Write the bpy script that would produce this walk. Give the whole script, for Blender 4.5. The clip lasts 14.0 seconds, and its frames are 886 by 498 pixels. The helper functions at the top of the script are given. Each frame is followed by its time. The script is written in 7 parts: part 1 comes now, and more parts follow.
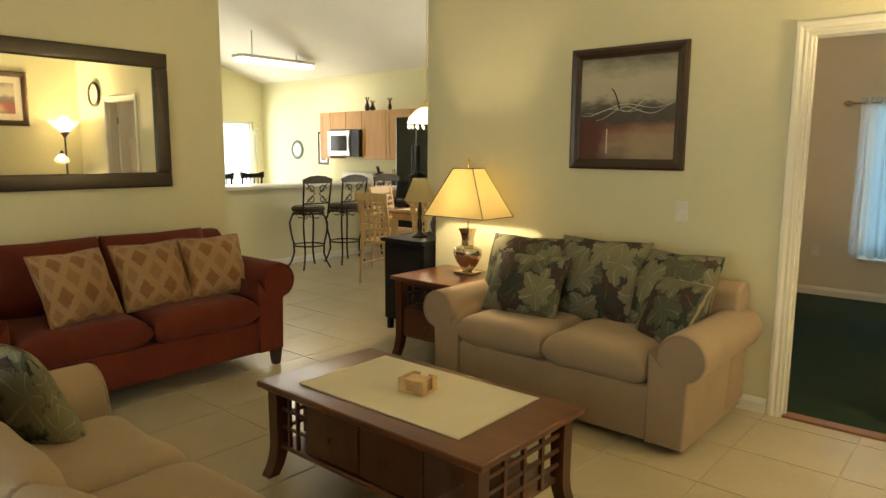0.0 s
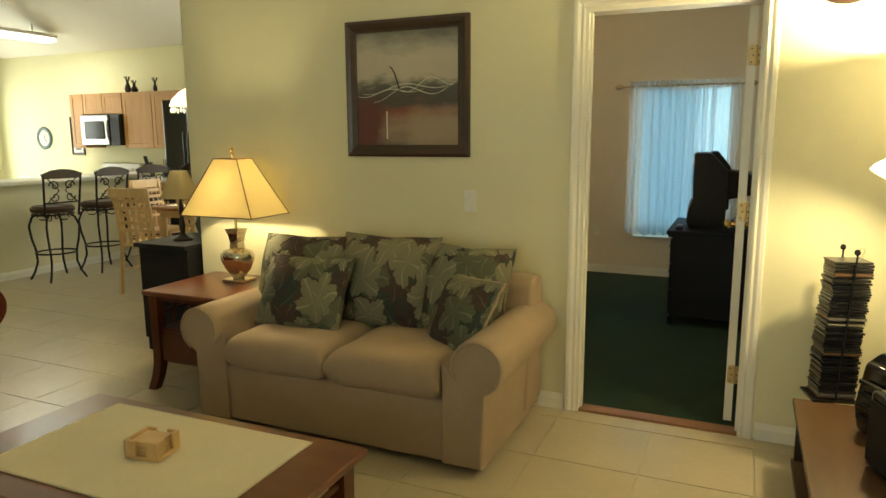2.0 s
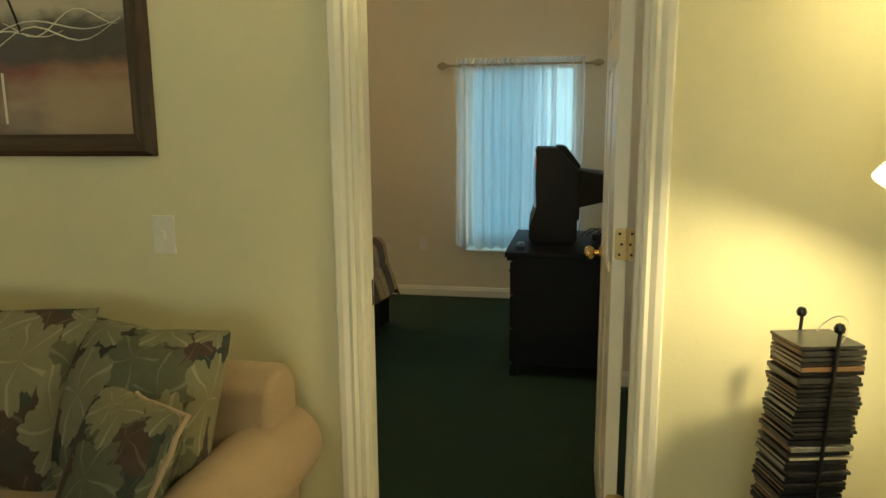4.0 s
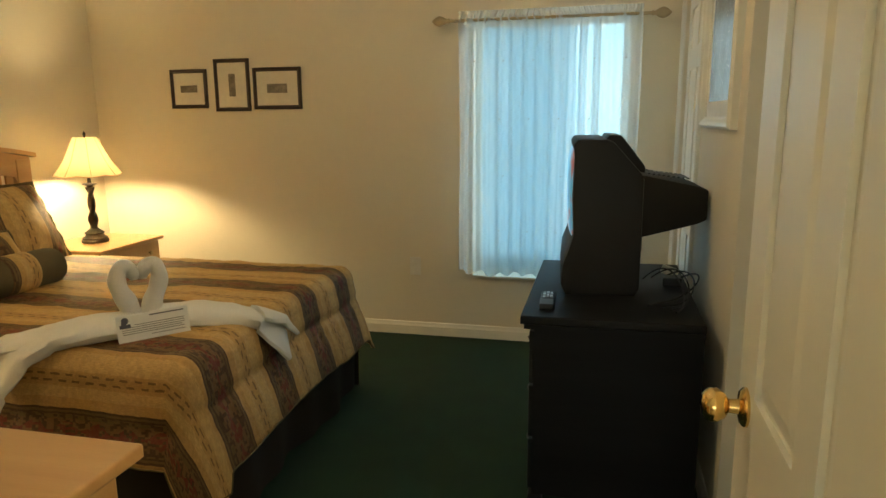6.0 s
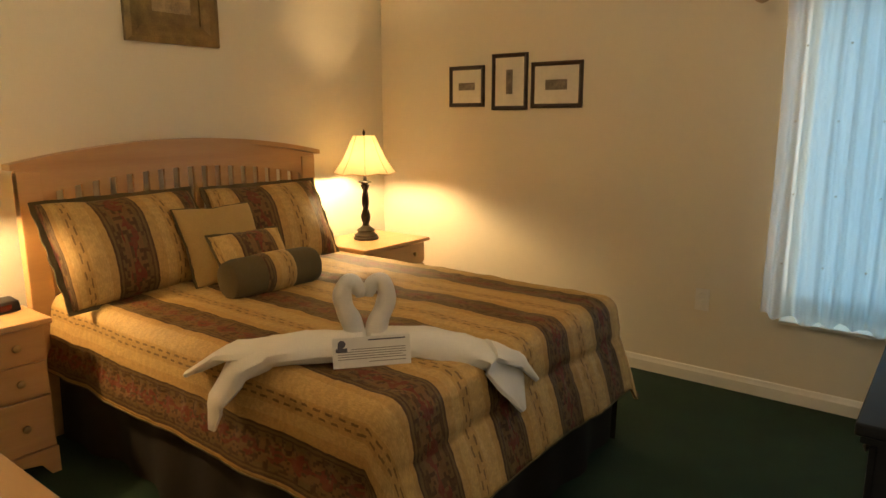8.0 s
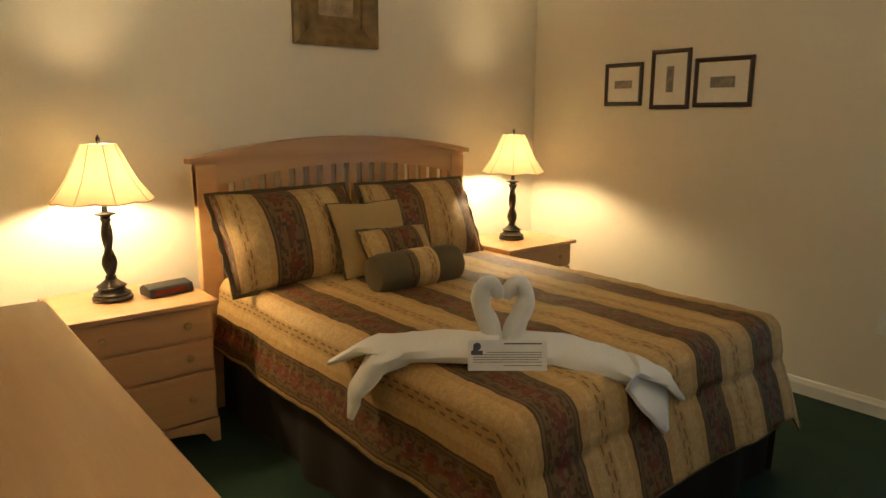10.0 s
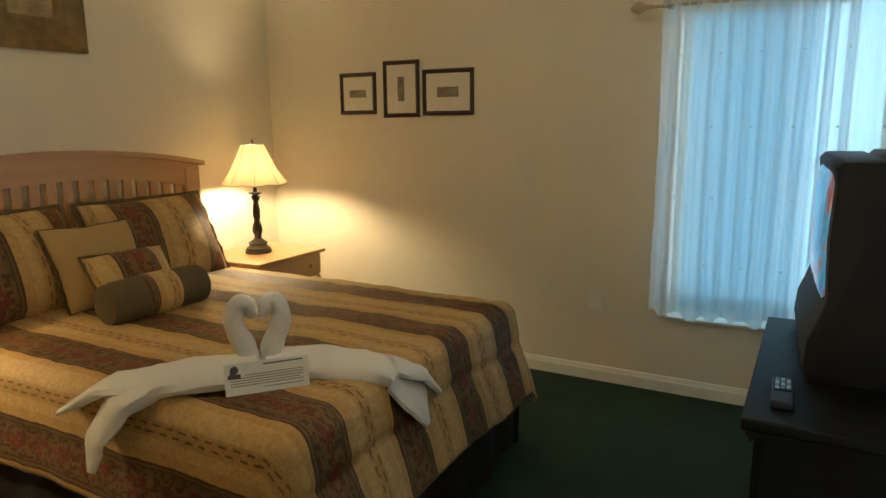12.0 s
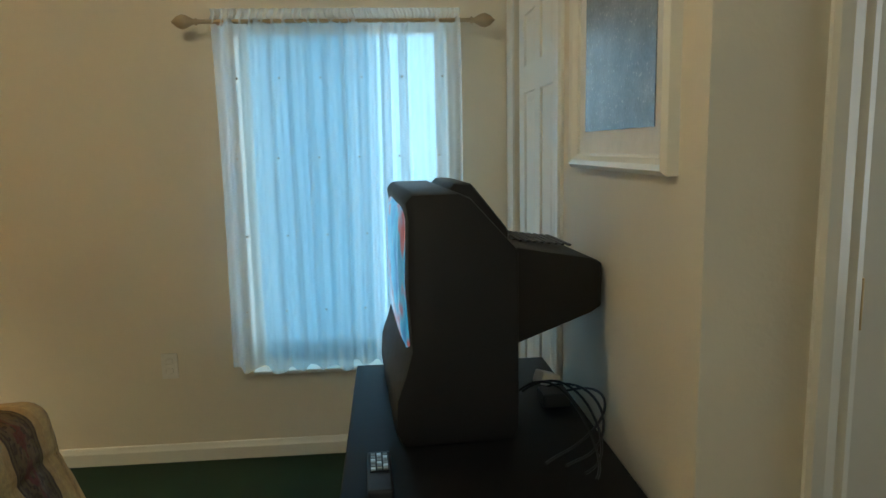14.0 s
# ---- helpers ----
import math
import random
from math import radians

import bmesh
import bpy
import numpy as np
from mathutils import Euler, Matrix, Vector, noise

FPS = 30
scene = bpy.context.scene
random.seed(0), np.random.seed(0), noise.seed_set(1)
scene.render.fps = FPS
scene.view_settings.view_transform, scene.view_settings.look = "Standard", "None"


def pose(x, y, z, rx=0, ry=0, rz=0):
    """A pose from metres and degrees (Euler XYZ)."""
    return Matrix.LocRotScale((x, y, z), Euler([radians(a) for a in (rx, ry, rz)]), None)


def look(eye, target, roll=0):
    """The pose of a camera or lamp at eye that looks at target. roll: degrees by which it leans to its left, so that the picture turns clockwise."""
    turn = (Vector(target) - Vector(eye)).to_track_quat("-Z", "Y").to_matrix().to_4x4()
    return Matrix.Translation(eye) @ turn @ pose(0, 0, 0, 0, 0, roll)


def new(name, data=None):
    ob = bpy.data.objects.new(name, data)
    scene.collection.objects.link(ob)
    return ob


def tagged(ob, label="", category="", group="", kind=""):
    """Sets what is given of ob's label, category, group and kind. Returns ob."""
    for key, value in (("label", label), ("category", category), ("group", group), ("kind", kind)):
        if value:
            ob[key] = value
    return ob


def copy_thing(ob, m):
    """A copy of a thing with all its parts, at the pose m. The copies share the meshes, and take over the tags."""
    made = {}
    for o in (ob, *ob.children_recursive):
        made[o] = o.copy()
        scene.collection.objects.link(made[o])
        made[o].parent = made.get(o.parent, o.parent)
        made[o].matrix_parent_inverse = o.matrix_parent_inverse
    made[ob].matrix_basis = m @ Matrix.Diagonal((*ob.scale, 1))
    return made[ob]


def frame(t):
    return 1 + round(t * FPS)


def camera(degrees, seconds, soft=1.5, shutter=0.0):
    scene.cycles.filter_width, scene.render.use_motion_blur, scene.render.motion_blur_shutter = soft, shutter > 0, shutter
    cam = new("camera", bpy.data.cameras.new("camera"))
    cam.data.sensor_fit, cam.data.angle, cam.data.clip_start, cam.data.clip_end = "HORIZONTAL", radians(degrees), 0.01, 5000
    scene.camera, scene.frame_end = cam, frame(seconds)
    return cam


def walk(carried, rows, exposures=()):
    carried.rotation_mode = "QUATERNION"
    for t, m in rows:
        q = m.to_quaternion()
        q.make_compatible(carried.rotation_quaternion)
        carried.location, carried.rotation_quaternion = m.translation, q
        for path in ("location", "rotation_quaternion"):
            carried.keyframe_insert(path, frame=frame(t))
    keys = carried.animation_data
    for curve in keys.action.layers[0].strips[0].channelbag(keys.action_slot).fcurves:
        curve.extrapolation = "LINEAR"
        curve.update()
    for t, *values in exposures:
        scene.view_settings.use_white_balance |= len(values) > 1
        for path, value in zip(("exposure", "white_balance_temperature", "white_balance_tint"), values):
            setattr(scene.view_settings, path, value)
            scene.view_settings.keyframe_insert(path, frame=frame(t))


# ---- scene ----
cam = camera(66.6, 14.0)
PATH = [
    (0, (0.863, -3.882, 1.425), (-0.421, -2.376, 1.139), 0.4),
    (0.5, (0.852, -3.864, 1.418), (-0.382, -2.317, 1.129), 0.3),
    (1, (0.799, -3.786, 1.423), (-0.325, -2.162, 1.107), 0.2),
    (1.5, (0.729, -3.638, 1.444), (-0.228, -1.913, 1.116), 0.0),
    (2, (0.706, -3.371, 1.432), (-0.092, -1.566, 1.103), -0.3),
    (2.5, (0.682, -3.049, 1.424), (0.03, -1.186, 1.099), -0.4),
    (3, (0.634, -2.666, 1.439), (0.17, -0.747, 1.122), 0.3),
    (3.2, (0.622, -2.51, 1.421), (0.235, -0.573, 1.109), 0.1),
    (5.3, (0.502, -0.713, 1.375), (0.132, 1.214, 0.987), -0.7),
    (5.7, (0.476, -0.458, 1.386), (0.098, 1.467, 0.998), -0.4),
    (6, (0.462, -0.284, 1.379), (0.013, 1.626, 0.993), -0.5),
    (6.5, (0.45, -0.076, 1.379), (-0.175, 1.783, 0.983), -0.2),
    (7, (0.414, 0.082, 1.378), (-0.358, 1.883, 0.977), -0.7),
    (7.5, (0.371, 0.163, 1.385), (-0.575, 1.881, 0.995), -0.8),
    (8, (0.346, 0.237, 1.38), (-0.856, 1.789, 0.997), -0.1),
    (8.5, (0.328, 0.27, 1.383), (-1.071, 1.644, 0.989), -1.5),
    (8.7, (0.323, 0.274, 1.383), (-1.142, 1.576, 0.987), -1.6),
    (10.8, (0.346, 0.28, 1.405), (-1.172, 1.522, 1.015), 0.2),
    (11, (0.339, 0.277, 1.409), (-1.102, 1.607, 1.014), 0.5),
    (11.5, (0.333, 0.267, 1.404), (-0.904, 1.79, 1.015), 0.2),
    (12, (0.324, 0.277, 1.401), (-0.628, 1.996, 1.027), -0.6),
    (12.5, (0.315, 0.397, 1.392), (-0.411, 2.226, 1.035), -0.3),
    (13, (0.33, 0.527, 1.396), (-0.132, 2.448, 1.084), -0.8),
    (13.5, (0.339, 0.637, 1.386), (0.165, 2.609, 1.102), -1.2),
    (14, (0.328, 0.74, 1.392), (0.488, 2.711, 1.093), -1.2),
]
# the camera opens up a little in the darker end of the bedroom, and its white balance drifts
EXPOSURES = [(0, -0.28, 6650, 10), (1.5, -0.33, 6550, 6), (2.5, -0.50, 6500, -2), (3.2, -0.52, 6500, -2), (5.3, -0.32, 6500, -4), (6.2, -0.06, 6600, 4),
             (8.0, -0.22, 7250, 15), (8.7, -0.22, 6850, 11), (10.8, -0.47, 5900, 8), (12.0, -0.35, 5850, 4), (13.0, -0.50, 5550, 0), (14, -0.25, 5450, 0)]
walk(cam, [(t, look(e, a, r)) for t, e, a, r in PATH], EXPOSURES)


# ---- light and world ----
world = bpy.data.worlds.new("world")
scene.world = world
world.use_nodes = True
wn = world.node_tree
sky = wn.nodes.new("ShaderNodeTexSky")
sky.sky_type, sky.sun_disc, sky.sun_elevation, sky.sun_rotation = "NISHITA", False, radians(50), radians(200)
wn.links.new(sky.outputs[0], wn.nodes["Background"].inputs[0])
wn.nodes["Background"].inputs[1].default_value = 0.1

LAMP_W = 62.0        # bedside lamps
TABLE_LAMP_W = 42.0  # lamp beside the loveseat
TORCH_W = 210.0       # floor lamp bowl
READ_W = 44.0         # floor lamp reading arm
DAY_W = 24.0         # daylight from assumed, unseen glass doors at the back of the living room
NOOK_W = 95.0        # daylight through the breakfast nook window
CEILING_FILL_W = 26.0      # assumed ceiling light of the bedroom, out of view
ALCOVE_FILL_W = 6.0       # added fill from an unseen window at the end of the alcove
SKY_GLOW = 2.0       # bright outdoors behind the bedroom window


def lamp(kind, name, m, power, color, size=0.04, size_y=None):
    data = bpy.data.lights.new(name, kind)
    data.energy, data.color = power, color
    if kind == "AREA":
        data.shape, data.size, data.size_y = "RECTANGLE", size, size_y or size
    else:
        data.shadow_soft_size = size
    ob = new(name, data)
    ob.matrix_world = m
    return ob


WARM = (1.0, 0.71, 0.36)
# daylight from behind the viewpoint; the glass doors it enters by are assumed
lamp("AREA", "daylight_living", pose(-0.4, -6.44, 1.25, 90, 0, 0), DAY_W, (1.0, 0.94, 0.80), 3.2, 2.0)
lamp("AREA", "daylight_nook", pose(-10.02, 2.3, 1.3, 90, 0, -90), NOOK_W, (1.0, 0.98, 0.92), 2.2, 1.8)
lamp("AREA", "daylight_bedroom", pose(0.13, 3.80, 1.2, -90, 0, 0), 9.0, (0.80, 0.91, 1.0), 0.85, 1.35)

# fill for the alcove wall and bed foot, from an invented window
lamp("AREA", "alcove_fill", pose(2.56, 1.42, 1.45, 90, 0, 90), ALCOVE_FILL_W, (1.0, 0.93, 0.84), 0.6, 1.1)

# fill for the bar front and dining floor, at an invented window
lamp("AREA", "dining_fill", pose(-4.05, 3.70, 1.25, -90, 0, 0), 55.0, (1.0, 0.97, 0.90), 1.3, 1.5)

# ---- geometry helpers ----


def box(x0, x1, y0, y1, z0, z1, bevel=0.0, seg=2, bm=None):
    bm = bm or bmesh.new()
    m = Matrix.LocRotScale(((x0 + x1) / 2, (y0 + y1) / 2, (z0 + z1) / 2), None, (abs(x1 - x0), abs(y1 - y0), abs(z1 - z0)))
    made = bmesh.ops.create_cube(bm, size=1, matrix=m)["verts"]
    if bevel:
        edges = list({e for v in made for e in v.link_edges})
        bmesh.ops.bevel(bm, geom=edges, offset=bevel, segments=seg, profile=0.6, affect="EDGES")
    return bm


def lathe(profile, n=24, cx=0.0, cy=0.0, bm=None, squash=1.0, twist=None):
    bm = bm or bmesh.new()
    rings = []
    for r, z in profile:
        ring = []
        for i in range(n):
            a = 2 * math.pi * i / n
            k = twist(a, z) if twist else 1.0
            ring.append(bm.verts.new((cx + r * k * math.cos(a), cy + squash * r * k * math.sin(a), z)))
        rings.append(ring)
    for p, q in zip(rings, rings[1:]):
        for i in range(n):
            bm.faces.new((p[i], p[(i + 1) % n], q[(i + 1) % n], q[i]))
    for ring, flip in ((rings[0], True), (rings[-1], False)):
        if (Vector(ring[0].co) - Vector(ring[n // 2].co)).length > 1e-4:
            bm.faces.new(ring[::-1] if flip else ring)
    return bm


def tube(points, r, n=8, bm=None, radii=None, flat=1.0):
    bm = bm or bmesh.new()
    pts = [Vector(p) for p in points]
    rings = []
    side = None
    for i, p in enumerate(pts):
        t = (pts[min(i + 1, len(pts) - 1)] - pts[max(i - 1, 0)]).normalized()
        if side is None:
            side = t.orthogonal().normalized()
        side = (side - t * side.dot(t)).normalized()
        up = t.cross(side)
        rr = radii[i] if radii else r
        rings.append([bm.verts.new(p + rr * (math.cos(2 * math.pi * k / n) * side + flat * math.sin(2 * math.pi * k / n) * up)) for k in range(n)])
    for a, b in zip(rings, rings[1:]):
        for k in range(n):
            bm.faces.new((a[k], a[(k + 1) % n], b[(k + 1) % n], b[k]))
    bm.faces.new(rings[0][::-1])
    bm.faces.new(rings[-1])
    return bm


def prism(outline, y0, y1, plane="xz", bm=None):
    """An outline of 2D points pushed through a depth. plane names the outline's axes."""
    bm = bm or bmesh.new()

    def at(p, d):
        return {"xz": (p[0], d, p[1]), "yz": (d, p[0], p[1]), "xy": (p[0], p[1], d)}[plane]
    a = [bm.verts.new(at(p, y0)) for p in outline]
    b = [bm.verts.new(at(p, y1)) for p in outline]
    n = len(outline)
    for i in range(n):
        bm.faces.new((a[i], a[(i + 1) % n], b[(i + 1) % n], b[i]))
    bm.faces.new(a[::-1])
    bm.faces.new(b)
    bmesh.ops.recalc_face_normals(bm, faces=bm.faces)
    return bm


def cushion(w, d, h, power=4.0, puff=0.25, n=14, sag=0.0, bm=None, m=None, lumps=0.0, seed=0, pinch=0.04):
    """A soft block: w along x, d along y, h thick along z, centred, with full faces and thin rims; uv in metres."""
    bm = bm or bmesh.new()
    uv = bm.loops.layers.uv.verify()
    m = m or Matrix()
    grid = {}
    for s in (1, -1):
        for i in range(n + 1):
            for j in range(n + 1):
                u, v = 2 * i / n - 1, 2 * j / n - 1
                u, v = math.sin(u * math.pi / 2), math.sin(v * math.pi / 2)
                if s < 0 and (i in (0, n) or j in (0, n)):
                    grid[s, i, j] = grid[1, i, j]
                    continue
                edge = max(0.0, (1 - abs(u) ** power)) * max(0.0, (1 - abs(v) ** power))
                z = s * h / 2 * ((1 - puff) * edge ** 0.35 + puff * edge)
                k = 1 - pinch * (1 - abs(u * v)) * (abs(u) ** 6 + abs(v) ** 6)
                p = Vector((u * w / 2 * k, v * d / 2 * k, z))
                if s > 0:
                    p.z -= sag * (1 - u * u) * (1 - v * v)
                if lumps:
                    p.z += lumps * noise.noise(Vector((p.x * 5 + seed, p.y * 5, s * 3)))
                grid[s, i, j] = bm.verts.new(m @ p)
    for s in (1, -1):
        for i in range(n):
            for j in range(n):
                c = [(i, j), (i + 1, j), (i + 1, j + 1), (i, j + 1)]
                if s < 0:
                    c = c[::-1]
                f = bm.faces.new([grid[s, a, b] for a, b in c])
                f.smooth = True
                for lo, (a, b) in zip(f.loops, c):
                    lo[uv].uv = ((a / n - 0.5) * w + seed, (b / n - 0.5) * d + seed)
    return bm


def thicken(bm, t):
    """Gives a sheet a second face at the distance t along its normals, closed along the open edges."""
    bm.normal_update()
    uv = bm.loops.layers.uv.active
    faces, rim = list(bm.faces), [e for e in bm.edges if e.is_boundary]
    twin = {v: bm.verts.new(v.co + v.normal * t) for v in list(bm.verts)}
    for f in faces:
        g = bm.faces.new([twin[v] for v in reversed(f.verts)])
        g.smooth = f.smooth
        if uv:
            for lo, old in zip(g.loops, reversed(f.loops)):
                lo[uv].uv = old[uv].uv
    for e in rim:
        a, b = e.verts
        f = bm.faces.new((a, b, twin[b], twin[a]))
        if uv:
            for lo, v in zip(f.loops, (a, b, b, a)):
                lo[uv].uv = next(k[uv].uv for k in v.link_loops if k.face is not f)
    bmesh.ops.recalc_face_normals(bm, faces=bm.faces)
    return bm


def place(bm, m):
    bmesh.ops.transform(bm, matrix=m, verts=bm.verts)
    return bm


def mesh_of(name, bm, material, smooth=False):
    me = bpy.data.meshes.new(name)
    if smooth:
        for f in bm.faces:
            f.smooth = True
    bm.to_mesh(me)
    bm.free()
    for m in material if isinstance(material, (list, tuple)) else (material,):
        me.materials.append(m)
    if smooth:
        me.set_sharp_from_angle(angle=radians(42))
    return me


def part(name, bm, material, parent, label="", smooth=False):
    ob = new(name, mesh_of(name, bm, material, smooth))
    ob.parent = parent
    return tagged(ob, label)


def thing(name, m, label, category, group=""):
    ob = new(name)
    ob.empty_display_size = 0.1
    ob.matrix_world = m
    return tagged(ob, label, category, group)


def solid(name, bm, material, label, category="", kind="", smooth=False, m=None):
    ob = new(name, mesh_of(name, bm, material, smooth))
    if m is not None:
        ob.matrix_world = m
    return tagged(ob, label, category, "", kind)


# ---- materials ----


def nodes_of(name):
    m = bpy.data.materials.new(name)
    m.use_nodes = True
    nt = m.node_tree
    return m, nt, nt.nodes["Principled BSDF"]


def noise_node(nt, vec, scale, detail=4.0, rough=0.6):
    n = nt.nodes.new("ShaderNodeTexNoise")
    n.inputs["Scale"].default_value, n.inputs["Detail"].default_value, n.inputs["Roughness"].default_value = scale, detail, rough
    nt.links.new(vec, n.inputs["Vector"])
    return n


def math_node(nt, op, a, b=None, c=None):
    n = nt.nodes.new("ShaderNodeMath")
    n.operation = op
    for i, v in enumerate((a, b, c)):
        if v is None:
            continue
        if isinstance(v, (int, float)):
            n.inputs[i].default_value = v
        else:
            nt.links.new(v, n.inputs[i])
    return n.outputs[0]


def mix_node(nt, fac, a, b, blend="MIX"):
    n = nt.nodes.new("ShaderNodeMix")
    n.data_type, n.blend_type = "RGBA", blend
    for i, v in ((0, fac), (6, a), (7, b)):
        if isinstance(v, (int, float)):
            n.inputs[i].default_value = v
        elif isinstance(v, tuple):
            n.inputs[i].default_value = (*v, 1) if len(v) == 3 else v
        else:
            nt.links.new(v, n.inputs[i])
    return n.outputs[2]


def ramp_node(nt, fac, stops, interp="LINEAR"):
    n = nt.nodes.new("ShaderNodeValToRGB")
    n.color_ramp.interpolation = interp
    while len(n.color_ramp.elements) < len(stops):
        n.color_ramp.elements.new(0.5)
    for e, (p, c) in zip(n.color_ramp.elements, stops):
        e.position, e.color = p, (*c, 1) if not isinstance(c, (int, float)) else (c, c, c, 1)
    nt.links.new(fac, n.inputs[0])
    return n.outputs[0]


def bump_node(nt, height, strength, dist, bsdf):
    n = nt.nodes.new("ShaderNodeBump")
    n.inputs["Strength"].default_value, n.inputs["Distance"].default_value = strength, dist
    nt.links.new(height, n.inputs["Height"])
    nt.links.new(n.outputs[0], bsdf.inputs["Normal"])


def coords(nt, which="Object"):
    return nt.nodes.new("ShaderNodeTexCoord").outputs[which]


def stretch(nt, vec, sx, sy, sz, rz=0.0):
    n = nt.nodes.new("ShaderNodeMapping")
    n.inputs["Scale"].default_value, n.inputs["Rotation"].default_value = (sx, sy, sz), (0, 0, rz)
    nt.links.new(vec, n.inputs["Vector"])
    return n.outputs[0]


def paint(name, col, rough=0.55, metal=0.0, var=0.10, scale=3.0, bump=0.15, bscale=180.0, dist=0.002, spec=None, sheen=0.0, coat=0.0):
    """A plain surface with broad and fine variation of its colour and a fine relief."""
    m, nt, b = nodes_of(name)
    v = coords(nt)
    broad, fine = noise_node(nt, v, scale), noise_node(nt, v, scale * 14)
    k = math_node(nt, "ADD", math_node(nt, "MULTIPLY", broad.outputs[0], 0.65), math_node(nt, "MULTIPLY", fine.outputs[0], 0.35))
    lo, hi = tuple(c * (1 - var) for c in col), tuple(min(1, c * (1 + var)) for c in col)
    nt.links.new(ramp_node(nt, k, ((0.3, lo), (0.7, hi))), b.inputs["Base Color"])
    b.inputs["Roughness"].default_value, b.inputs["Metallic"].default_value = rough, metal
    nt.links.new(math_node(nt, "MULTIPLY_ADD", fine.outputs[0], 0.16, rough - 0.08), b.inputs["Roughness"])
    if sheen:
        b.inputs["Sheen Weight"].default_value = sheen
    if coat:
        b.inputs["Coat Weight"].default_value = coat
        b.inputs["Coat Roughness"].default_value = 0.15
    if bump:
        bump_node(nt, noise_node(nt, v, bscale, 2.0).outputs[0], bump, dist, b)
    return m


def wood(name, dark, light, rough=0.35, along="x", grain=28.0, coat=0.0, contrast=1.0):
    m, nt, b = nodes_of(name)
    v = coords(nt)
    s = {"x": (0.6, 7, 7), "y": (7, 0.6, 7), "z": (7, 7, 0.6)}[along]
    v2 = stretch(nt, v, *s)
    a, f = noise_node(nt, v2, 2.2, 6, 0.55), noise_node(nt, v2, grain, 3, 0.5)
    k = math_node(nt, "ADD", math_node(nt, "MULTIPLY", a.outputs[0], 0.82), math_node(nt, "MULTIPLY", f.outputs[0], 0.18))
    nt.links.new(ramp_node(nt, k, ((0.5 - 0.22 / contrast, dark), (0.5 + 0.2 / contrast, light))), b.inputs["Base Color"])
    nt.links.new(math_node(nt, "MULTIPLY_ADD", f.outputs[0], 0.05, rough - 0.025), b.inputs["Roughness"])
    b.inputs["Coat Weight"].default_value, b.inputs["Coat Roughness"].default_value = coat, 0.2
    bump_node(nt, f.outputs[0], 0.03, 0.0004, b)
    return m


def fabric(name, col, col2=None, rough=0.9, weave=900.0, var=0.12, sheen=0.08, bump=0.25):
    m, nt, b = nodes_of(name)
    v = coords(nt)
    broad, fine = noise_node(nt, v, 5.0, 5), noise_node(nt, v, 160.0, 2)
    k = math_node(nt, "ADD", math_node(nt, "MULTIPLY", broad.outputs[0], 0.6), math_node(nt, "MULTIPLY", fine.outputs[0], 0.4))
    lo = tuple(c * (1 - var) for c in col)
    hi = col2 or tuple(min(1, c * (1 + var)) for c in col)
    nt.links.new(ramp_node(nt, k, ((0.32, lo), (0.68, hi))), b.inputs["Base Color"])
    b.inputs["Roughness"].default_value, b.inputs["Sheen Weight"].default_value = rough, sheen
    b.inputs["Specular IOR Level"].default_value = 0.2
    bump_node(nt, math_node(nt, "ADD", noise_node(nt, v, weave, 1).outputs[0], math_node(nt, "MULTIPLY", noise_node(nt, v, 14.0, 3).outputs[0], 2.0)), bump, 0.002, b)
    return m


def glowing(name, col, strength):
    m, nt, b = nodes_of(name)
    b.inputs["Base Color"].default_value = (*col, 1)
    b.inputs["Emission Color"].default_value, b.inputs["Emission Strength"].default_value = (*col, 1), strength
    return m


def see_through(name, col, clear=0.3, passing=0.5, weave=0.0):
    """Thin cloth or paper that lets light through: part open, part glowing from behind, part plain."""
    m, nt, b = nodes_of(name)
    b.inputs["Base Color"].default_value, b.inputs["Roughness"].default_value = (*col, 1), 0.9
    b.inputs["Specular IOR Level"].default_value = 0.1
    tr, tl = nt.nodes.new("ShaderNodeBsdfTransparent"), nt.nodes.new("ShaderNodeBsdfTranslucent")
    tl.inputs[0].default_value = (*col, 1)
    m1, m2 = nt.nodes.new("ShaderNodeMixShader"), nt.nodes.new("ShaderNodeMixShader")
    m1.inputs[0].default_value, m2.inputs[0].default_value = passing, clear
    nt.links.new(b.outputs[0], m1.inputs[1])
    nt.links.new(tl.outputs[0], m1.inputs[2])
    nt.links.new(m1.outputs[0], m2.inputs[1])
    nt.links.new(tr.outputs[0], m2.inputs[2])
    if weave:
        n = noise_node(nt, coords(nt), weave, 2)
        nt.links.new(math_node(nt, "MULTIPLY_ADD", n.outputs[0], 0.3, clear - 0.15), m2.inputs[0])
    nt.links.new(m2.outputs[0], nt.nodes["Material Output"].inputs[0])
    return m


M_WALL = paint("cream_wall_paint", (0.72, 0.685, 0.475), 0.52, bump=0.25, bscale=70, dist=0.003, var=0.03, scale=1.2)
M_BEDWALL = paint("ivory_wall_paint", (0.76, 0.70, 0.57), 0.75, bump=0.25, bscale=70, dist=0.003, var=0.03, scale=1.2)
M_KITWALL = paint("yellow_wall_paint", (0.78, 0.74, 0.46), 0.75, bump=0.2, bscale=70, dist=0.003, var=0.03, scale=1.2)
M_CEIL = paint("ceiling_paint", (0.78, 0.75, 0.66), 0.85, bump=0.5, bscale=90, dist=0.004, var=0.03, scale=1.5)
M_TRIM = paint("white_gloss_trim", (0.80, 0.78, 0.70), 0.32, bump=0.04, bscale=60, var=0.03)
M_DOOR = paint("white_door_paint", (0.80, 0.77, 0.68), 0.35, bump=0.05, bscale=40, var=0.03)
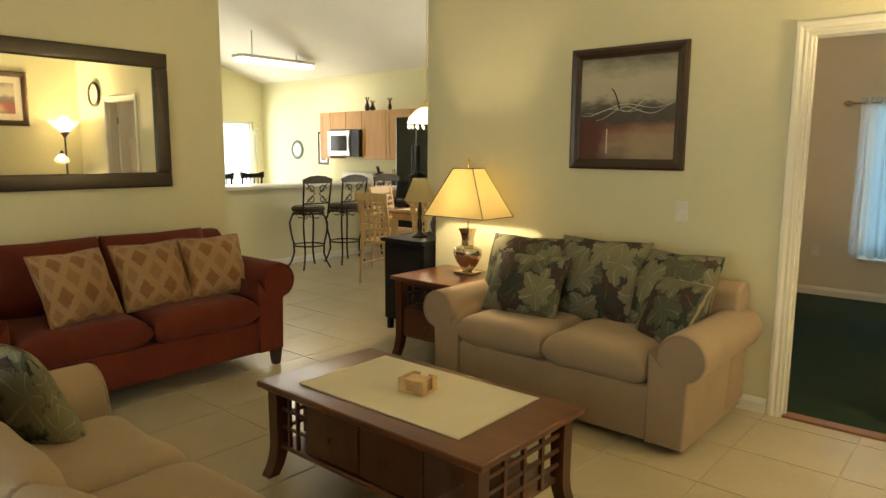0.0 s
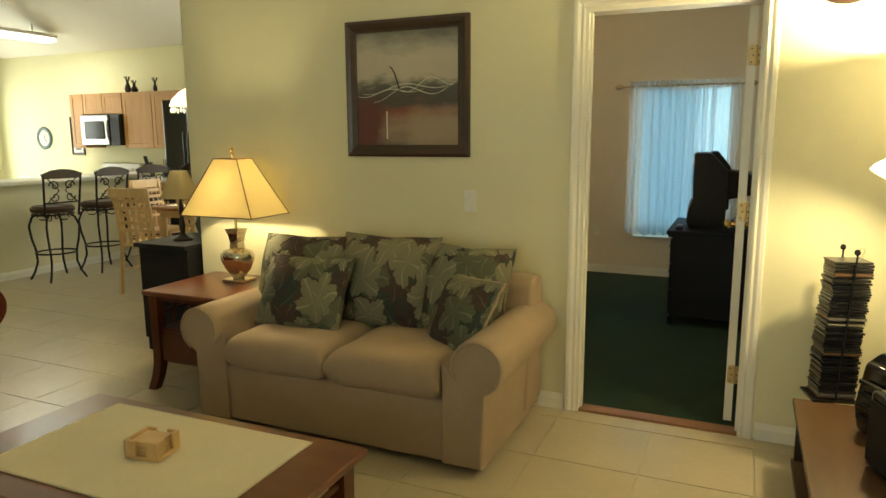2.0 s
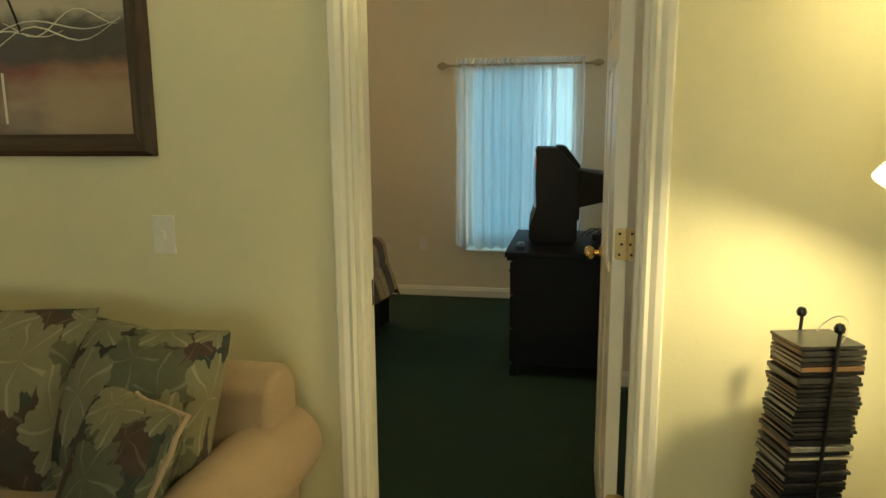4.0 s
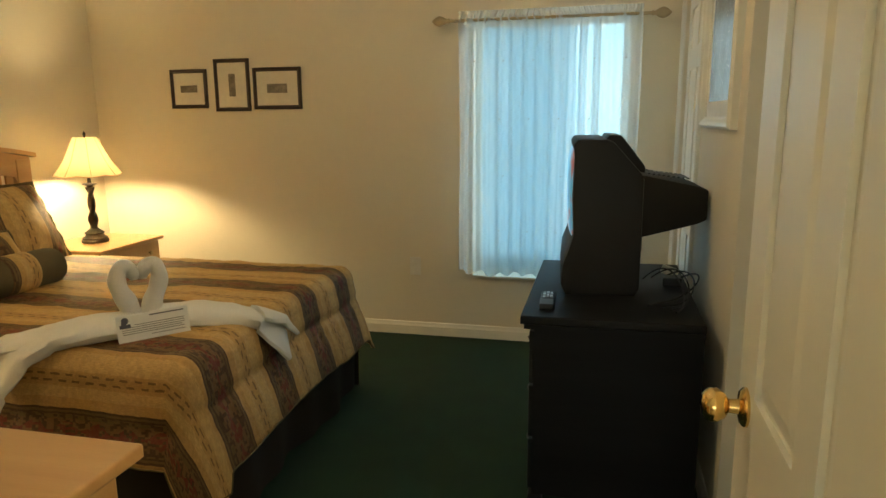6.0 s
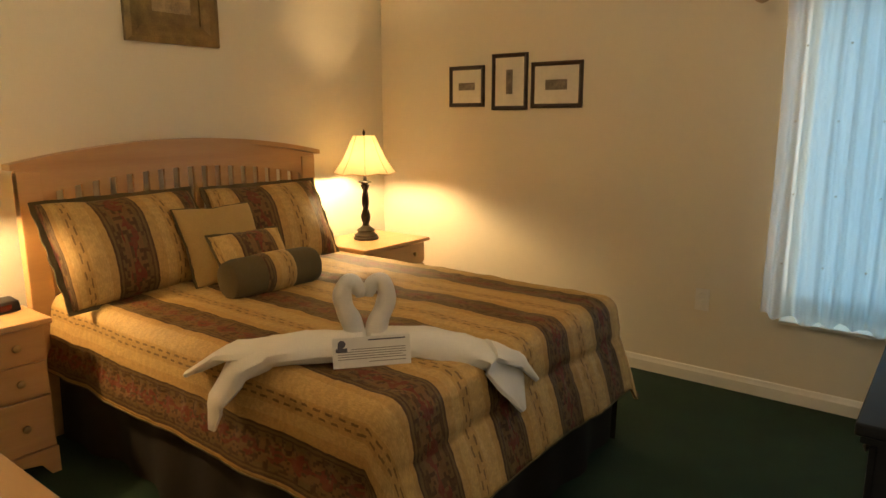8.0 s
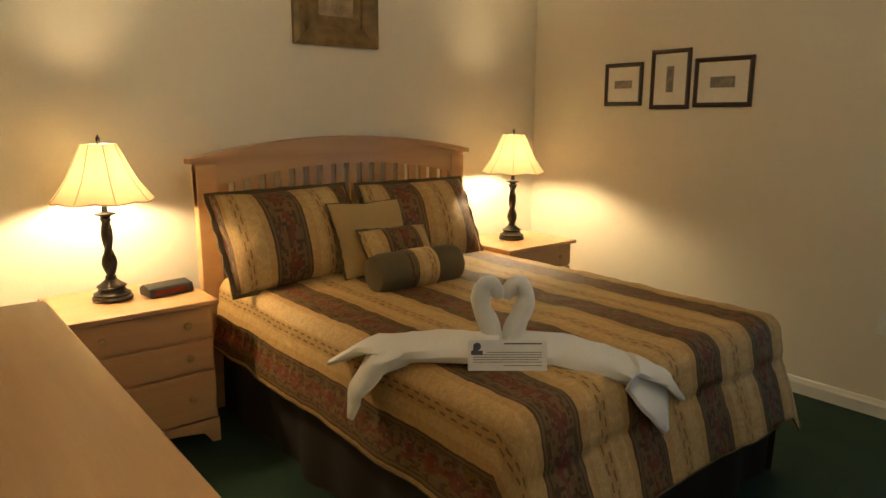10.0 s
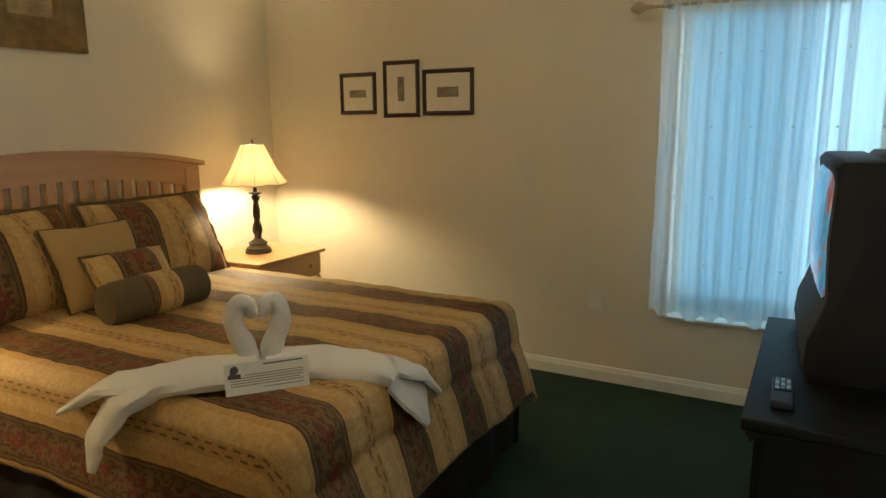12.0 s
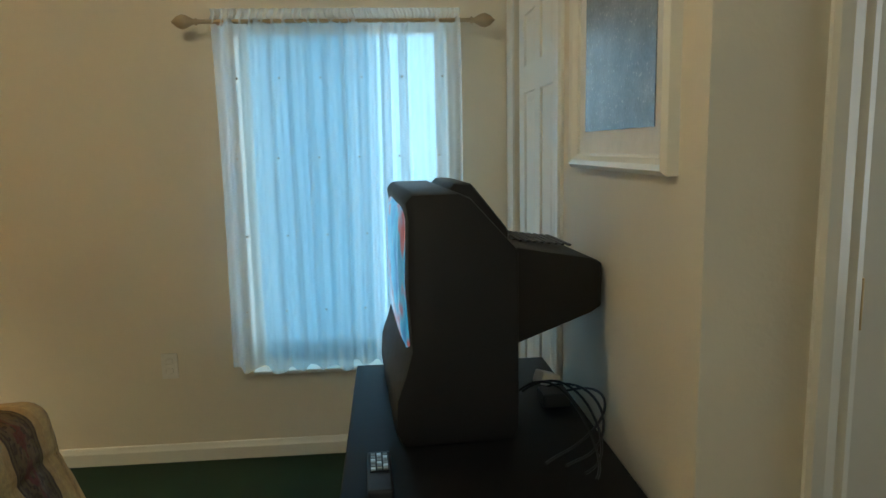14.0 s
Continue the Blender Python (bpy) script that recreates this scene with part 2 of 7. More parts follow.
M_TILE = paint("cream_floor_tile", (0.50, 0.44, 0.325), 0.24, bump=0.05, bscale=14, dist=0.001, var=0.07, scale=2.2)
M_GROUT = paint("sandy_grout", (0.46, 0.405, 0.30), 0.9, bump=0.3, bscale=300)
M_CARPET = paint("dark_green_carpet", (0.0065, 0.029, 0.0105), 0.95, bump=0.9, bscale=420, dist=0.006, var=0.30, scale=7.0)
M_SILL = wood("threshold_wood", (0.16, 0.07, 0.03), (0.30, 0.14, 0.06), 0.4)
M_CHERRY = wood("cherry_wood", (0.090, 0.026, 0.010), (0.165, 0.052, 0.020), 0.30, coat=0.25)
M_CHERRY_D = wood("cherry_wood_dark", (0.058, 0.016, 0.007), (0.115, 0.035, 0.014), 0.35, "z", coat=0.2)
M_MAPLE = wood("honey_maple", (0.46, 0.25, 0.10), (0.60, 0.36, 0.16), 0.38, "y", coat=0.2, contrast=0.8)
M_MAPLE_X = wood("honey_maple_long", (0.46, 0.25, 0.10), (0.60, 0.36, 0.16), 0.38, "x", coat=0.2, contrast=0.8)
M_OAK = wood("honey_oak_cabinet", (0.40, 0.20, 0.06), (0.56, 0.31, 0.11), 0.42, "z")
M_PINE = wood("pale_chair_wood", (0.52, 0.34, 0.15), (0.66, 0.46, 0.24), 0.4, "z")
M_BLACKWOOD = wood("black_stained_wood", (0.004, 0.004, 0.005), (0.009, 0.009, 0.010), 0.5, "x")
M_OLDBRASS = paint("worn_brass_hinge", (0.46, 0.33, 0.15), 0.40, 0.8, bump=0.1)
M_ESPRESSO = wood("espresso_wood", (0.018, 0.010, 0.007), (0.040, 0.022, 0.014), 0.35, "x", coat=0.1)
M_WALNUT = wood("walnut_wood", (0.070, 0.036, 0.017), (0.135, 0.072, 0.036), 0.38, "y", coat=0.1)
M_BEIGE = fabric("beige_slipcover", (0.372, 0.282, 0.200), var=0.08, sheen=0.08)
M_RED = fabric("russet_microfibre", (0.105, 0.018, 0.009), (0.150, 0.028, 0.015), sheen=0.06)
M_BLACKMETAL = paint("dark_bronze_metal", (0.022, 0.019, 0.017), 0.42, 0.7, bump=0.1)
M_BRONZE = paint("aged_bronze", (0.035, 0.027, 0.020), 0.45, 0.6, bump=0.2, bscale=90)
M_SILVER = paint("hammered_silver", (0.62, 0.57, 0.48), 0.16, 1.0, bump=0.35, bscale=26, dist=0.006)
M_STEEL = paint("stainless_steel", (0.58, 0.57, 0.55), 0.30, 1.0, bump=0.05)
M_BRASS = paint("polished_brass", (0.72, 0.50, 0.19), 0.18, 1.0, bump=0.03)
M_BLACKPL = paint("black_plastic", (0.012, 0.012, 0.013), 0.45, bump=0.2, bscale=600, dist=0.0006, var=0.1)
M_GREYPL = paint("charcoal_plastic", (0.014, 0.013, 0.013), 0.55, bump=0.35, bscale=700, dist=0.0008, var=0.12)
for _m, _s in ((M_BLACKWOOD, 0.20), (M_GREYPL, 0.30)):
    _m.node_tree.nodes["Principled BSDF"].inputs["Specular IOR Level"].default_value = _s
M_GLOSSBLK = paint("gloss_black", (0.008, 0.008, 0.009), 0.12, bump=0.0)
M_WHITEPL = paint("white_plastic", (0.78, 0.76, 0.70), 0.35, bump=0.02)
M_TOWEL = fabric("white_terry", (0.76, 0.74, 0.70), weave=700.0, var=0.05, bump=0.7)
M_LINEN = fabric("cream_linen", (0.72, 0.66, 0.52), var=0.06)
M_PAPER = paint("white_paper", (0.82, 0.81, 0.78), 0.7, bump=0.05)
M_INK = paint("print_ink", (0.10, 0.10, 0.13), 0.7, bump=0.0)
M_MATBOARD = paint("mat_board", (0.74, 0.70, 0.60), 0.8, bump=0.1)
M_SHADE = see_through("lamp_shade_silk", (0.93, 0.84, 0.57), 0.0, 0.75)
M_SHADE_W = see_through("lamp_shade_cream", (0.94, 0.87, 0.68), 0.0, 0.85)
M_FROST = see_through("frosted_glass", (0.98, 0.96, 0.90), 0.10, 0.95)
M_SHEER = see_through("sheer_curtain", (0.84, 0.88, 0.88), 0.42, 0.66, 900.0)
M_BLIND = see_through("vertical_blind_fabric", (0.55, 0.72, 0.80), 0.0, 0.6)
M_COUNTER = paint("pale_counter", (0.72, 0.70, 0.63), 0.3, bump=0.03, var=0.08, scale=30)
M_MIRROR, _nt, _b = nodes_of("mirror_glass")
_b.inputs["Base Color"].default_value, _b.inputs["Metallic"].default_value, _b.inputs["Roughness"].default_value = (0.86, 0.86, 0.82, 1), 1.0, 0.015
M_GLASS, _nt, _b = nodes_of("window_glass")
_b.inputs["Transmission Weight"].default_value, _b.inputs["Roughness"].default_value, _b.inputs["IOR"].default_value = 1.0, 0.0, 1.45
M_OUT = glowing("bright_outdoors", (0.50, 0.83, 1.0), SKY_GLOW)
M_OUT_NOOK = glowing("bright_garden", (0.95, 1.0, 0.92), 2.2)
M_BULB = glowing("lit_bulb", (1.0, 0.80, 0.50), 14.0)
M_TUBE = glowing("lit_tube", (1.0, 0.97, 0.90), 3.0)

# ---- the large structure ----
XL, XR, YW = -2.87, 0.86, 3.715   # bedroom: headboard wall, dresser wall, window wall
DW, DH, WT = 0.74, 2.03, 0.12     # doorway width, height, wall thickness
OX0, OX1 = -0.010, 0.760          # faces of the two door jambs
BH = 2.78                         # height of the bedroom walls
LX, BY, MX = 1.60, -6.5, -3.7     # living room: television wall, back wall, mirror wall
KX, PX = -10.1, -6.12             # kitchen: far wall, bar wall face
RIDGE_Y, RIDGE_Z, EAVE_Z = -1.4, 4.2, 2.62


def wall(name, bm, material, label="plain painted interior wall"):
    return solid(name, bm, material, label, "wall", "structure")


# wall between living room and bedroom, with the doorway
bm = box(-2.52, OX0 - 0.014, 0, WT - 0.004, 0, 4.2)
box(OX1 + 0.014, LX + 0.1, 0, WT - 0.004, 0, 4.2, bm=bm)
box(OX0 - 0.014, OX1 + 0.014, 0, WT - 0.004, DH, 4.2, bm=bm)
wall("wall_loveseat", bm, M_WALL, "cream painted living room wall with a doorway")
bm = box(-2.52, OX0 - 0.014, WT - 0.004, WT, 0, BH)
box(OX1 + 0.014, 2.6, WT - 0.004, WT, 0, BH, bm=bm)
box(OX0 - 0.014, OX1 + 0.014, WT - 0.004, WT, DH, BH, bm=bm)
wall("wall_bedroom_entry", bm, M_BEDWALL, "ivory painted bedroom wall beside the doorway")
# return of the wall towards the dining room, with a step to the bedroom's full width
bm = box(-2.52, -2.40, WT, 0.45, 0, 4.0)
wall("wall_dining_return", bm, M_WALL)
wall("wall_step", box(-3.01, -2.40, 0.45, 0.50, 0, 4.0), M_WALL)
bm = box(XL - 0.14, XL - 0.02, 0.50, YW, 0, 3.7)
wall("wall_dining_side", bm, M_WALL)
wall("wall_headboard", box(XL - 0.02, XL, 0.50, YW, 0, BH), M_BEDWALL, "ivory painted wall behind the bed")
# bedroom window wall, opening -0.28..0.60, 0.42..1.95
WX0, WX1, WZ0, WZ1 = -0.29, 0.60, 0.40, 1.93
bm = box(XL, WX0, YW, YW + 0.20, 0, BH)
box(WX1, 2.6, YW, YW + 0.20, 0, BH, bm=bm)
box(WX0, WX1, YW, YW + 0.20, 0, WZ0, bm=bm)
box(WX0, WX1, YW, YW + 0.20, WZ1, BH, bm=bm)
wall("wall_window", bm, M_BEDWALL, "ivory painted bedroom wall with a window opening")
# dresser wall with closet doorway; the room opens to an alcove before it
CY0, CY1 = 2.83, 3.52
bm = box(XR, XR + 0.12, 1.83, CY0, 0, BH)
box(XR, XR + 0.12, CY1, YW, 0, BH, bm=bm)
box(XR, XR + 0.12, CY0, CY1, DH, BH, bm=bm)
wall("wall_dresser", bm, M_BEDWALL, "ivory painted wall behind the dresser")
AX0, AX1 = 1.145, 1.90
bm = box(XR + 0.12, AX0, 1.83, 1.95, 0, BH)
box(AX1, 2.6, 1.83, 1.95, 0, BH, bm=bm)
box(AX0, AX1, 1.83, 1.95, DH, BH, bm=bm)
wall("wall_alcove", bm, M_BEDWALL, "ivory painted alcove wall with a closed door")
# unseen end wall; its window is added to let the fill in
bm = box(2.6, 2.7, WT, 1.12, 0, BH)
box(2.6, 2.7, 1.72, YW, 0, BH, bm=bm)
box(2.6, 2.7, 1.12, 1.72, 0, 0.90, bm=bm)
box(2.6, 2.7, 1.12, 1.72, 2.0, BH, bm=bm)
wall("wall_alcove_end", bm, M_BEDWALL, "ivory painted unseen end wall of the alcove with an added window opening")
added_alcove_pane = solid("added_window_alcove", box(2.64, 2.648, 1.12, 1.72, 0.90, 2.0), M_FROST, "added frosted window at the unseen end of the alcove", "window", "structure")
added_alcove_pane.visible_shadow = False
solid("ceiling_bedroom", box(XL - 0.02, 2.7, WT, YW, BH - 0.06, BH + 0.06), M_CEIL, "flat textured white bedroom ceiling", "ceiling", "structure")
# living room, dining room and kitchen
wall("wall_television", box(LX, LX + 0.12, BY, 0, 0, 4.2), M_WALL, "cream painted wall behind the television")
bm = box(MX - 0.12, MX, BY, -1.065, 0, 4.4)
wall("wall_mirror", bm, M_WALL, "cream painted wall behind the russet sofa")
wall("wall_hall", box(KX, MX - 0.12, -1.20, -1.065, 0, 4.4), M_WALL)
bm = box(MX, -2.0, BY - 0.12, BY, 0, 4.2)
box(1.2, LX, BY - 0.12, BY, 0, 4.2, bm=bm)
box(-2.0, 1.2, BY - 0.12, BY, 2.25, 4.2, bm=bm)
wall("wall_back", bm, M_WALL, "cream painted wall out of view, with assumed wide glass doors")
# the window opening is added for the dining fill, hidden behind the wall corner
bm = box(KX - 0.12, -4.75, YW, YW + 0.2, 0, 2.9)
box(-3.35, XL - 0.14, YW, YW + 0.2, 0, 2.9, bm=bm)
box(-4.75, -3.35, YW, YW + 0.2, 0, 0.45, bm=bm)
box(-4.75, -3.35, YW, YW + 0.2, 2.05, 2.9, bm=bm)
wall("wall_kitchen", bm, M_KITWALL, "yellow painted kitchen wall with an added, hidden window opening")
added_dining_pane = solid("added_window_dining", box(-4.75, -3.35, YW + 0.12, YW + 0.126, 0.45, 2.05), M_FROST, "added frosted dining room window, hidden from view", "window", "structure")
added_dining_pane.visible_shadow = False
bm = box(KX - 0.12, KX, -1.2, 1.25, 0, 4.3)
box(KX - 0.12, KX, 3.5, YW, 0, 4.3, bm=bm)
box(KX - 0.12, KX, 1.25, 3.5, 1.95, 4.3, bm=bm)
box(KX - 0.12, KX, 1.25, 3.5, 0, 0.35, bm=bm)
wall("wall_nook", bm, M_KITWALL, "yellow painted wall with the breakfast nook window")
wall("bar_wall", box(PX - 0.14, PX, -1.065, 2.75, 0, 0.97), M_WALL, "cream half wall below the bar counter")
# vaulted ceiling over living room, dining room and kitchen
for y0, z0, y1, z1, nm in ((YW + 0.1, EAVE_Z, RIDGE_Y, RIDGE_Z, "ceiling_north"), (BY - 0.1, EAVE_Z, RIDGE_Y, RIDGE_Z, "ceiling_south")):
    bm = bmesh.new()
    vs = [bm.verts.new((x, y, z + dz)) for dz in (0, 0.1) for x, y, z in ((KX - 0.1, y0, z0), (LX + 0.1, y0, z0), (LX + 0.1, y1, z1), (KX - 0.1, y1, z1))]
    for f in ((0, 1, 2, 3), (7, 6, 5, 4), (0, 4, 5, 1), (1, 5, 6, 2), (2, 6, 7, 3), (3, 7, 4, 0)):
        bm.faces.new([vs[i] for i in f])
    bmesh.ops.recalc_face_normals(bm, faces=bm.faces)
    solid(nm, bm, M_CEIL, "vaulted textured pale ceiling", "ceiling", "structure")

# floors
solid("floor_bed", box(-2.87, 2.6, 0.085, YW, -0.05, 0.010), M_CARPET, "dark green carpet on the bedroom floor", "carpet", "structure")
FLOOR = solid("floor_tiles", box(KX, LX, BY, 0.0, -0.06, -0.004), M_GROUT, "cream ceramic tile floor with pale joints", "floor", "structure")
solid("floor_dining", box(KX, -2.40, 0.0, YW, -0.06, -0.004), M_GROUT, "sandy mortar bed under the dining tiles", "floor", "structure")
solid("threshold", box(OX0, OX1, 0.0, 0.085, -0.05, 0.012, 0.004), M_SILL, "dark wooden threshold strip in the doorway", "threshold", "structure")


def casing(name, x0, x1, z1, y, out, m=None, width=0.085, floor_z=0.0):
    """Moulded door casing round an opening x0..x1, on the wall face y, standing out by out (signed)."""
    bm = bmesh.new()
    s = 1 if out > 0 else -1
    prof = [(0.002, 0), (0.002, 0.008), (width * 0.18, 0.013), (width * 0.36, 0.010), (width * 0.62, 0.017), (width * 0.9, 0.017), (width, 0.010), (width, 0)]
    for inner, d in ((x0, -1), (x1, 1)):
        prism([(inner + d * a, y + s * b) for a, b in prof], floor_z, z1 + width, "xy", bm)
    prism([(y + s * b * 0.97, z1 + a) for a, b in prof], x0 - width + 0.0015, x1 + width - 0.0015, "yz", bm)
    ob = solid(name, bm, M_TRIM, "white moulded door casing", "door trim", "structure")
    if m is not None:
        ob.matrix_world = m
    return ob


casing("door_trim_living", OX0 - 0.014, OX1 + 0.003, DH, 0.0, -1, width=0.060)
casing("door_trim_bedroom", OX0 - 0.006, OX1 + 0.003, DH, WT, 1, width=0.060, floor_z=0.010)
bm = box(OX0 - 0.0135, OX0, -0.002, WT + 0.002, 0.0, DH)
box(OX1, OX1 + 0.0135, -0.002, WT + 0.002, 0.0, DH, bm=bm)
box(OX0, OX1, -0.002, WT + 0.002, DH - 0.014, DH, bm=bm)
box(OX0, OX0 + 0.011, 0.030, 0.068, 0.0, DH - 0.014, bm=bm)
box(OX1 - 0.011, OX1, 0.030, 0.068, 0.0, DH - 0.014, bm=bm)
solid("door_jamb", bm, M_TRIM, "white painted door jamb with stop", "door jamb", "structure")
solid("strike_plate", box(OX0 - 0.001, OX0 + 0.002, 0.082, 0.112, 0.87, 0.95, 0.001), M_BRASS, "brass strike plate let into the door jamb", "strike plate")

BASE_PROF = [(0, 0), (0.014, 0), (0.014, 0.055), (0.010, 0.066), (0.007, 0.078), (0.004, 0.083), (0, 0.083)]


def baseboard(x0, y0, x1, y1, z=0.0):
    """From point to point; the board stands to the left of the way."""
    d = Vector((x1 - x0, y1 - y0, 0))
    bm = prism([(p, q) for p, q in BASE_PROF], 0, d.length, "xz")
    ob = solid("baseboard", bm, M_TRIM, "white moulded baseboard", "baseboard", "structure")
    ob.matrix_world = pose(x0, y0, z, 0, 0, math.degrees(math.atan2(d.y, d.x)) - 90) @ Matrix.Scale(-1, 4, (1, 0, 0))
    return ob


for seg in ((XR, YW, XL, YW, 0.010), (XL, YW, XL, 0.5, 0.010), (XR, 1.83, XR, CY0 - 0.087, 0.010),
            (-2.52, WT, OX0 - 0.076, WT, 0.010), (OX0 - 0.076, 0, -2.52, 0, 0.0), (LX, 0, OX1 + 0.074, 0, 0.0), (LX, BY, LX, 0, 0.0), (MX, -1.065, MX, BY, 0.0),
            (PX, 2.75, PX, -1.06, 0.0), (AX0 - 0.087, 1.83, XR, 1.83, 0.010)):
    baseboard(*seg)


def panel_door(name, w, h, t, label, material=M_DOOR):
    """A six panel door; hinge edge at the origin, leaf along +x, thickness along +y."""
    root = thing(name, Matrix(), label, "door")
    tagged(root, kind="structure")
    sink = 0.009
    s, r = w * 0.15, w * 0.06
    rails = (0.008, 0.22, 0.80, 0.95, 1.58, 1.68, h - 0.13, h - 0.004)
    part("leaf", box(0.01, w - 0.01, sink, t - sink, 0.018, h - 0.014), material, root)
    for x0, x1 in ((0, s), (w / 2 - r, w / 2 + r), (w - s, w)):
        part("stile", box(x0, x1, 0, t, 0.008, h - 0.004), material, root)
    for a in range(0, 8, 2):
        for x0, x1 in ((s, w / 2 - r), (w / 2 + r, w - s)):
            part("rail", box(x0, x1, 0.0003, t - 0.0003, rails[a], rails[a + 1]), material, root)
    for a in range(1, 7, 2):
        for x0, x1 in ((s, w / 2 - r), (w / 2 + r, w - s)):
            for y0, y1 in ((sink, 0.002), (t - sink, t - 0.002)):
                b, c = (x0 + 0.008, x1 - 0.008, rails[a] + 0.008, rails[a + 1] - 0.008), 0.030
                pb = bmesh.new()
                lo = [pb.verts.new((x, y0, z)) for x, z in ((b[0], b[2]), (b[1], b[2]), (b[1], b[3]), (b[0], b[3]))]
                hi = [pb.verts.new((x, y1, z)) for x, z in ((b[0] + c, b[2] + c), (b[1] - c, b[2] + c), (b[1] - c, b[3] - c), (b[0] + c, b[3] - c))]
                for k in range(4):
                    pb.faces.new((lo[k], lo[(k + 1) % 4], hi[(k + 1) % 4], hi[k]))
                pb.faces.new(hi)
                pb.faces.new(lo[::-1])
                bmesh.ops.recalc_face_normals(pb, faces=pb.faces)
                part("panel", pb, material, root)
    return root


def knob(parent, x, y, z, side):
    prof = [(0.031, 0), (0.031, 0.004), (0.026, 0.009), (0.012, 0.012), (0.011, 0.026), (0.020, 0.032), (0.027, 0.044), (0.026, 0.056), (0.018, 0.064), (0.0, 0.066)]
    bm = lathe(prof, 20)
    place(bm, pose(x, y, z, -90 * side, 0, 0))
    return part("door_knob", bm, M_BRASS, parent, "polished brass door knob", True)


def hinge(parent, m, reach=0.030, back=0.0):
    """Butt hinge: the knuckle along z at the origin, one leaf towards +x and one of length back towards -x."""
    hg = part("hinge", place(tube([(0, 0, -0.047), (0, 0, 0.047)], 0.0058, 12), m), M_OLDBRASS, parent, "worn brass butt hinge", True)
    for sgn, ln in ((1, reach), (-1, back)):
        if ln <= 0:
            continue
        r = 0.010
        out = [(sgn * 0.002, -0.045)] + [(sgn * (ln - r + r * math.sin(a)), -0.045 + r - r * math.cos(a)) for a in (0, 0.5, 1.0, 1.57)]
        out += [(x, -z) for x, z in out[::-1]]
        part("leaf_plate", place(prism(out, -0.0035, -0.001, "xz"), m), M_OLDBRASS, hg)
        for k, z in enumerate((-0.030, 0.0, 0.030)):
            part("screw", place(place(lathe([(0.0042, 0), (0.0036, 0.001), (0, 0.0012)], 10), pose(sgn * ln * (0.45 if k == 1 else 0.62), -0.0035, z, 90, 0, 0)), m), M_BRONZE, hg)
    return hg


door = panel_door("door_bedroom", 0.71, 2.00, 0.038, "white six panel bedroom door standing open")
knob(door, 0.65, 0.038, 0.92, 1)
knob(door, 0.65, 0.0, 0.92, -1)
for hz in (0.25, 1.06, 1.78):
    hinge(door, pose(0.0, -0.002, hz, 0, 0, 90) @ Matrix.Diagonal((1, -1, 1, 1)), 0.034, 0.020)
door.matrix_world = pose(DW - 0.008, WT + 0.006, 0.012, 0, 0, 90)
closet = panel_door("door_closet", CY1 - CY0 - 0.045, 2.0, 0.035, "white panel closet door, closed")
closet.matrix_world = pose(XR + 0.012, CY0 + 0.006, 0.012, 0, 0, 90) @ Matrix.Diagonal((1, -1, 1, 1))
casing("door_trim_closet", CY0, CY1, DH, 0, 1, pose(XR, 0, 0, 0, 0, 90) , floor_z=0.010)
alc = panel_door("door_alcove", AX1 - AX0 - 0.02, 2.0, 0.035, "white panel door in the alcove, closed")
alc.matrix_world = pose(AX0 + 0.01, 1.845, 0.012)
for hz in (0.25, 1.09, 1.78):
    hinge(alc, pose(0.0, -0.004, hz), 0.0)
casing("door_trim_alcove", AX0, AX1, DH, 1.83, -1, floor_z=0.010)

# ---- living room things ----


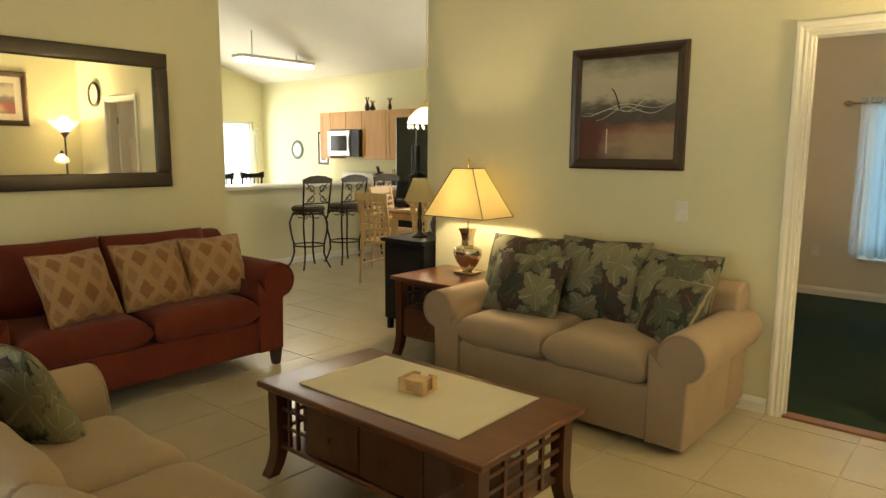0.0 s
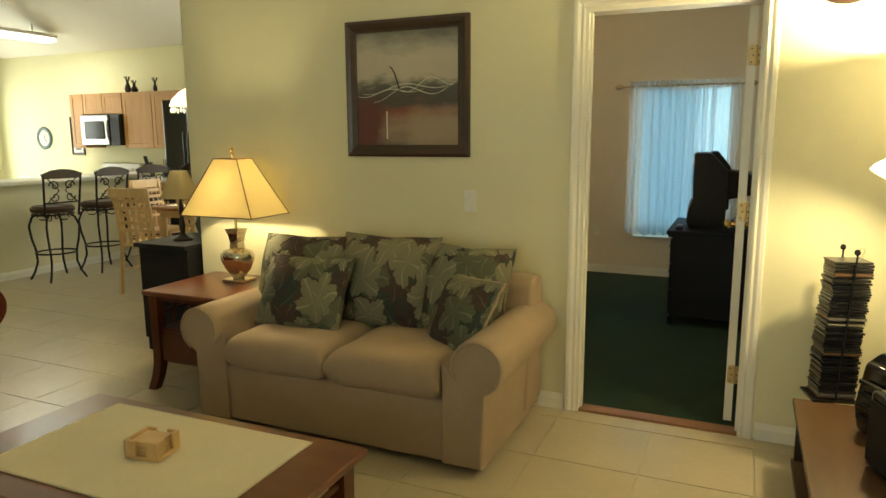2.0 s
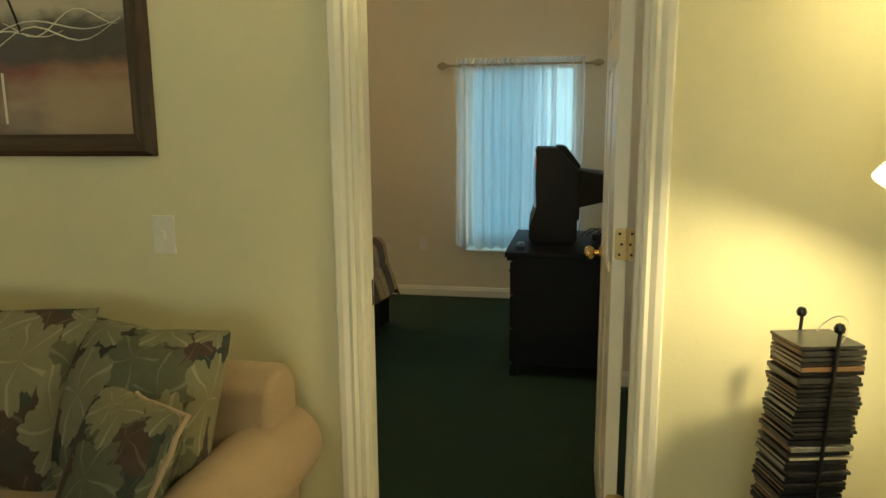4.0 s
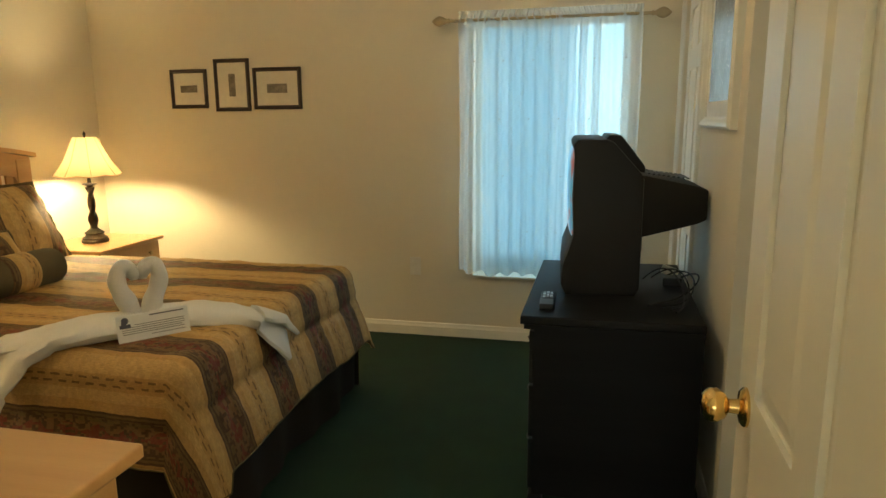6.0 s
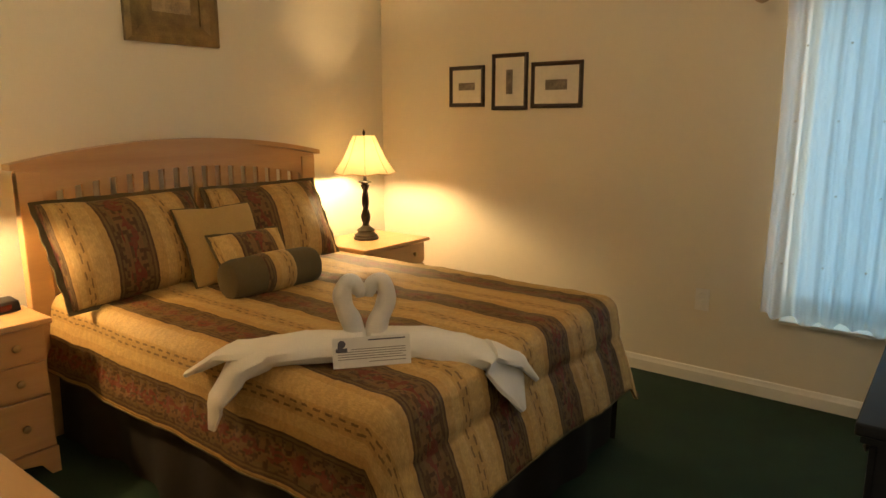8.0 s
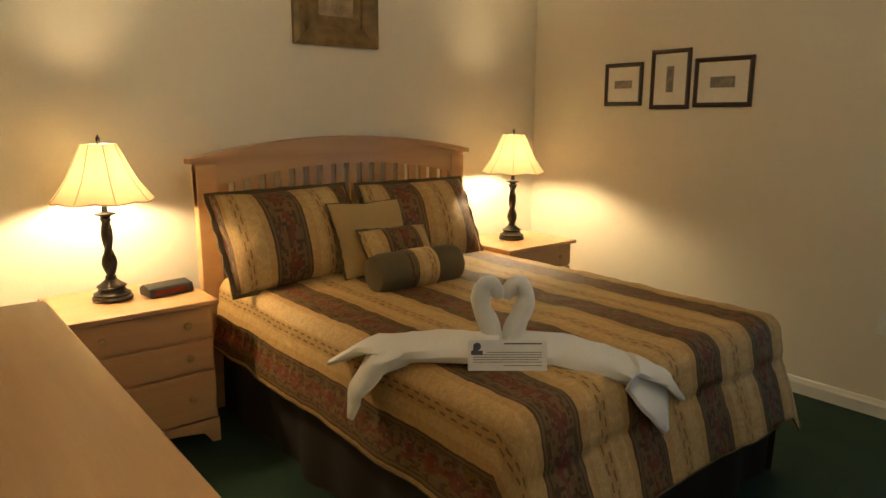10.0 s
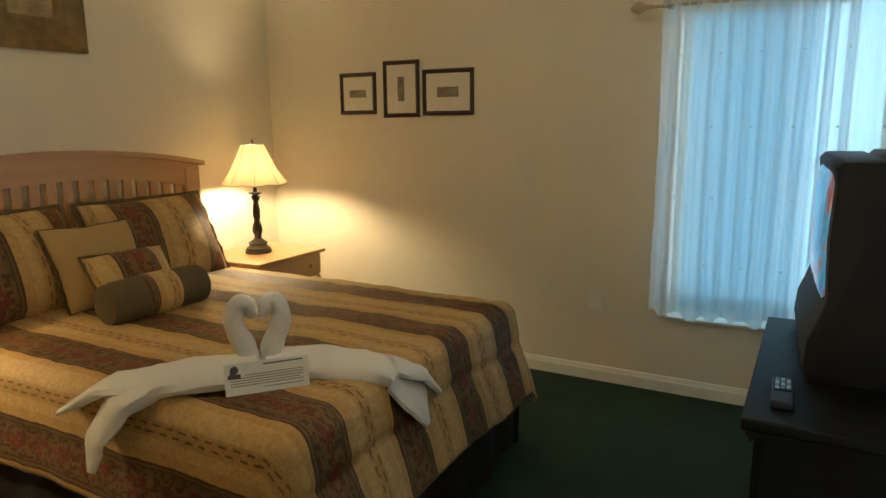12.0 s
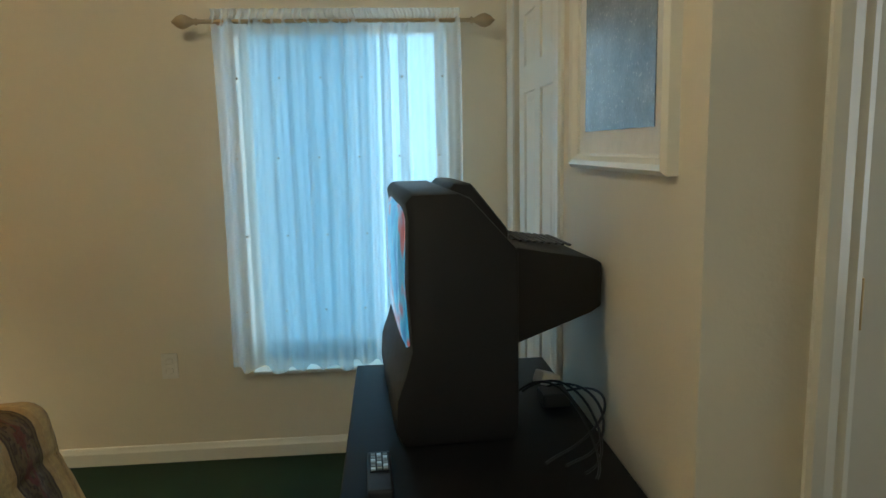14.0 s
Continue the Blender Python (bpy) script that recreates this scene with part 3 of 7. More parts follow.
def leaf_print(name):
    """Faded botanical print: overlapping lobed leaves on a dark ground, on the uv in metres."""
    m, nt, b = nodes_of(name)
    uv = coords(nt, "UV")
    ground = noise_node(nt, uv, 11.0, 3)
    grain = noise_node(nt, uv, 55.0, 2)
    bent = nt.nodes.new("ShaderNodeMix")
    bent.data_type = "VECTOR"
    bent.inputs[0].default_value = 0.09
    nt.links.new(uv, bent.inputs[4])
    nt.links.new(noise_node(nt, uv, 5.0, 2).outputs[1], bent.inputs[5])
    col = ramp_node(nt, ground.outputs[0], ((0.35, (0.030, 0.032, 0.030)), (0.5, (0.060, 0.045, 0.042)), (0.65, (0.045, 0.060, 0.055))))
    layers = ((0.0, 7.0, 0.50, (0.050, 0.066, 0.058), (0.11, 0.125, 0.10)), (3.7, 8.2, 0.44, (0.085, 0.060, 0.052), (0.15, 0.13, 0.10)),
              (9.1, 7.2, 0.46, (0.125, 0.135, 0.092), (0.22, 0.22, 0.16)), (17.3, 7.6, 0.46, (0.235, 0.225, 0.150), (0.36, 0.34, 0.25)))
    for shift, scale, size, tone, vein in layers:
        v = stretch(nt, bent.outputs[1], scale, scale * 0.8, 0.0, shift)
        mp = nt.nodes.new("ShaderNodeVectorMath")
        mp.inputs[1].default_value = (shift, shift * 1.7, 0)
        nt.links.new(v, mp.inputs[0])
        vo = nt.nodes.new("ShaderNodeTexVoronoi")
        vo.voronoi_dimensions = "2D"
        vo.inputs["Scale"].default_value = 1.0
        nt.links.new(mp.outputs[0], vo.inputs["Vector"])
        away = nt.nodes.new("ShaderNodeVectorMath")
        away.operation = "SUBTRACT"
        nt.links.new(mp.outputs[0], away.inputs[0])
        nt.links.new(vo.outputs["Position"], away.inputs[1])
        sep = nt.nodes.new("ShaderNodeSeparateXYZ")
        nt.links.new(away.outputs[0], sep.inputs[0])
        tint = nt.nodes.new("ShaderNodeSeparateColor")
        nt.links.new(vo.outputs["Color"], tint.inputs[0])
        ang = math_node(nt, "ADD", math_node(nt, "ARCTAN2", sep.outputs[1], sep.outputs[0]), math_node(nt, "MULTIPLY", tint.outputs[0], 6.28))
        lobe = math_node(nt, "ABSOLUTE", math_node(nt, "COSINE", math_node(nt, "MULTIPLY", ang, 2.5)))
        tooth = math_node(nt, "MULTIPLY", math_node(nt, "ABSOLUTE", math_node(nt, "SINE", math_node(nt, "MULTIPLY", ang, 11.0))), 0.10)
        reach = math_node(nt, "MULTIPLY", math_node(nt, "ADD", math_node(nt, "MULTIPLY_ADD", lobe, 0.40, 0.60), tooth), size)
        mask = math_node(nt, "LESS_THAN", vo.outputs["Distance"], reach)
        rib = ramp_node(nt, math_node(nt, "SUBTRACT", 1.0, lobe), ((0.0, 0.55), (0.014, 0.0)))
        shade = mix_node(nt, math_node(nt, "MULTIPLY", grain.outputs[0], 0.55), tone, tuple(c * 0.45 for c in tone))
        shade = mix_node(nt, math_node(nt, "MULTIPLY", tint.outputs[1], 0.5), shade, tuple(c * 0.6 for c in tone))
        col = mix_node(nt, mask, col, mix_node(nt, rib, shade, vein))
    nt.links.new(col, b.inputs["Base Color"])
    b.inputs["Roughness"].default_value, b.inputs["Specular IOR Level"].default_value = 0.9, 0.15
    bump_node(nt, noise_node(nt, uv, 700.0, 1).outputs[0], 0.2, 0.002, b)
    return m


def diamond_print(name):
    m, nt, b = nodes_of(name)
    uv = coords(nt, "UV")
    sep = nt.nodes.new("ShaderNodeSeparateXYZ")
    nt.links.new(stretch(nt, uv, 10.5, 7.6, 1), sep.inputs[0])
    fx = math_node(nt, "ABSOLUTE", math_node(nt, "SUBTRACT", math_node(nt, "FRACT", sep.outputs[0]), 0.5))
    fy = math_node(nt, "ABSOLUTE", math_node(nt, "SUBTRACT", math_node(nt, "FRACT", sep.outputs[1]), 0.5))
    d = math_node(nt, "ADD", fx, fy)
    n = noise_node(nt, uv, 60.0, 2)
    d = math_node(nt, "ADD", d, math_node(nt, "MULTIPLY", math_node(nt, "SUBTRACT", n.outputs[0], 0.5), 0.12))
    col = ramp_node(nt, d, ((0.30, (0.20, 0.085, 0.035)), (0.36, (0.36, 0.22, 0.105)), (0.66, (0.36, 0.22, 0.105)), (0.74, (0.27, 0.14, 0.065))))
    nt.links.new(mix_node(nt, 0.25, col, mix_node(nt, n.outputs[0], (0.16, 0.08, 0.04), (0.44, 0.29, 0.15))), b.inputs["Base Color"])
    b.inputs["Roughness"].default_value, b.inputs["Specular IOR Level"].default_value, b.inputs["Sheen Weight"].default_value = 0.9, 0.15, 0.2
    bump_node(nt, noise_node(nt, uv, 500.0, 1).outputs[0], 0.35, 0.002, b)
    return m


M_LEAF = leaf_print("leaf_print_cotton")
M_DIAMOND = diamond_print("diamond_weave")


def rolled_arm(w, d, h, r, front_mat=None):
    """Cross-section of a rolled sofa arm in x-z, pushed along y from 0 to d; outer side towards +x."""
    pts = [(0.0, 0.02), (0.0, h - r * 0.9)]
    cx, cz = w * 0.55, h - r
    for k in range(15):
        a = radians(205 - k * 250 / 14)
        pts.append((cx + r * math.cos(a), cz + r * math.sin(a)))
    pts += [(w * 0.66, h - 2.0 * r), (w * 0.64, 0.02)]
    bm = prism(pts, 0, d, "xz")
    caps = [f for f in bm.faces if len(f.verts) > 6]
    bmesh.ops.bevel(bm, geom=list({e for f in caps for e in f.edges}), offset=0.014, segments=3, profile=0.6, affect="EDGES")
    return bm


def sofa(name, label, length, depth, seat_h, arm_h, back_h, material, feet=None, seats=2, arm_r=0.105, skirt_z=0.03, back_cushions=True, group=""):
    """Origin on the floor, middle of the front edge; it faces -y and reaches back along +y."""
    root = thing(name, Matrix(), label, "sofa", group)
    aw = 0.29
    half = length / 2
    for s in (1, -1):
        bm = rolled_arm(aw, depth - 0.03, arm_h, arm_r)
        place(bm, Matrix.Translation((half - aw if s > 0 else -half + aw, 0.015, skirt_z)) @ Matrix.Diagonal((s, 1, 1, 1)))
        bmesh.ops.recalc_face_normals(bm, faces=bm.faces)
        part("arm", bm, material, root, smooth=True)
        # welt round the arm's front
        pts = []
        for k in range(26):
            a = radians(215 - k * 275 / 25)
            pts.append((s * (half - aw + aw * 0.55 + arm_r * 0.93 * math.cos(a)), 0.012, skirt_z + arm_h - arm_r + arm_r * 0.93 * math.sin(a)))
        part("piping", tube(pts, 0.006, 6), material, root, smooth=True)
    part("base", box(-half + aw - 0.01, half - aw + 0.01, 0.03, depth - 0.06, skirt_z + 0.02, seat_h - 0.13, 0.02, 3), material, root, smooth=True)
    bm = prism([(depth - 0.28, skirt_z + 0.05), (depth - 0.01, skirt_z + 0.05), (depth - 0.01, back_h - 0.06), (depth - 0.05, back_h), (depth - 0.13, back_h), (depth - 0.19, back_h - 0.04)], -half + 0.09, half - 0.09, "yz")
    bmesh.ops.bevel(bm, geom=list(bm.edges), offset=0.025, segments=3, profile=0.6, affect="EDGES")
    part("back_frame", bm, material, root, smooth=True)
    sw = (length - 2 * aw) / seats
    for i in range(seats):
        x = -half + aw + sw * (i + 0.5)
        bm = cushion(sw - 0.006, depth - 0.28, 0.19, 9.0, 0.12, 18, lumps=0.01, seed=i)
        place(bm, Matrix.Translation((x, (depth - 0.28) / 2 - 0.012, seat_h - 0.055)))
        part("seat_cushion", bm, material, root, smooth=True)
        if back_cushions:
            bm = cushion(sw - 0.01, back_h - seat_h + 0.05, 0.20, 6.0, 0.3, 14, lumps=0.012, seed=i + 4)
            place(bm, Matrix.Translation((x, depth - 0.30, (back_h + seat_h) / 2 + 0.015)) @ pose(0, 0, 0, 78, 0, 0))
            part("back_cushion", bm, material, root, smooth=True)
    if feet:
        for x in (-half + 0.10, half - 0.12):
            for y in (0.09, depth - 0.12):
                bm = lathe([(0.028, 0), (0.034, 0.02), (0.048, skirt_z + 0.04)], 4)
                part("foot", place(bm, Matrix.Translation((x, y, 0)) @ pose(0, 0, 0, 0, 0, 45)), feet, root)
    return root


def pillow(name, label, w, h, t, material, m, seed=0, trim=None, category="pillow", group=""):
    root = thing(name, m, label, category, group)
    part("cover", cushion(w, h, t, 2.6, 0.55, 18, lumps=0.020, seed=seed, pinch=0.085), material, root, smooth=True)
    if trim:
        pts = []
        for k in range(49):
            a = 2 * math.pi * k / 48
            c, s = math.cos(a), math.sin(a)
            q = max(abs(c), abs(s))
            u, v = c / q, s / q
            kk = 1 - 0.085 * (1 - abs(u * v)) * (abs(u) ** 6 + abs(v) ** 6)
            pts.append((u * w / 2 * kk, v * h / 2 * kk, 0.004 * math.sin(k * 3)))
        part("trim", tube(pts, 0.007, 6), trim, root, smooth=True)
    return root


# loveseat along the wall
love = sofa("loveseat", "beige slipcovered loveseat with rolled arms against the wall", 1.74, 0.88, 0.45, 0.585, 0.74, M_BEIGE, None, 2, 0.118, 0.02, back_cushions=False)
love.matrix_world = pose(-0.985, -0.905, 0)
for px, py, pz, w, h, rx, ry, rz, sd in ((-1.46, -0.36, 0.67, 0.58, 0.50, 68, 0, 4, 1.0), (-0.97, -0.33, 0.68, 0.58, 0.52, 70, 0, 0, 2.3), (-0.53, -0.33, 0.66, 0.50, 0.50, 68, 0, -10, 3.7)):
    pillow("back_pillow", "dark leaf print back pillow leaning on the beige loveseat", w, h, 0.24, M_LEAF, pose(px, py, pz, rx, ry, rz), sd, None, group="leaf print pillows")
pillow("back_pillow", "low leaf print pillow leaning in front of the others", 0.50, 0.40, 0.19, M_LEAF, pose(-1.325, -0.55, 0.645, 60, 0, 3), 8.9, None, group="leaf print pillows")
pillow("throw_pillow", "small leaf print pillow propped against the loveseat arm", 0.40, 0.40, 0.17, M_LEAF, pose(-0.46, -0.52, 0.60, 62, 0, -32), 5.2, M_BEIGE, group="leaf print pillows")
# second sofa facing it
love2 = sofa("facing_sofa", "beige slipcovered sofa facing the wooden coffee table", 2.20, 0.90, 0.45, 0.60, 0.76, M_BEIGE, None, 3, 0.13, 0.02)
love2.matrix_world = pose(-0.79, -2.85, 0, 0, 0, 180)
pillow("throw_pillow", "leaf print pillow on the beige facing sofa", 0.46, 0.46, 0.18, M_LEAF, pose(-1.56, -3.22, 0.64, 62, 0, 205), 7.7, None, group="leaf print pillows")
# russet sofa along the mirror wall, facing +x
red = sofa("russet_sofa", "russet microfibre sofa with wooden feet below the mirror", 1.98, 0.92, 0.46, 0.60, 0.86, M_RED, M_ESPRESSO, 2, 0.12, 0.10)
red.matrix_world = pose(-2.76, -2.13, 0, 0, 0, 90)
for py, px, rz, sd in ((-1.54, -3.13, 86, 0.0), (-1.96, -3.12, 92, 0.4), (-2.42, -3.06, 104, 0.9)):
    pillow("diamond_pillow", "tan pillow with rust diamond weave on the russet sofa", 0.43, 0.41, 0.20, M_DIAMOND, pose(px + 0.03, py, 0.675, 64, 0, rz), sd, M_DIAMOND, group="diamond pillows")


# coffee table
def coffee_table():
    L, W, H = 1.225, 0.675, 0.437
    root = thing("coffee_table", pose(-0.963, -1.928, 0), "cherry wood coffee table with lattice ends and drawers", "coffee table")
    bm = box(-L / 2, L / 2, -W / 2, W / 2, H - 0.028, H, 0.008, 3)
    part("tabletop", bm, M_CHERRY, root, smooth=True)
    part("top_moulding", box(-L / 2 + 0.02, L / 2 - 0.02, -W / 2 + 0.02, W / 2 - 0.02, H - 0.042, H - 0.028, 0.004, 1), M_CHERRY_D, root)
    lx, ly = L / 2 - 0.065, W / 2 - 0.065
    for sx in (1, -1):
        for sy in (1, -1):
            bm = bmesh.new()
            rings = []
            for k in range(9):
                z = (H - 0.042) * k / 8
                flare = 0.030 * max(0, 1 - z / 0.16) ** 2
                hw = 0.027 + 0.004 * (z / H)
                cx, cy = sx * (lx + flare), sy * (ly + flare)
                rings.append([bm.verts.new((cx + a * hw, cy + b * hw, z)) for a, b in ((-1, -1), (1, -1), (1, 1), (-1, 1))])
            for p, q in zip(rings, rings[1:]):
                for i in range(4):
                    bm.faces.new((p[i], p[(i + 1) % 4], q[(i + 1) % 4], q[i]))
            bm.faces.new(rings[0][::-1])
            bm.faces.new(rings[-1])
            part("leg", bm, M_CHERRY_D, root)
    part("shelf", box(-lx, lx, -ly - 0.01, ly + 0.01, 0.135, 0.155, 0.003, 1), M_CHERRY, root)
    # drawer box in the middle of the long side
    part("drawer_case", box(-0.36, 0.30, -ly + 0.012, ly - 0.012, 0.155, H - 0.042), M_CHERRY_D, root)
    for x0, x1 in ((-0.355, -0.035), (-0.025, 0.295)):
        for s in (-1, 1):
            y0 = s * (ly - 0.012)
            dr = part("drawer_front", box(x0, x1, min(y0, y0 + s * 0.016), max(y0, y0 + s * 0.016), 0.165, H - 0.052, 0.004, 1), M_CHERRY_D, root)
            bm = lathe([(0.006, 0), (0.006, 0.012), (0.013, 0.018), (0.011, 0.026), (0, 0.028)], 12)
            part("drawer_knob", place(bm, pose((x0 + x1) / 2, y0 + s * 0.016, 0.27, -90 * s, 0, 0)), M_CHERRY, dr, smooth=True)
    # lattice at both short ends and in the bays beside the drawers
    z0, z1 = 0.155, H - 0.042
    for s in (-1, 1):
        x = s * (lx + 0.004)
        for k in range(5):
            y = -ly + 0.03 + (2 * ly - 0.06) * k / 4
            if k in (0, 4):
                continue
            part("lattice_bar", box(x - 0.008, x + 0.008, y - 0.009, y + 0.009, z0, z1), M_CHERRY_D, root)
        for z in (0.215, 0.275, 0.335):
            part("lattice_bar", box(x - 0.006, x + 0.006, -ly + 0.02, ly - 0.02, z - 0.008, z + 0.008), M_CHERRY_D, root)
    for s in (-1, 1):
        for xa, xb in ((-lx + 0.02, -0.36), (0.30, lx - 0.02)):
            if xb - xa > 0.22 and xa > 0:
                continue
            y = s * (ly - 0.002)
            for f in (0.35, 0.68):
                part("lattice_bar", box(xa + (xb - xa) * f - 0.007, xa + (xb - xa) * f + 0.007, y - 0.007, y + 0.007, z0, z1), M_CHERRY_D, root)
            for z in (0.235, 0.315):
                part("lattice_bar", box(xa, xb, y - 0.005, y + 0.005, z - 0.007, z + 0.007), M_CHERRY_D, root)
    return root


coffee_table()
bm = box(-0.435, 0.435, -0.262, 0.262, 0, 0.004)
tr = thing("table_runner", pose(-0.965, -1.905, 0.4385, 0, 0, 0.6), "cream linen runner lying on the coffee table", "table runner")
part("cloth", bm, M_LINEN, tr)
part("hem", tube([(-0.43, -0.257, 0.0035), (0.43, -0.257, 0.0035), (0.43, 0.257, 0.0035), (-0.43, 0.257, 0.0035), (-0.43, -0.257, 0.0035)], 0.002, 5), M_LINEN, tr)
cb = thing("coaster_box", pose(-0.955, -1.905, 0.4435, 0, 0, 8), "small pale wooden coaster box on the runner", "coaster box")
part("base", box(-0.062, 0.062, -0.055, 0.055, 0, 0.012, 0.002, 1), M_PINE, cb)
for x0, x1, y0, y1 in ((-0.062, -0.050, -0.055, 0.055), (0.050, 0.062, -0.055, -0.02), (0.050, 0.062, 0.02, 0.055), (-0.05, -0.02, 0.045, 0.055), (0.02, 0.05, 0.045, 0.055), (-0.05, -0.02, -0.055, -0.045), (0.02, 0.05, -0.055, -0.045)):
    part("side", box(x0, x1, y0, y1, 0.012, 0.062, 0.002, 1), M_PINE, cb)
for k in range(4):
    part("coaster", box(-0.047, 0.047, -0.043, 0.043, 0.0125 + k * 0.011, 0.022 + k * 0.011, 0.002, 1), M_PINE, cb)


# end table
def end_table():
    root = thing("end_table", pose(-2.05, -0.36, 0), "cherry wood end table beside the loveseat", "end table")
    L, W, H = 0.62, 0.60, 0.584
    part("tabletop", box(-L / 2, L / 2, -W / 2, W / 2, H - 0.026, H, 0.007, 3), M_CHERRY, root, smooth=True)
    lx, ly = L / 2 - 0.055, W / 2 - 0.055
    for sx in (1, -1):
        for sy in (1, -1):
            bm = bmesh.new()
            rings = []
            for k in range(9):
                z = (H - 0.026) * k / 8
                fl = 0.030 * max(0, 1 - z / 0.2) ** 2
                hw = 0.025 + 0.006 * z / H
                rings.append([bm.verts.new((sx * (lx + fl) + a * hw, sy * (ly + fl) + b * hw, z)) for a, b in ((-1, -1), (1, -1), (1, 1), (-1, 1))])
            for p, q in zip(rings, rings[1:]):
                for i in range(4):
                    bm.faces.new((p[i], p[(i + 1) % 4], q[(i + 1) % 4], q[i]))
            bm.faces.new(rings[0][::-1])
            bm.faces.new(rings[-1])
            part("leg", bm, M_CHERRY_D, root)
    part("case", box(-lx, lx, -ly, ly, 0.16, 0.36, 0.003, 1), M_CHERRY_D, root)
    dr = part("drawer_front", box(-lx + 0.03, lx - 0.03, -ly - 0.014, -ly, 0.175, 0.345, 0.004, 1), M_CHERRY_D, root)
    part("drawer_knob", place(lathe([(0.006, 0), (0.006, 0.012), (0.013, 0.018), (0, 0.028)], 12), pose(0, -ly - 0.014, 0.26, 90, 0, 0)), M_CHERRY, dr)
    part("rail", box(-lx, lx, -ly - 0.01, -ly + 0.01, H - 0.06, H - 0.026), M_CHERRY_D, root)
    for x in (-lx, lx):
        part("rail", box(x - 0.01, x + 0.01, -ly, ly, H - 0.06, H - 0.026), M_CHERRY_D, root)
        for k in range(3):
            y = -ly + 2 * ly * (k + 1) / 4
            part("lattice_bar", box(x - 0.007, x + 0.007, y - 0.007, y + 0.007, 0.36, H - 0.06), M_CHERRY_D, root)
        part("lattice_bar", box(x - 0.005, x + 0.005, -ly, ly, 0.44, 0.455), M_CHERRY_D, root)


end_table()


def shade_frustum(n, r0, r1, z0, z1, t=0.002, sq=None):
    """A thin open shade with n sides; sq: half sizes (bottom x, y, top x, y) for a rectangular one."""
    bm = bmesh.new()
    rings = []
    for off in (0, -t):
        for r, z, q in ((r0, z0, 0), (r1, z1, 1)):
            if sq:
                a, b = sq[2 * q] + off, sq[2 * q + 1] + off
                rings.append([bm.verts.new((x, y, z)) for x, y in ((-a, -b), (a, -b), (a, b), (-a, b))])
            else:
                rings.append([bm.verts.new(((r + off) * math.cos(2 * math.pi * k / n), (r + off) * math.sin(2 * math.pi * k / n), z)) for k in range(n)])
    n = len(rings[0])
    for a, b in ((rings[0], rings[1]), (rings[3], rings[2]), (rings[1], rings[3]), (rings[2], rings[0])):
        for k in range(n):
            bm.faces.new((a[k], a[(k + 1) % n], b[(k + 1) % n], b[k]))
    return bm


tl = thing("table_lamp", pose(-2.00, -0.26, 0.584), "silver urn table lamp with a lit tan rectangular shade", "table lamp")
part("foot", box(-0.075, 0.075, -0.06, 0.06, 0, 0.022, 0.004), M_SILVER, tl)
body = [(0.035, 0.022), (0.045, 0.035), (0.085, 0.085), (0.108, 0.135), (0.112, 0.16), (0.098, 0.185), (0.055, 0.197), (0.040, 0.205)]
part("urn", lathe(body, 28, squash=0.75, twist=lambda a, z: 1 + 0.05 * math.cos(6 * a)), M_SILVER, tl, "ribbed hammered silver urn", True)
bm = lathe([(0.044, 0.205), (0.040, 0.24), (0.052, 0.29), (0.064, 0.315), (0.064, 0.32), (0.012, 0.322)], 4, squash=0.8)
part("neck", place(bm, pose(0, 0, 0, 0, 0, 45)), M_SILVER, tl)
part("stem", tube([(0, 0, 0.32), (0, 0, 0.755)], 0.006), M_BRASS, tl)
part("shade", shade_frustum(4, 0, 0, 0.405, 0.728, sq=(0.255, 0.17, 0.085, 0.065)), M_SHADE, tl, "tan silk rectangular shade, glowing")
trim = bmesh.new()
for sx in (1, -1):
    for sy in (1, -1):
        tube([(sx * 0.255, sy * 0.17, 0.405), (sx * 0.085, sy * 0.065, 0.728)], 0.003, 6, trim)
for a, b, z in ((0.255, 0.17, 0.405), (0.085, 0.065, 0.728)):
    tube([(-a, -b, z), (a, -b, z), (a, b, z), (-a, b, z), (-a, -b, z)], 0.003, 6, trim)
part("shade_trim", trim, M_WALNUT, tl)
part("finial", lathe([(0.004, 0.745), (0.009, 0.76), (0.010, 0.785), (0.0, 0.80)], 12), M_BRASS, tl, smooth=True)
part("bulb", lathe([(0.012, 0.44), (0.03, 0.49), (0.028, 0.52), (0.0, 0.54)], 12), M_BULB, tl, "lit bulb", True)
lamp("POINT", "table_lamp_light", pose(-2.00, -0.26, 0.584 + 0.57), TABLE_LAMP_W, (1.0, 0.78, 0.44), 0.03)


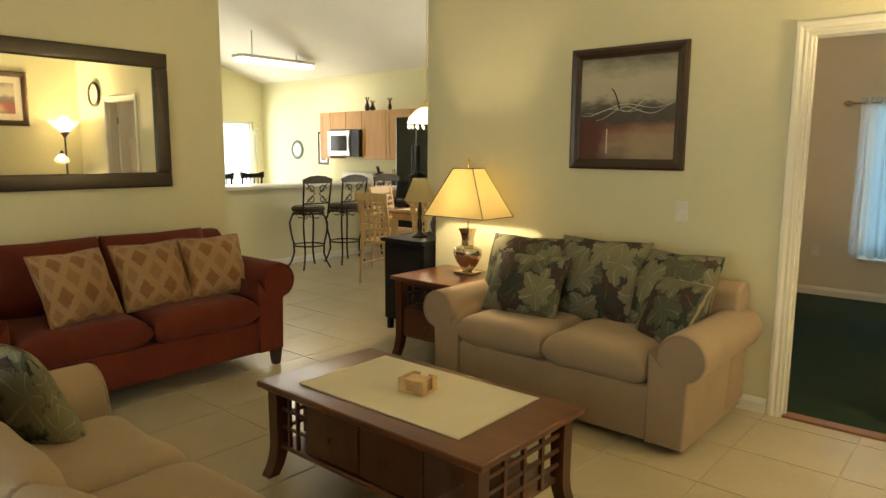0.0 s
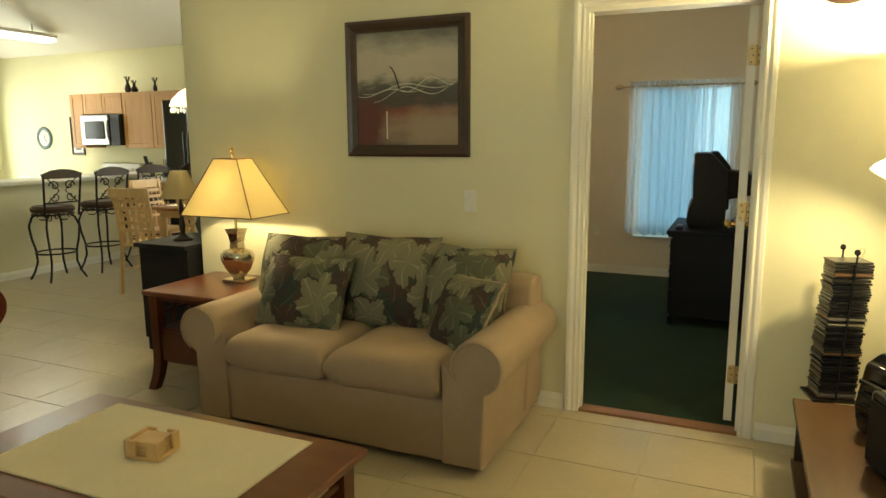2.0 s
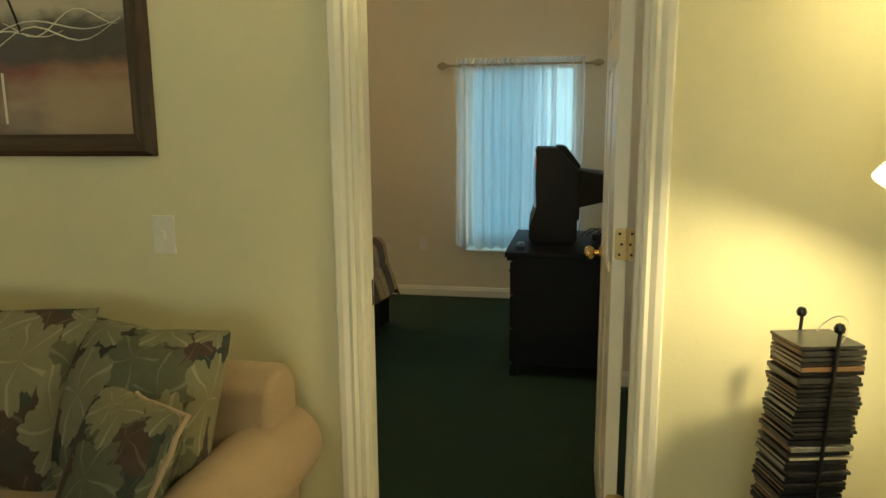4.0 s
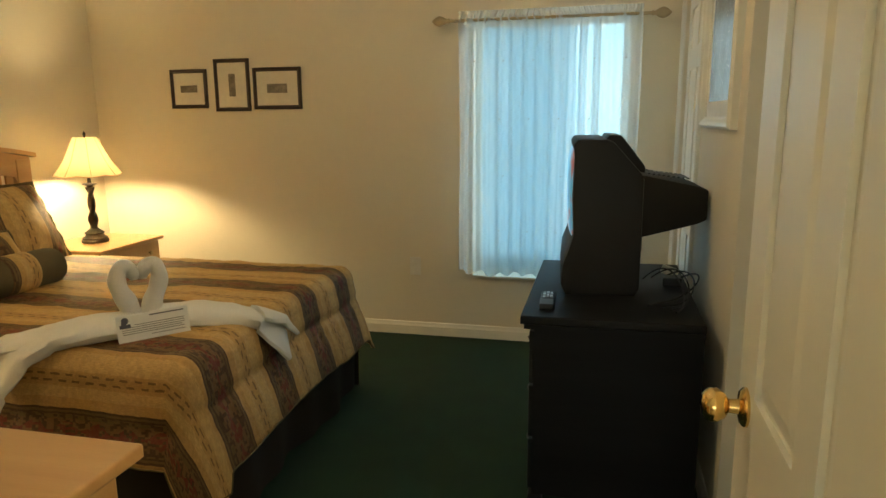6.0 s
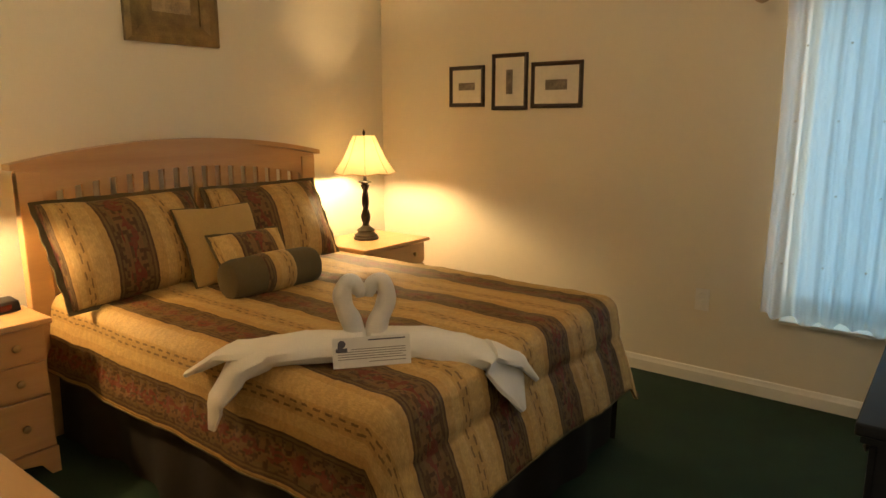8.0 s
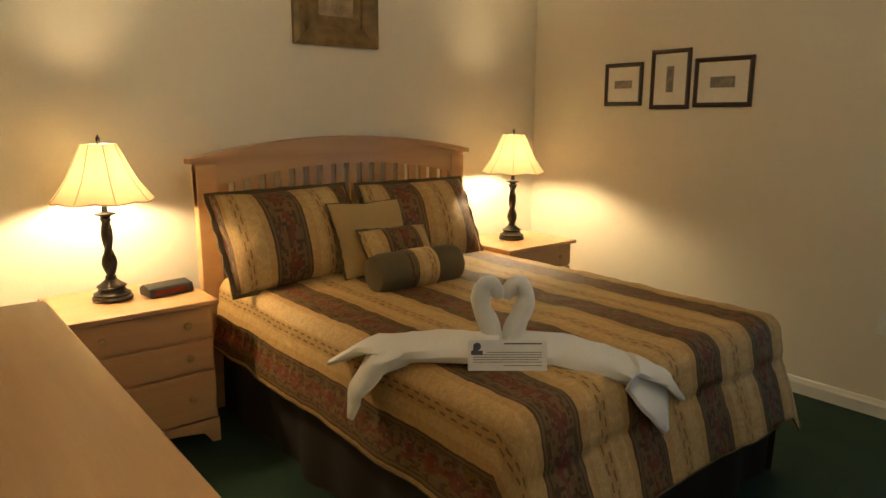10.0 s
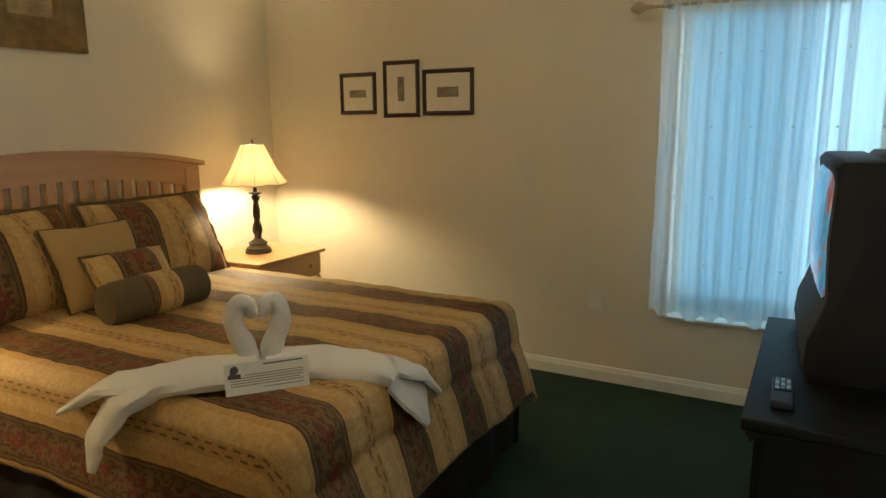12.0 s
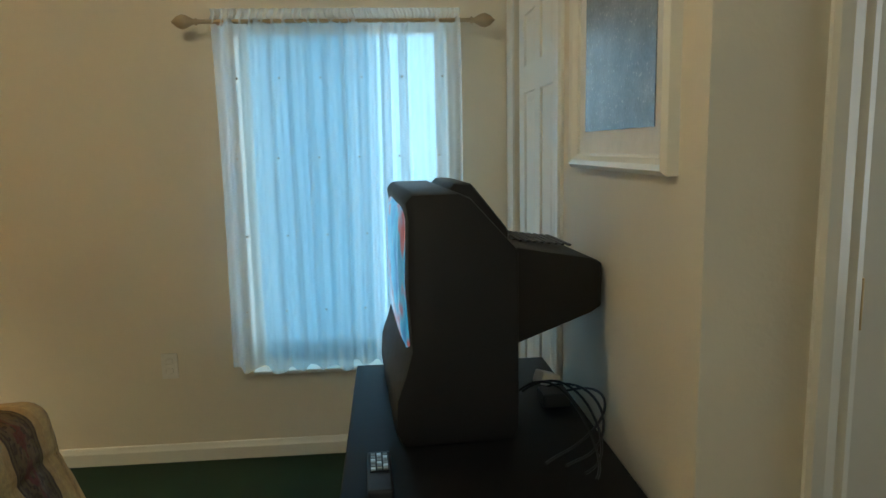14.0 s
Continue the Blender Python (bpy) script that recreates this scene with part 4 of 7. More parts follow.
# pictures
def abstract_art(name):
    m, nt, b = nodes_of(name)
    g = coords(nt, "Generated")
    sep = nt.nodes.new("ShaderNodeSeparateXYZ")
    nt.links.new(g, sep.inputs[0])
    n1, n2 = noise_node(nt, stretch(nt, g, 2, 1, 5), 1.4, 6), noise_node(nt, g, 7.0, 6)
    z = math_node(nt, "ADD", sep.outputs[2], math_node(nt, "MULTIPLY", math_node(nt, "SUBTRACT", n1.outputs[0], 0.5), 0.35))
    col = ramp_node(nt, z, ((0.0, (0.16, 0.12, 0.09)), (0.14, (0.34, 0.25, 0.17)), (0.30, (0.22, 0.07, 0.045)), (0.40, (0.06, 0.05, 0.045)), (0.52, (0.10, 0.095, 0.085)), (0.60, (0.52, 0.47, 0.37)), (0.80, (0.55, 0.50, 0.40)), (1.0, (0.17, 0.17, 0.15))))
    left = ramp_node(nt, math_node(nt, "ADD", sep.outputs[0], math_node(nt, "MULTIPLY", n2.outputs[0], 0.25)), ((0.30, 1.0), (0.46, 0.0)))
    low = ramp_node(nt, sep.outputs[2], ((0.36, 1.0), (0.44, 0.0)))
    col = mix_node(nt, math_node(nt, "MULTIPLY", left, low), col, (0.10, 0.022, 0.018))
    right = ramp_node(nt, sep.outputs[0], ((0.48, 0.0), (0.62, 0.6)))
    col = mix_node(nt, math_node(nt, "MULTIPLY", right, ramp_node(nt, z, ((0.22, 1.0), (0.42, 0.0)))), col, (0.42, 0.32, 0.21))
    nt.links.new(mix_node(nt, math_node(nt, "MULTIPLY", n2.outputs[0], 0.20), col, (0.09, 0.08, 0.07)), b.inputs["Base Color"])
    b.inputs["Roughness"].default_value = 0.35
    return m


def framed(name, m, w, h, fw, depth, frame_mat, art_mat, label, mat_w=0.0, mat_mat=None, art=None, category="picture"):
    """A framed picture in the x-z plane, facing -y, its back on y = 0; the mitred moulding has a rounded step."""
    root = thing(name, m, label, category)
    prof = [(0, 0), (0, depth * 0.7), (fw * 0.25, depth), (fw * 0.55, depth * 0.85), (fw * 0.85, depth * 0.5), (fw, depth * 0.45), (fw, 0)]
    cs = ((-w / 2, -h / 2), (w / 2, -h / 2), (w / 2, h / 2), (-w / 2, h / 2))
    for k in range(4):
        bm = bmesh.new()
        (x0, z0), (x1, z1) = cs[k], cs[(k + 1) % 4]
        loops = []
        for x, z in ((x0, z0), (x1, z1)):
            dx, dz = (-1 if x > 0 else 1), (-1 if z > 0 else 1)
            loops.append([bm.verts.new((x + dx * a, -d, z + dz * a)) for a, d in prof])
        for i in range(len(prof)):
            j = (i + 1) % len(prof)
            bm.faces.new((loops[0][i], loops[1][i], loops[1][j], loops[0][j]))
        bmesh.ops.recalc_face_normals(bm, faces=bm.faces)
        part("frame_side", bm, frame_mat, root)
    iw, ih = w / 2 - fw, h / 2 - fw
    if mat_w:
        bm = box(-iw, iw, -0.008, -0.004, -ih, ih)
        part("mat", bm, mat_mat, root, "pale mat board")
        a, c = art or (iw - mat_w, ih - mat_w)
        part("art", box(-a, a, -0.0105, -0.0085, -c, c), art_mat, root)
    else:
        part("art", box(-iw, iw, -0.010, -0.004, -ih, ih), art_mat, root)
    return root


M_FRAME = wood("dark_walnut_frame", (0.020, 0.010, 0.007), (0.055, 0.026, 0.015), 0.35, "x", coat=0.2)
M_ART = abstract_art("abstract_painting")
pic = framed("abstract_painting", pose(-0.993, 0.0, 1.691), 0.742, 0.735, 0.065, 0.035, M_FRAME, M_ART, "abstract painting in a wide dark walnut frame")
rr = random.Random(5)
M_STROKE = paint("white_brush_stroke", (0.62, 0.60, 0.52), 0.5, bump=0.3, bscale=200)
for z0, z1, amp, x0, x1 in ((0.00, 0.035, 0.02, -0.27, 0.29), (-0.03, 0.02, 0.03, -0.20, 0.29), (0.01, 0.05, -0.03, -0.10, 0.28), (-0.02, 0.01, 0.015, -0.30, 0.10)):
    pts = [(x0 + (x1 - x0) * k / 14, -0.011, z0 + (z1 - z0) * k / 14 + amp * math.sin(k * 0.62 + x0 * 9) - 0.01) for k in range(15)]
    part("brush_stroke", tube(pts, 0.003, 5, radii=[0.001 + 0.0028 * math.sin(math.pi * (k + 0.5) / 15) for k in range(15)], flat=0.4), M_STROKE, pic)
pts = [(-0.10 + 0.015 * k, -0.012, 0.12 - 0.028 * k + 0.02 * math.sin(k)) for k in range(5)]
part("brush_stroke", tube(pts, 0.004, 5, flat=0.4), M_GLOSSBLK, pic)
part("brush_stroke", box(-0.125, -0.118, -0.0125, -0.010, -0.27, -0.12), M_STROKE, pic)

sw = thing("light_switch", pose(-0.622, 0.0, 1.09), "white wall switch plate with a rocker", "light switch")
part("plate", box(-0.036, 0.036, -0.006, 0, -0.058, 0.058, 0.003), M_WHITEPL, sw)
part("rocker", box(-0.008, 0.008, -0.011, -0.006, -0.014, 0.014, 0.002, 1), M_WHITEPL, sw)

# mirror above the russet sofa
mir = thing("framed_mirror", pose(MX, -2.30, 1.62, 0, 0, 90), "wide mirror in a dark wooden frame", "mirror")
for k, (x0, x1, z0, z1) in enumerate(((-0.80, 0.80, 0.35, 0.45), (-0.80, 0.80, -0.45, -0.35), (-0.80, -0.70, -0.35, 0.35), (0.70, 0.80, -0.35, 0.35))):
    part("frame_side", box(x0, x1, -0.04, 0, z0, z1, 0.012, 3), M_ESPRESSO, mir, smooth=True)
part("mirror_glass", box(-0.70, 0.70, -0.018, -0.004, -0.35, 0.35), M_MIRROR, mir)

# wall clock over the shelf
wc = thing("wall_clock", pose(1.06, 0, 2.13), "round dark framed clock high on the wall", "clock")
part("rim", place(lathe([(0.0, 0), (0.16, 0), (0.165, 0.02), (0.15, 0.035), (0.13, 0.03), (0.128, 0.015), (0, 0.015)], 32), pose(0, 0, 0, 90, 0, 0)), M_ESPRESSO, wc, smooth=True)
part("dial", place(lathe([(0.127, 0.016), (0.0, 0.018)], 32), pose(0, 0, 0, 90, 0, 0)), M_MATBOARD, wc)

# low television stand and what stands on it
st = thing("television_stand", pose(1.28, -1.05, 0), "low walnut television stand against the wall", "television stand")
part("top", box(-0.32, 0.32, -0.74, 0.74, 0.312, 0.340, 0.003), M_WALNUT, st)
part("bottom", box(-0.31, 0.31, -0.73, 0.73, 0.05, 0.075), M_WALNUT, st)
for y in (-0.72, 0.0, 0.72):
    part("side_panel", box(-0.30, 0.31, y - 0.012, y + 0.012, 0.0, 0.312), M_ESPRESSO, st)
part("back_panel", box(0.300, 0.310, -0.70, 0.70, 0.075, 0.312), M_ESPRESSO, st)

# disc tower
ct = thing("disc_tower", pose(1.095, -0.235, 0.340, 0, 0, 14), "leaning wire tower packed with plastic disc cases", "disc tower")
rr = random.Random(11)
M_CASES = [paint("case_" + n, c, 0.3, bump=0.02, var=0.25, scale=60) for n, c in (("black", (0.02, 0.02, 0.022)), ("ivory", (0.55, 0.50, 0.38)), ("brown", (0.16, 0.09, 0.05)), ("grey", (0.20, 0.19, 0.17)))]
part("base", box(-0.085, 0.085, -0.08, 0.08, 0, 0.010, 0.003), M_BLACKMETAL, ct)
z = 0.014
for k in range(60):
    if z > 0.585:
        break
    t = rr.choice((0.0105, 0.0105, 0.0145))
    lean = 0.028 * (z / 0.6)
    dx, dy = rr.uniform(-0.004, 0.006), rr.uniform(-0.005, 0.005)
    case = part("disc_case", box(-0.066 + dx + lean, 0.076 + dx + lean, -0.063 + dy, 0.063 + dy, z, z + t - 0.0035), rr.choice(M_CASES[:1] * 12 + M_CASES), ct)
    part("spine", box(-0.0668 + dx + lean, -0.066 + dx + lean, -0.060 + dy, 0.060 + dy, z + 0.001, z + t - 0.0045), rr.choice(M_CASES[:1] + M_CASES[2:]), case)
    z += t
for s, yy in ((-1, -0.070), (1, 0.070)):
    part("rod", tube([(0.004, yy, 0.008), (0.036, yy, 0.622)], 0.004), M_BLACKMETAL, ct)
    part("knob", lathe([(0.0, 0.615), (0.010, 0.621), (0.012, 0.630), (0.008, 0.639), (0, 0.642)], 12, 0.034, yy), M_GLOSSBLK, ct, smooth=True)
part("handle", tube([(0.045 + 0.03 * math.sin(a), -0.02 + 0.045 * math.cos(a), 0.596 + 0.045 * math.sin(a)) for a in (0, .4, .8, 1.2, 1.57, 2, 2.4, 2.8, 3.14)], 0.0015), M_STEEL, ct)

# floor lamp
FX, FY = 1.332, -0.30
fl = thing("floor_lamp", pose(FX, FY, 0), "tall dark bronze floor lamp with lit bowl and reading arm", "floor lamp")
part("base", lathe([(0.135, 0), (0.135, 0.015), (0.12, 0.025), (0.03, 0.035), (0.014, 0.05)], 28), M_BRONZE, fl, smooth=True)
part("pole", tube([(0, 0, 0.03), (0, 0, 0.8), (0, 0, 1.56)], 0.0125, 12), M_BRONZE, fl, smooth=True)
part("cup", lathe([(0.010, 1.55), (0.014, 1.57), (0.062, 1.64), (0.064, 1.645), (0.0, 1.645)], 24), M_BRONZE, fl, smooth=True)
bowl = [(0.055, 1.648), (0.10, 1.69), (0.155, 1.745), (0.185, 1.785), (0.182, 1.787), (0.150, 1.750), (0.095, 1.697), (0.050, 1.655)]
part("bowl", lathe(bowl, 28), M_FROST, fl, "frosted white glass bowl, brightly lit", True)
part("bulb", lathe([(0.010, 1.648), (0.020, 1.66), (0.020, 1.67), (0, 1.68)], 12), M_BULB, fl, "lit bulb", True)
arm = part("reading_arm", tube([(0, 0, 1.31), (-0.03, -0.03, 1.31), (-0.05, -0.05, 1.325), (-0.068, -0.072, 1.345)], 0.006), M_BRONZE, fl)
hm = pose(-0.072, -0.078, 1.35, 0, 26, 25)
part("socket", place(lathe([(0.008, 0.05), (0.022, 0.045), (0.026, 0.02), (0.026, 0.0)], 16), hm), M_BRONZE, arm, smooth=True)
part("switch_key", place(tube([(0, 0, 0.05), (0.0, 0, 0.075)], 0.005), hm), M_BLACKPL, arm)
part("reading_shade", place(lathe([(0.026, 0.0), (0.045, -0.02), (0.078, -0.06), (0.088, -0.085), (0.086, -0.085), (0.075, -0.060), (0.043, -0.022), (0.024, -0.003)], 24), hm), M_FROST, arm, "frosted white glass shade, lit", True)
lamp("POINT", "floor_lamp_light", pose(FX, FY, 1.765), TORCH_W, (1.0, 0.76, 0.38), 0.07)
lamp("POINT", "reading_light", Matrix.Translation((FX, FY, 0)) @ hm @ pose(0, 0, -0.045), READ_W, (1.0, 0.77, 0.40), 0.03)

# stereo
ste = thing("stereo", pose(1.32, -0.62, 0.340, 0, 0, -62), "black portable stereo with rounded silver-grey top", "stereo")
pts = [(-0.12, 0.0), (0.11, 0.0), (0.13, 0.08), (0.12, 0.24), (0.08, 0.29), (-0.05, 0.30), (-0.11, 0.26), (-0.14, 0.10)]
bm = prism(pts, -0.13, 0.13, "yz")
bmesh.ops.bevel(bm, geom=list(bm.edges), offset=0.02, segments=3, profile=0.6, affect="EDGES")
part("body", bm, M_GLOSSBLK, ste, smooth=True)
part("lid", box(-0.09, 0.09, -0.05, 0.09, 0.288, 0.306, 0.008, 3), M_GREYPL, ste, smooth=True)
part("button", lathe([(0.018, 0.306), (0.016, 0.311), (0, 0.312)], 16, 0.06, -0.03), M_STEEL, ste)
for k in range(4):
    part("front_key", box(-0.10, 0.10, -0.148, -0.128, 0.06 + k * 0.045, 0.075 + k * 0.045, 0.003, 1), M_GREYPL, ste)
part("dial_knob", place(lathe([(0.025, 0), (0.023, 0.02), (0, 0.022)], 20), pose(0.05, -0.135, 0.20, 90, 0, 0)), M_STEEL, ste)
for s in (-1, 1):
    sp = thing("stereo_speaker", pose(1.42 - (0.16 if s < 0 else 0), -0.34 if s > 0 else -0.92, 0.340, 0, 0, -70), "black rounded stereo speaker on the stand", "speaker", "stereo speakers")
    part("cabinet", box(-0.09, 0.09, -0.10, 0.10, 0, 0.27, 0.025, 3), M_GLOSSBLK, sp, smooth=True)
    part("grille", box(-0.07, 0.07, -0.108, -0.10, 0.03, 0.24, 0.006), M_GREYPL, sp)
rem = thing("remote_control", pose(1.33, -0.60, 0.647, 0, 0, 20), "black remote control lying on the stereo", "remote control")
part("body", box(-0.025, 0.025, -0.06, 0.06, 0, 0.016, 0.005), M_BLACKPL, rem)
for i in range(3):
    for j in range(4):
        part("key", box(-0.017 + i * 0.013, -0.008 + i * 0.013, -0.04 + j * 0.02, -0.03 + j * 0.02, 0.016, 0.0185), M_GREYPL, rem)
tv = thing("flat_television", pose(1.40, -1.14, 0.340, 0, 0, -80), "black flat television on the low stand", "television")
part("foot", box(-0.18, 0.18, -0.10, 0.10, 0, 0.015, 0.005), M_GLOSSBLK, tv)
part("neck", box(-0.04, 0.04, -0.02, 0.03, 0.015, 0.08), M_GLOSSBLK, tv)
part("bezel", box(-0.40, 0.40, -0.03, 0.045, 0.06, 0.46, 0.016, 3), M_GLOSSBLK, tv, smooth=True)
part("screen", box(-0.36, 0.36, -0.033, -0.0305, 0.10, 0.42), paint("dark_screen", (0.012, 0.018, 0.024), 0.08, bump=0.0), tv)

# ---- bedroom things ----


def stripe_cloth(name, period=0.73, axis=0):
    """Woven bedding: gold, taupe and umber bands with small motifs; uv in metres, bands across u."""
    m, nt, b = nodes_of(name)
    uv = coords(nt, "UV")
    sep = nt.nodes.new("ShaderNodeSeparateXYZ")
    nt.links.new(uv, sep.inputs[0])
    u, v = sep.outputs[axis], sep.outputs[1 - axis]
    wob = math_node(nt, "MULTIPLY", math_node(nt, "SUBTRACT", noise_node(nt, uv, 30.0, 2).outputs[0], 0.5), 0.006)
    f = math_node(nt, "FRACT", math_node(nt, "DIVIDE", math_node(nt, "ADD", u, wob), period / 2))
    gold, pale, umber, olive, rust = (0.56, 0.345, 0.120), (0.64, 0.42, 0.165), (0.075, 0.034, 0.014), (0.150, 0.098, 0.034), (0.165, 0.026, 0.016)
    brown = (0.185, 0.100, 0.038)
    band = ramp_node(nt, f, ((0.0, umber), (0.022, olive), (0.045, umber), (0.06, olive), (0.105, brown), (0.305, olive), (0.350, umber), (0.365, olive), (0.388, umber), (0.41, gold), (0.50, pale), (0.60, gold), (0.74, pale), (0.92, gold)), "CONSTANT")

    def blocks(along, across, cut):
        """Small stepped figures, longer along the warp."""
        sn = nt.nodes.new("ShaderNodeVectorMath")
        sn.operation = "SNAP"
        sn.inputs[1].default_value = (0.008, 0.011, 1.0)
        nt.links.new(uv, sn.inputs[0])
        k = noise_node(nt, stretch(nt, sn.outputs[0], across, along, 1.0), 1.0, 1.0)
        return math_node(nt, "GREATER_THAN", k.outputs[0], cut)

    def inside(lo, hi):
        return math_node(nt, "MULTIPLY", math_node(nt, "GREATER_THAN", f, lo), math_node(nt, "LESS_THAN", f, hi))
    # ikat figures in the dark bands: umber steps, rust hearts that repeat along the band
    band = mix_node(nt, math_node(nt, "MULTIPLY", inside(0.06, 0.35), blocks(38.0, 70.0, 0.53)), band, umber)
    wave = math_node(nt, "MULTIPLY", math_node(nt, "COSINE", math_node(nt, "MULTIPLY", v, 6.2832 / 0.115)), 0.035)
    near = math_node(nt, "LESS_THAN", math_node(nt, "ABSOLUTE", math_node(nt, "SUBTRACT", f, 0.205)), math_node(nt, "ADD", wave, 0.045))
    band = mix_node(nt, math_node(nt, "MULTIPLY", near, blocks(30.0, 55.0, 0.46)), band, rust)
    # two rows of dashes in the gold
    for lo, hi, sh in ((0.636, 0.656, 0.0), (0.694, 0.714, 0.5)):
        dash = math_node(nt, "GREATER_THAN", math_node(nt, "FRACT", math_node(nt, "ADD", math_node(nt, "DIVIDE", math_node(nt, "ADD", v, math_node(nt, "MULTIPLY", wob, 4.0)), 0.050), sh)), 0.42)
        band = mix_node(nt, math_node(nt, "MULTIPLY", math_node(nt, "MULTIPLY", dash, inside(lo, hi)), 0.7), band, mix_node(nt, noise_node(nt, uv, 40.0, 1).outputs[0], umber, olive))
    n = noise_node(nt, stretch(nt, uv, 6, 1, 1), 60.0, 3)
    damask = noise_node(nt, stretch(nt, uv, 1.0, 1.6, 1), 34.0, 2)
    col = mix_node(nt, math_node(nt, "MULTIPLY", ramp_node(nt, damask.outputs[0], ((0.47, 0.0), (0.54, 1.0))), 0.16), band, (0.20, 0.125, 0.05))
    col = mix_node(nt, math_node(nt, "MULTIPLY", ramp_node(nt, n.outputs[0], ((0.35, 0.0), (0.65, 1.0))), 0.30), col, (0.10, 0.062, 0.026))
    nt.links.new(col, b.inputs["Base Color"])
    b.inputs["Roughness"].default_value, b.inputs["Sheen Weight"].default_value, b.inputs["Specular IOR Level"].default_value = 0.52, 0.0, 0.25
    bump_node(nt, math_node(nt, "ADD", math_node(nt, "MULTIPLY", noise_node(nt, uv, 13.0, 4).outputs[0], 5.0), noise_node(nt, uv, 420.0, 1).outputs[0]), 0.55, 0.004, b)
    return m


M_STRIPE = stripe_cloth("striped_bedspread")
M_SHAM = stripe_cloth("striped_sham", 0.56)
M_OLIVE = fabric("olive_brown_satin", (0.110, 0.084, 0.040), sheen=0.06)
M_GOLD = fabric("gold_satin", (0.40, 0.27, 0.11), sheen=0.06)
M_SKIRT = fabric("dark_taupe_bed_skirt", (0.024, 0.018, 0.013), sheen=0.02)
M_SHEET = fabric("white_sheet", (0.70, 0.66, 0.60), var=0.04)

BX0, BX1, BY0, BY1, BZ = -2.66, -0.725, 1.40, 2.86, 0.648   # mattress top


def bedspread():
    bm = bmesh.new()
    uv = bm.loops.layers.uv.verify()
    hu, drop, r = (BY1 - BY0) / 2, 0.305, 0.075
    L = BX1 - BX0
    us = np.linspace(-hu - drop, hu + drop, 150)
    vs = np.linspace(0, L + drop + 0.045, 140)
    grid = []
    for v in vs:
        row = []
        for u in us:
            du, dv = max(0, abs(u) - hu + r), max(0, v - L + r)
            e = min(max(du, dv) + 0.66 * min(du, dv), drop + r + 0.10)
            cu, cv = max(-hu + r, min(hu - r, u)), min(v, L - r)
            out = down = 0.0
            if e > 0:
                arc = r * math.pi / 2
                if e < arc:
                    out, down = r * math.sin(e / r), r * (1 - math.cos(e / r))
                else:
                    flare = 0.15 + 0.10 * min(1.0, dv / 0.3)
                    out, down = r + flare * (e - arc), r + 0.975 * (e - arc)
                if dv > du:
                    out -= 0.013 * math.exp(-((e - 0.215) / 0.02) ** 2)
                hem = max(0.0, min(1.0, (e - drop + 0.03) / 0.03))
                pucker = math.exp(-((e - drop + 0.035) / 0.035) ** 2)
                out += pucker * (0.004 * math.sin((cv - cu) * 95 + 2 * math.sin(cv * 17 + cu * 11)) - 0.004) + hem * 0.003
                along = cv * 7.3 + cu * 5.1
                out += 0.006 * min(1, max(0, (e - 0.05) / 0.3)) * (math.sin(along * 1.3) + 0.5 * math.sin(along * 2.9 + 1))
                du, dv = du / math.hypot(du, dv), dv / math.hypot(du, dv)
            x = BX0 + cv + dv * out
            y = (BY0 + BY1) / 2 + cu + (1 if u > 0 else -1) * du * out
            z = BZ - down
            crown = (1 - (cu / hu) ** 2) * 0.022
            z += crown + 0.008 * noise.noise(Vector((x * 3, y * 3, 0))) + 0.006 * noise.noise(Vector((x * 10, y * 10, 4))) + 0.003 * noise.noise(Vector((x * 27, y * 27, 9)))
            row.append(bm.verts.new((x, y, z)))
        grid.append(row)
    for i in range(len(vs) - 1):
        for j in range(len(us) - 1):
            f = bm.faces.new((grid[i][j], grid[i + 1][j], grid[i + 1][j + 1], grid[i][j + 1]))
            f.smooth = True
            for lo, (a, b) in zip(f.loops, ((i, j), (i + 1, j), (i + 1, j + 1), (i, j + 1))):
                lo[uv].uv = (us[b] + 0.655, vs[a])
    rim = [grid[i][0].co.copy() for i in range(len(vs))] + [v.co.copy() for v in grid[-1][1:]] + [grid[i][-1].co.copy() for i in range(len(vs) - 2, -1, -1)]
    bmesh.ops.recalc_face_normals(bm, faces=bm.faces)
    return thicken(bm, -0.008), rim


bed = thing("bed", pose((BX0 + BX1) / 2, (BY0 + BY1) / 2, 0.010), "queen bed with arched honey maple slatted headboard", "bed")
inv = Matrix.Translation((-(BX0 + BX1) / 2, -(BY0 + BY1) / 2, -0.010))


def bed_part(name, bm, material, label="", smooth=False):
    return part(name, place(bm, inv), material, bed, label, smooth)


bed_part("box_spring", box(BX0, BX1 - 0.07, BY0 + 0.06, BY1 - 0.06, 0.16, 0.38, 0.02), M_SHEET)
bed_part("mattress", box(BX0, BX1 - 0.02, BY0 + 0.012, BY1 - 0.012, 0.38, BZ - 0.015, 0.06, 4), M_SHEET, "white mattress", True)
bm = bmesh.new()
skirt = []
for k in range(161):
    s = k / 160 * (2 * (BX1 - BX0) + (BY1 - BY0))
    L = BX1 - BX0
    if s < L:
        p, nrm = Vector((BX0 + s, BY0 + 0.01, 0)), Vector((0, -1, 0))
    elif s < L + BY1 - BY0:
        p, nrm = Vector((BX1 - 0.01, BY0 + s - L, 0)), Vector((1, 0, 0))
    else:
        p, nrm = Vector((BX1 - (s - L - BY1 + BY0), BY1 - 0.01, 0)), Vector((0, 1, 0))
    wv = 0.012 * math.sin(s * 9) + 0.008 * math.sin(s * 23 + 1)
    skirt.append((bm.verts.new(p + nrm * wv * 1.6 + Vector((0, 0, 0.014))), bm.verts.new(p + nrm * 0.2 * wv + Vector((0, 0, 0.38)))))
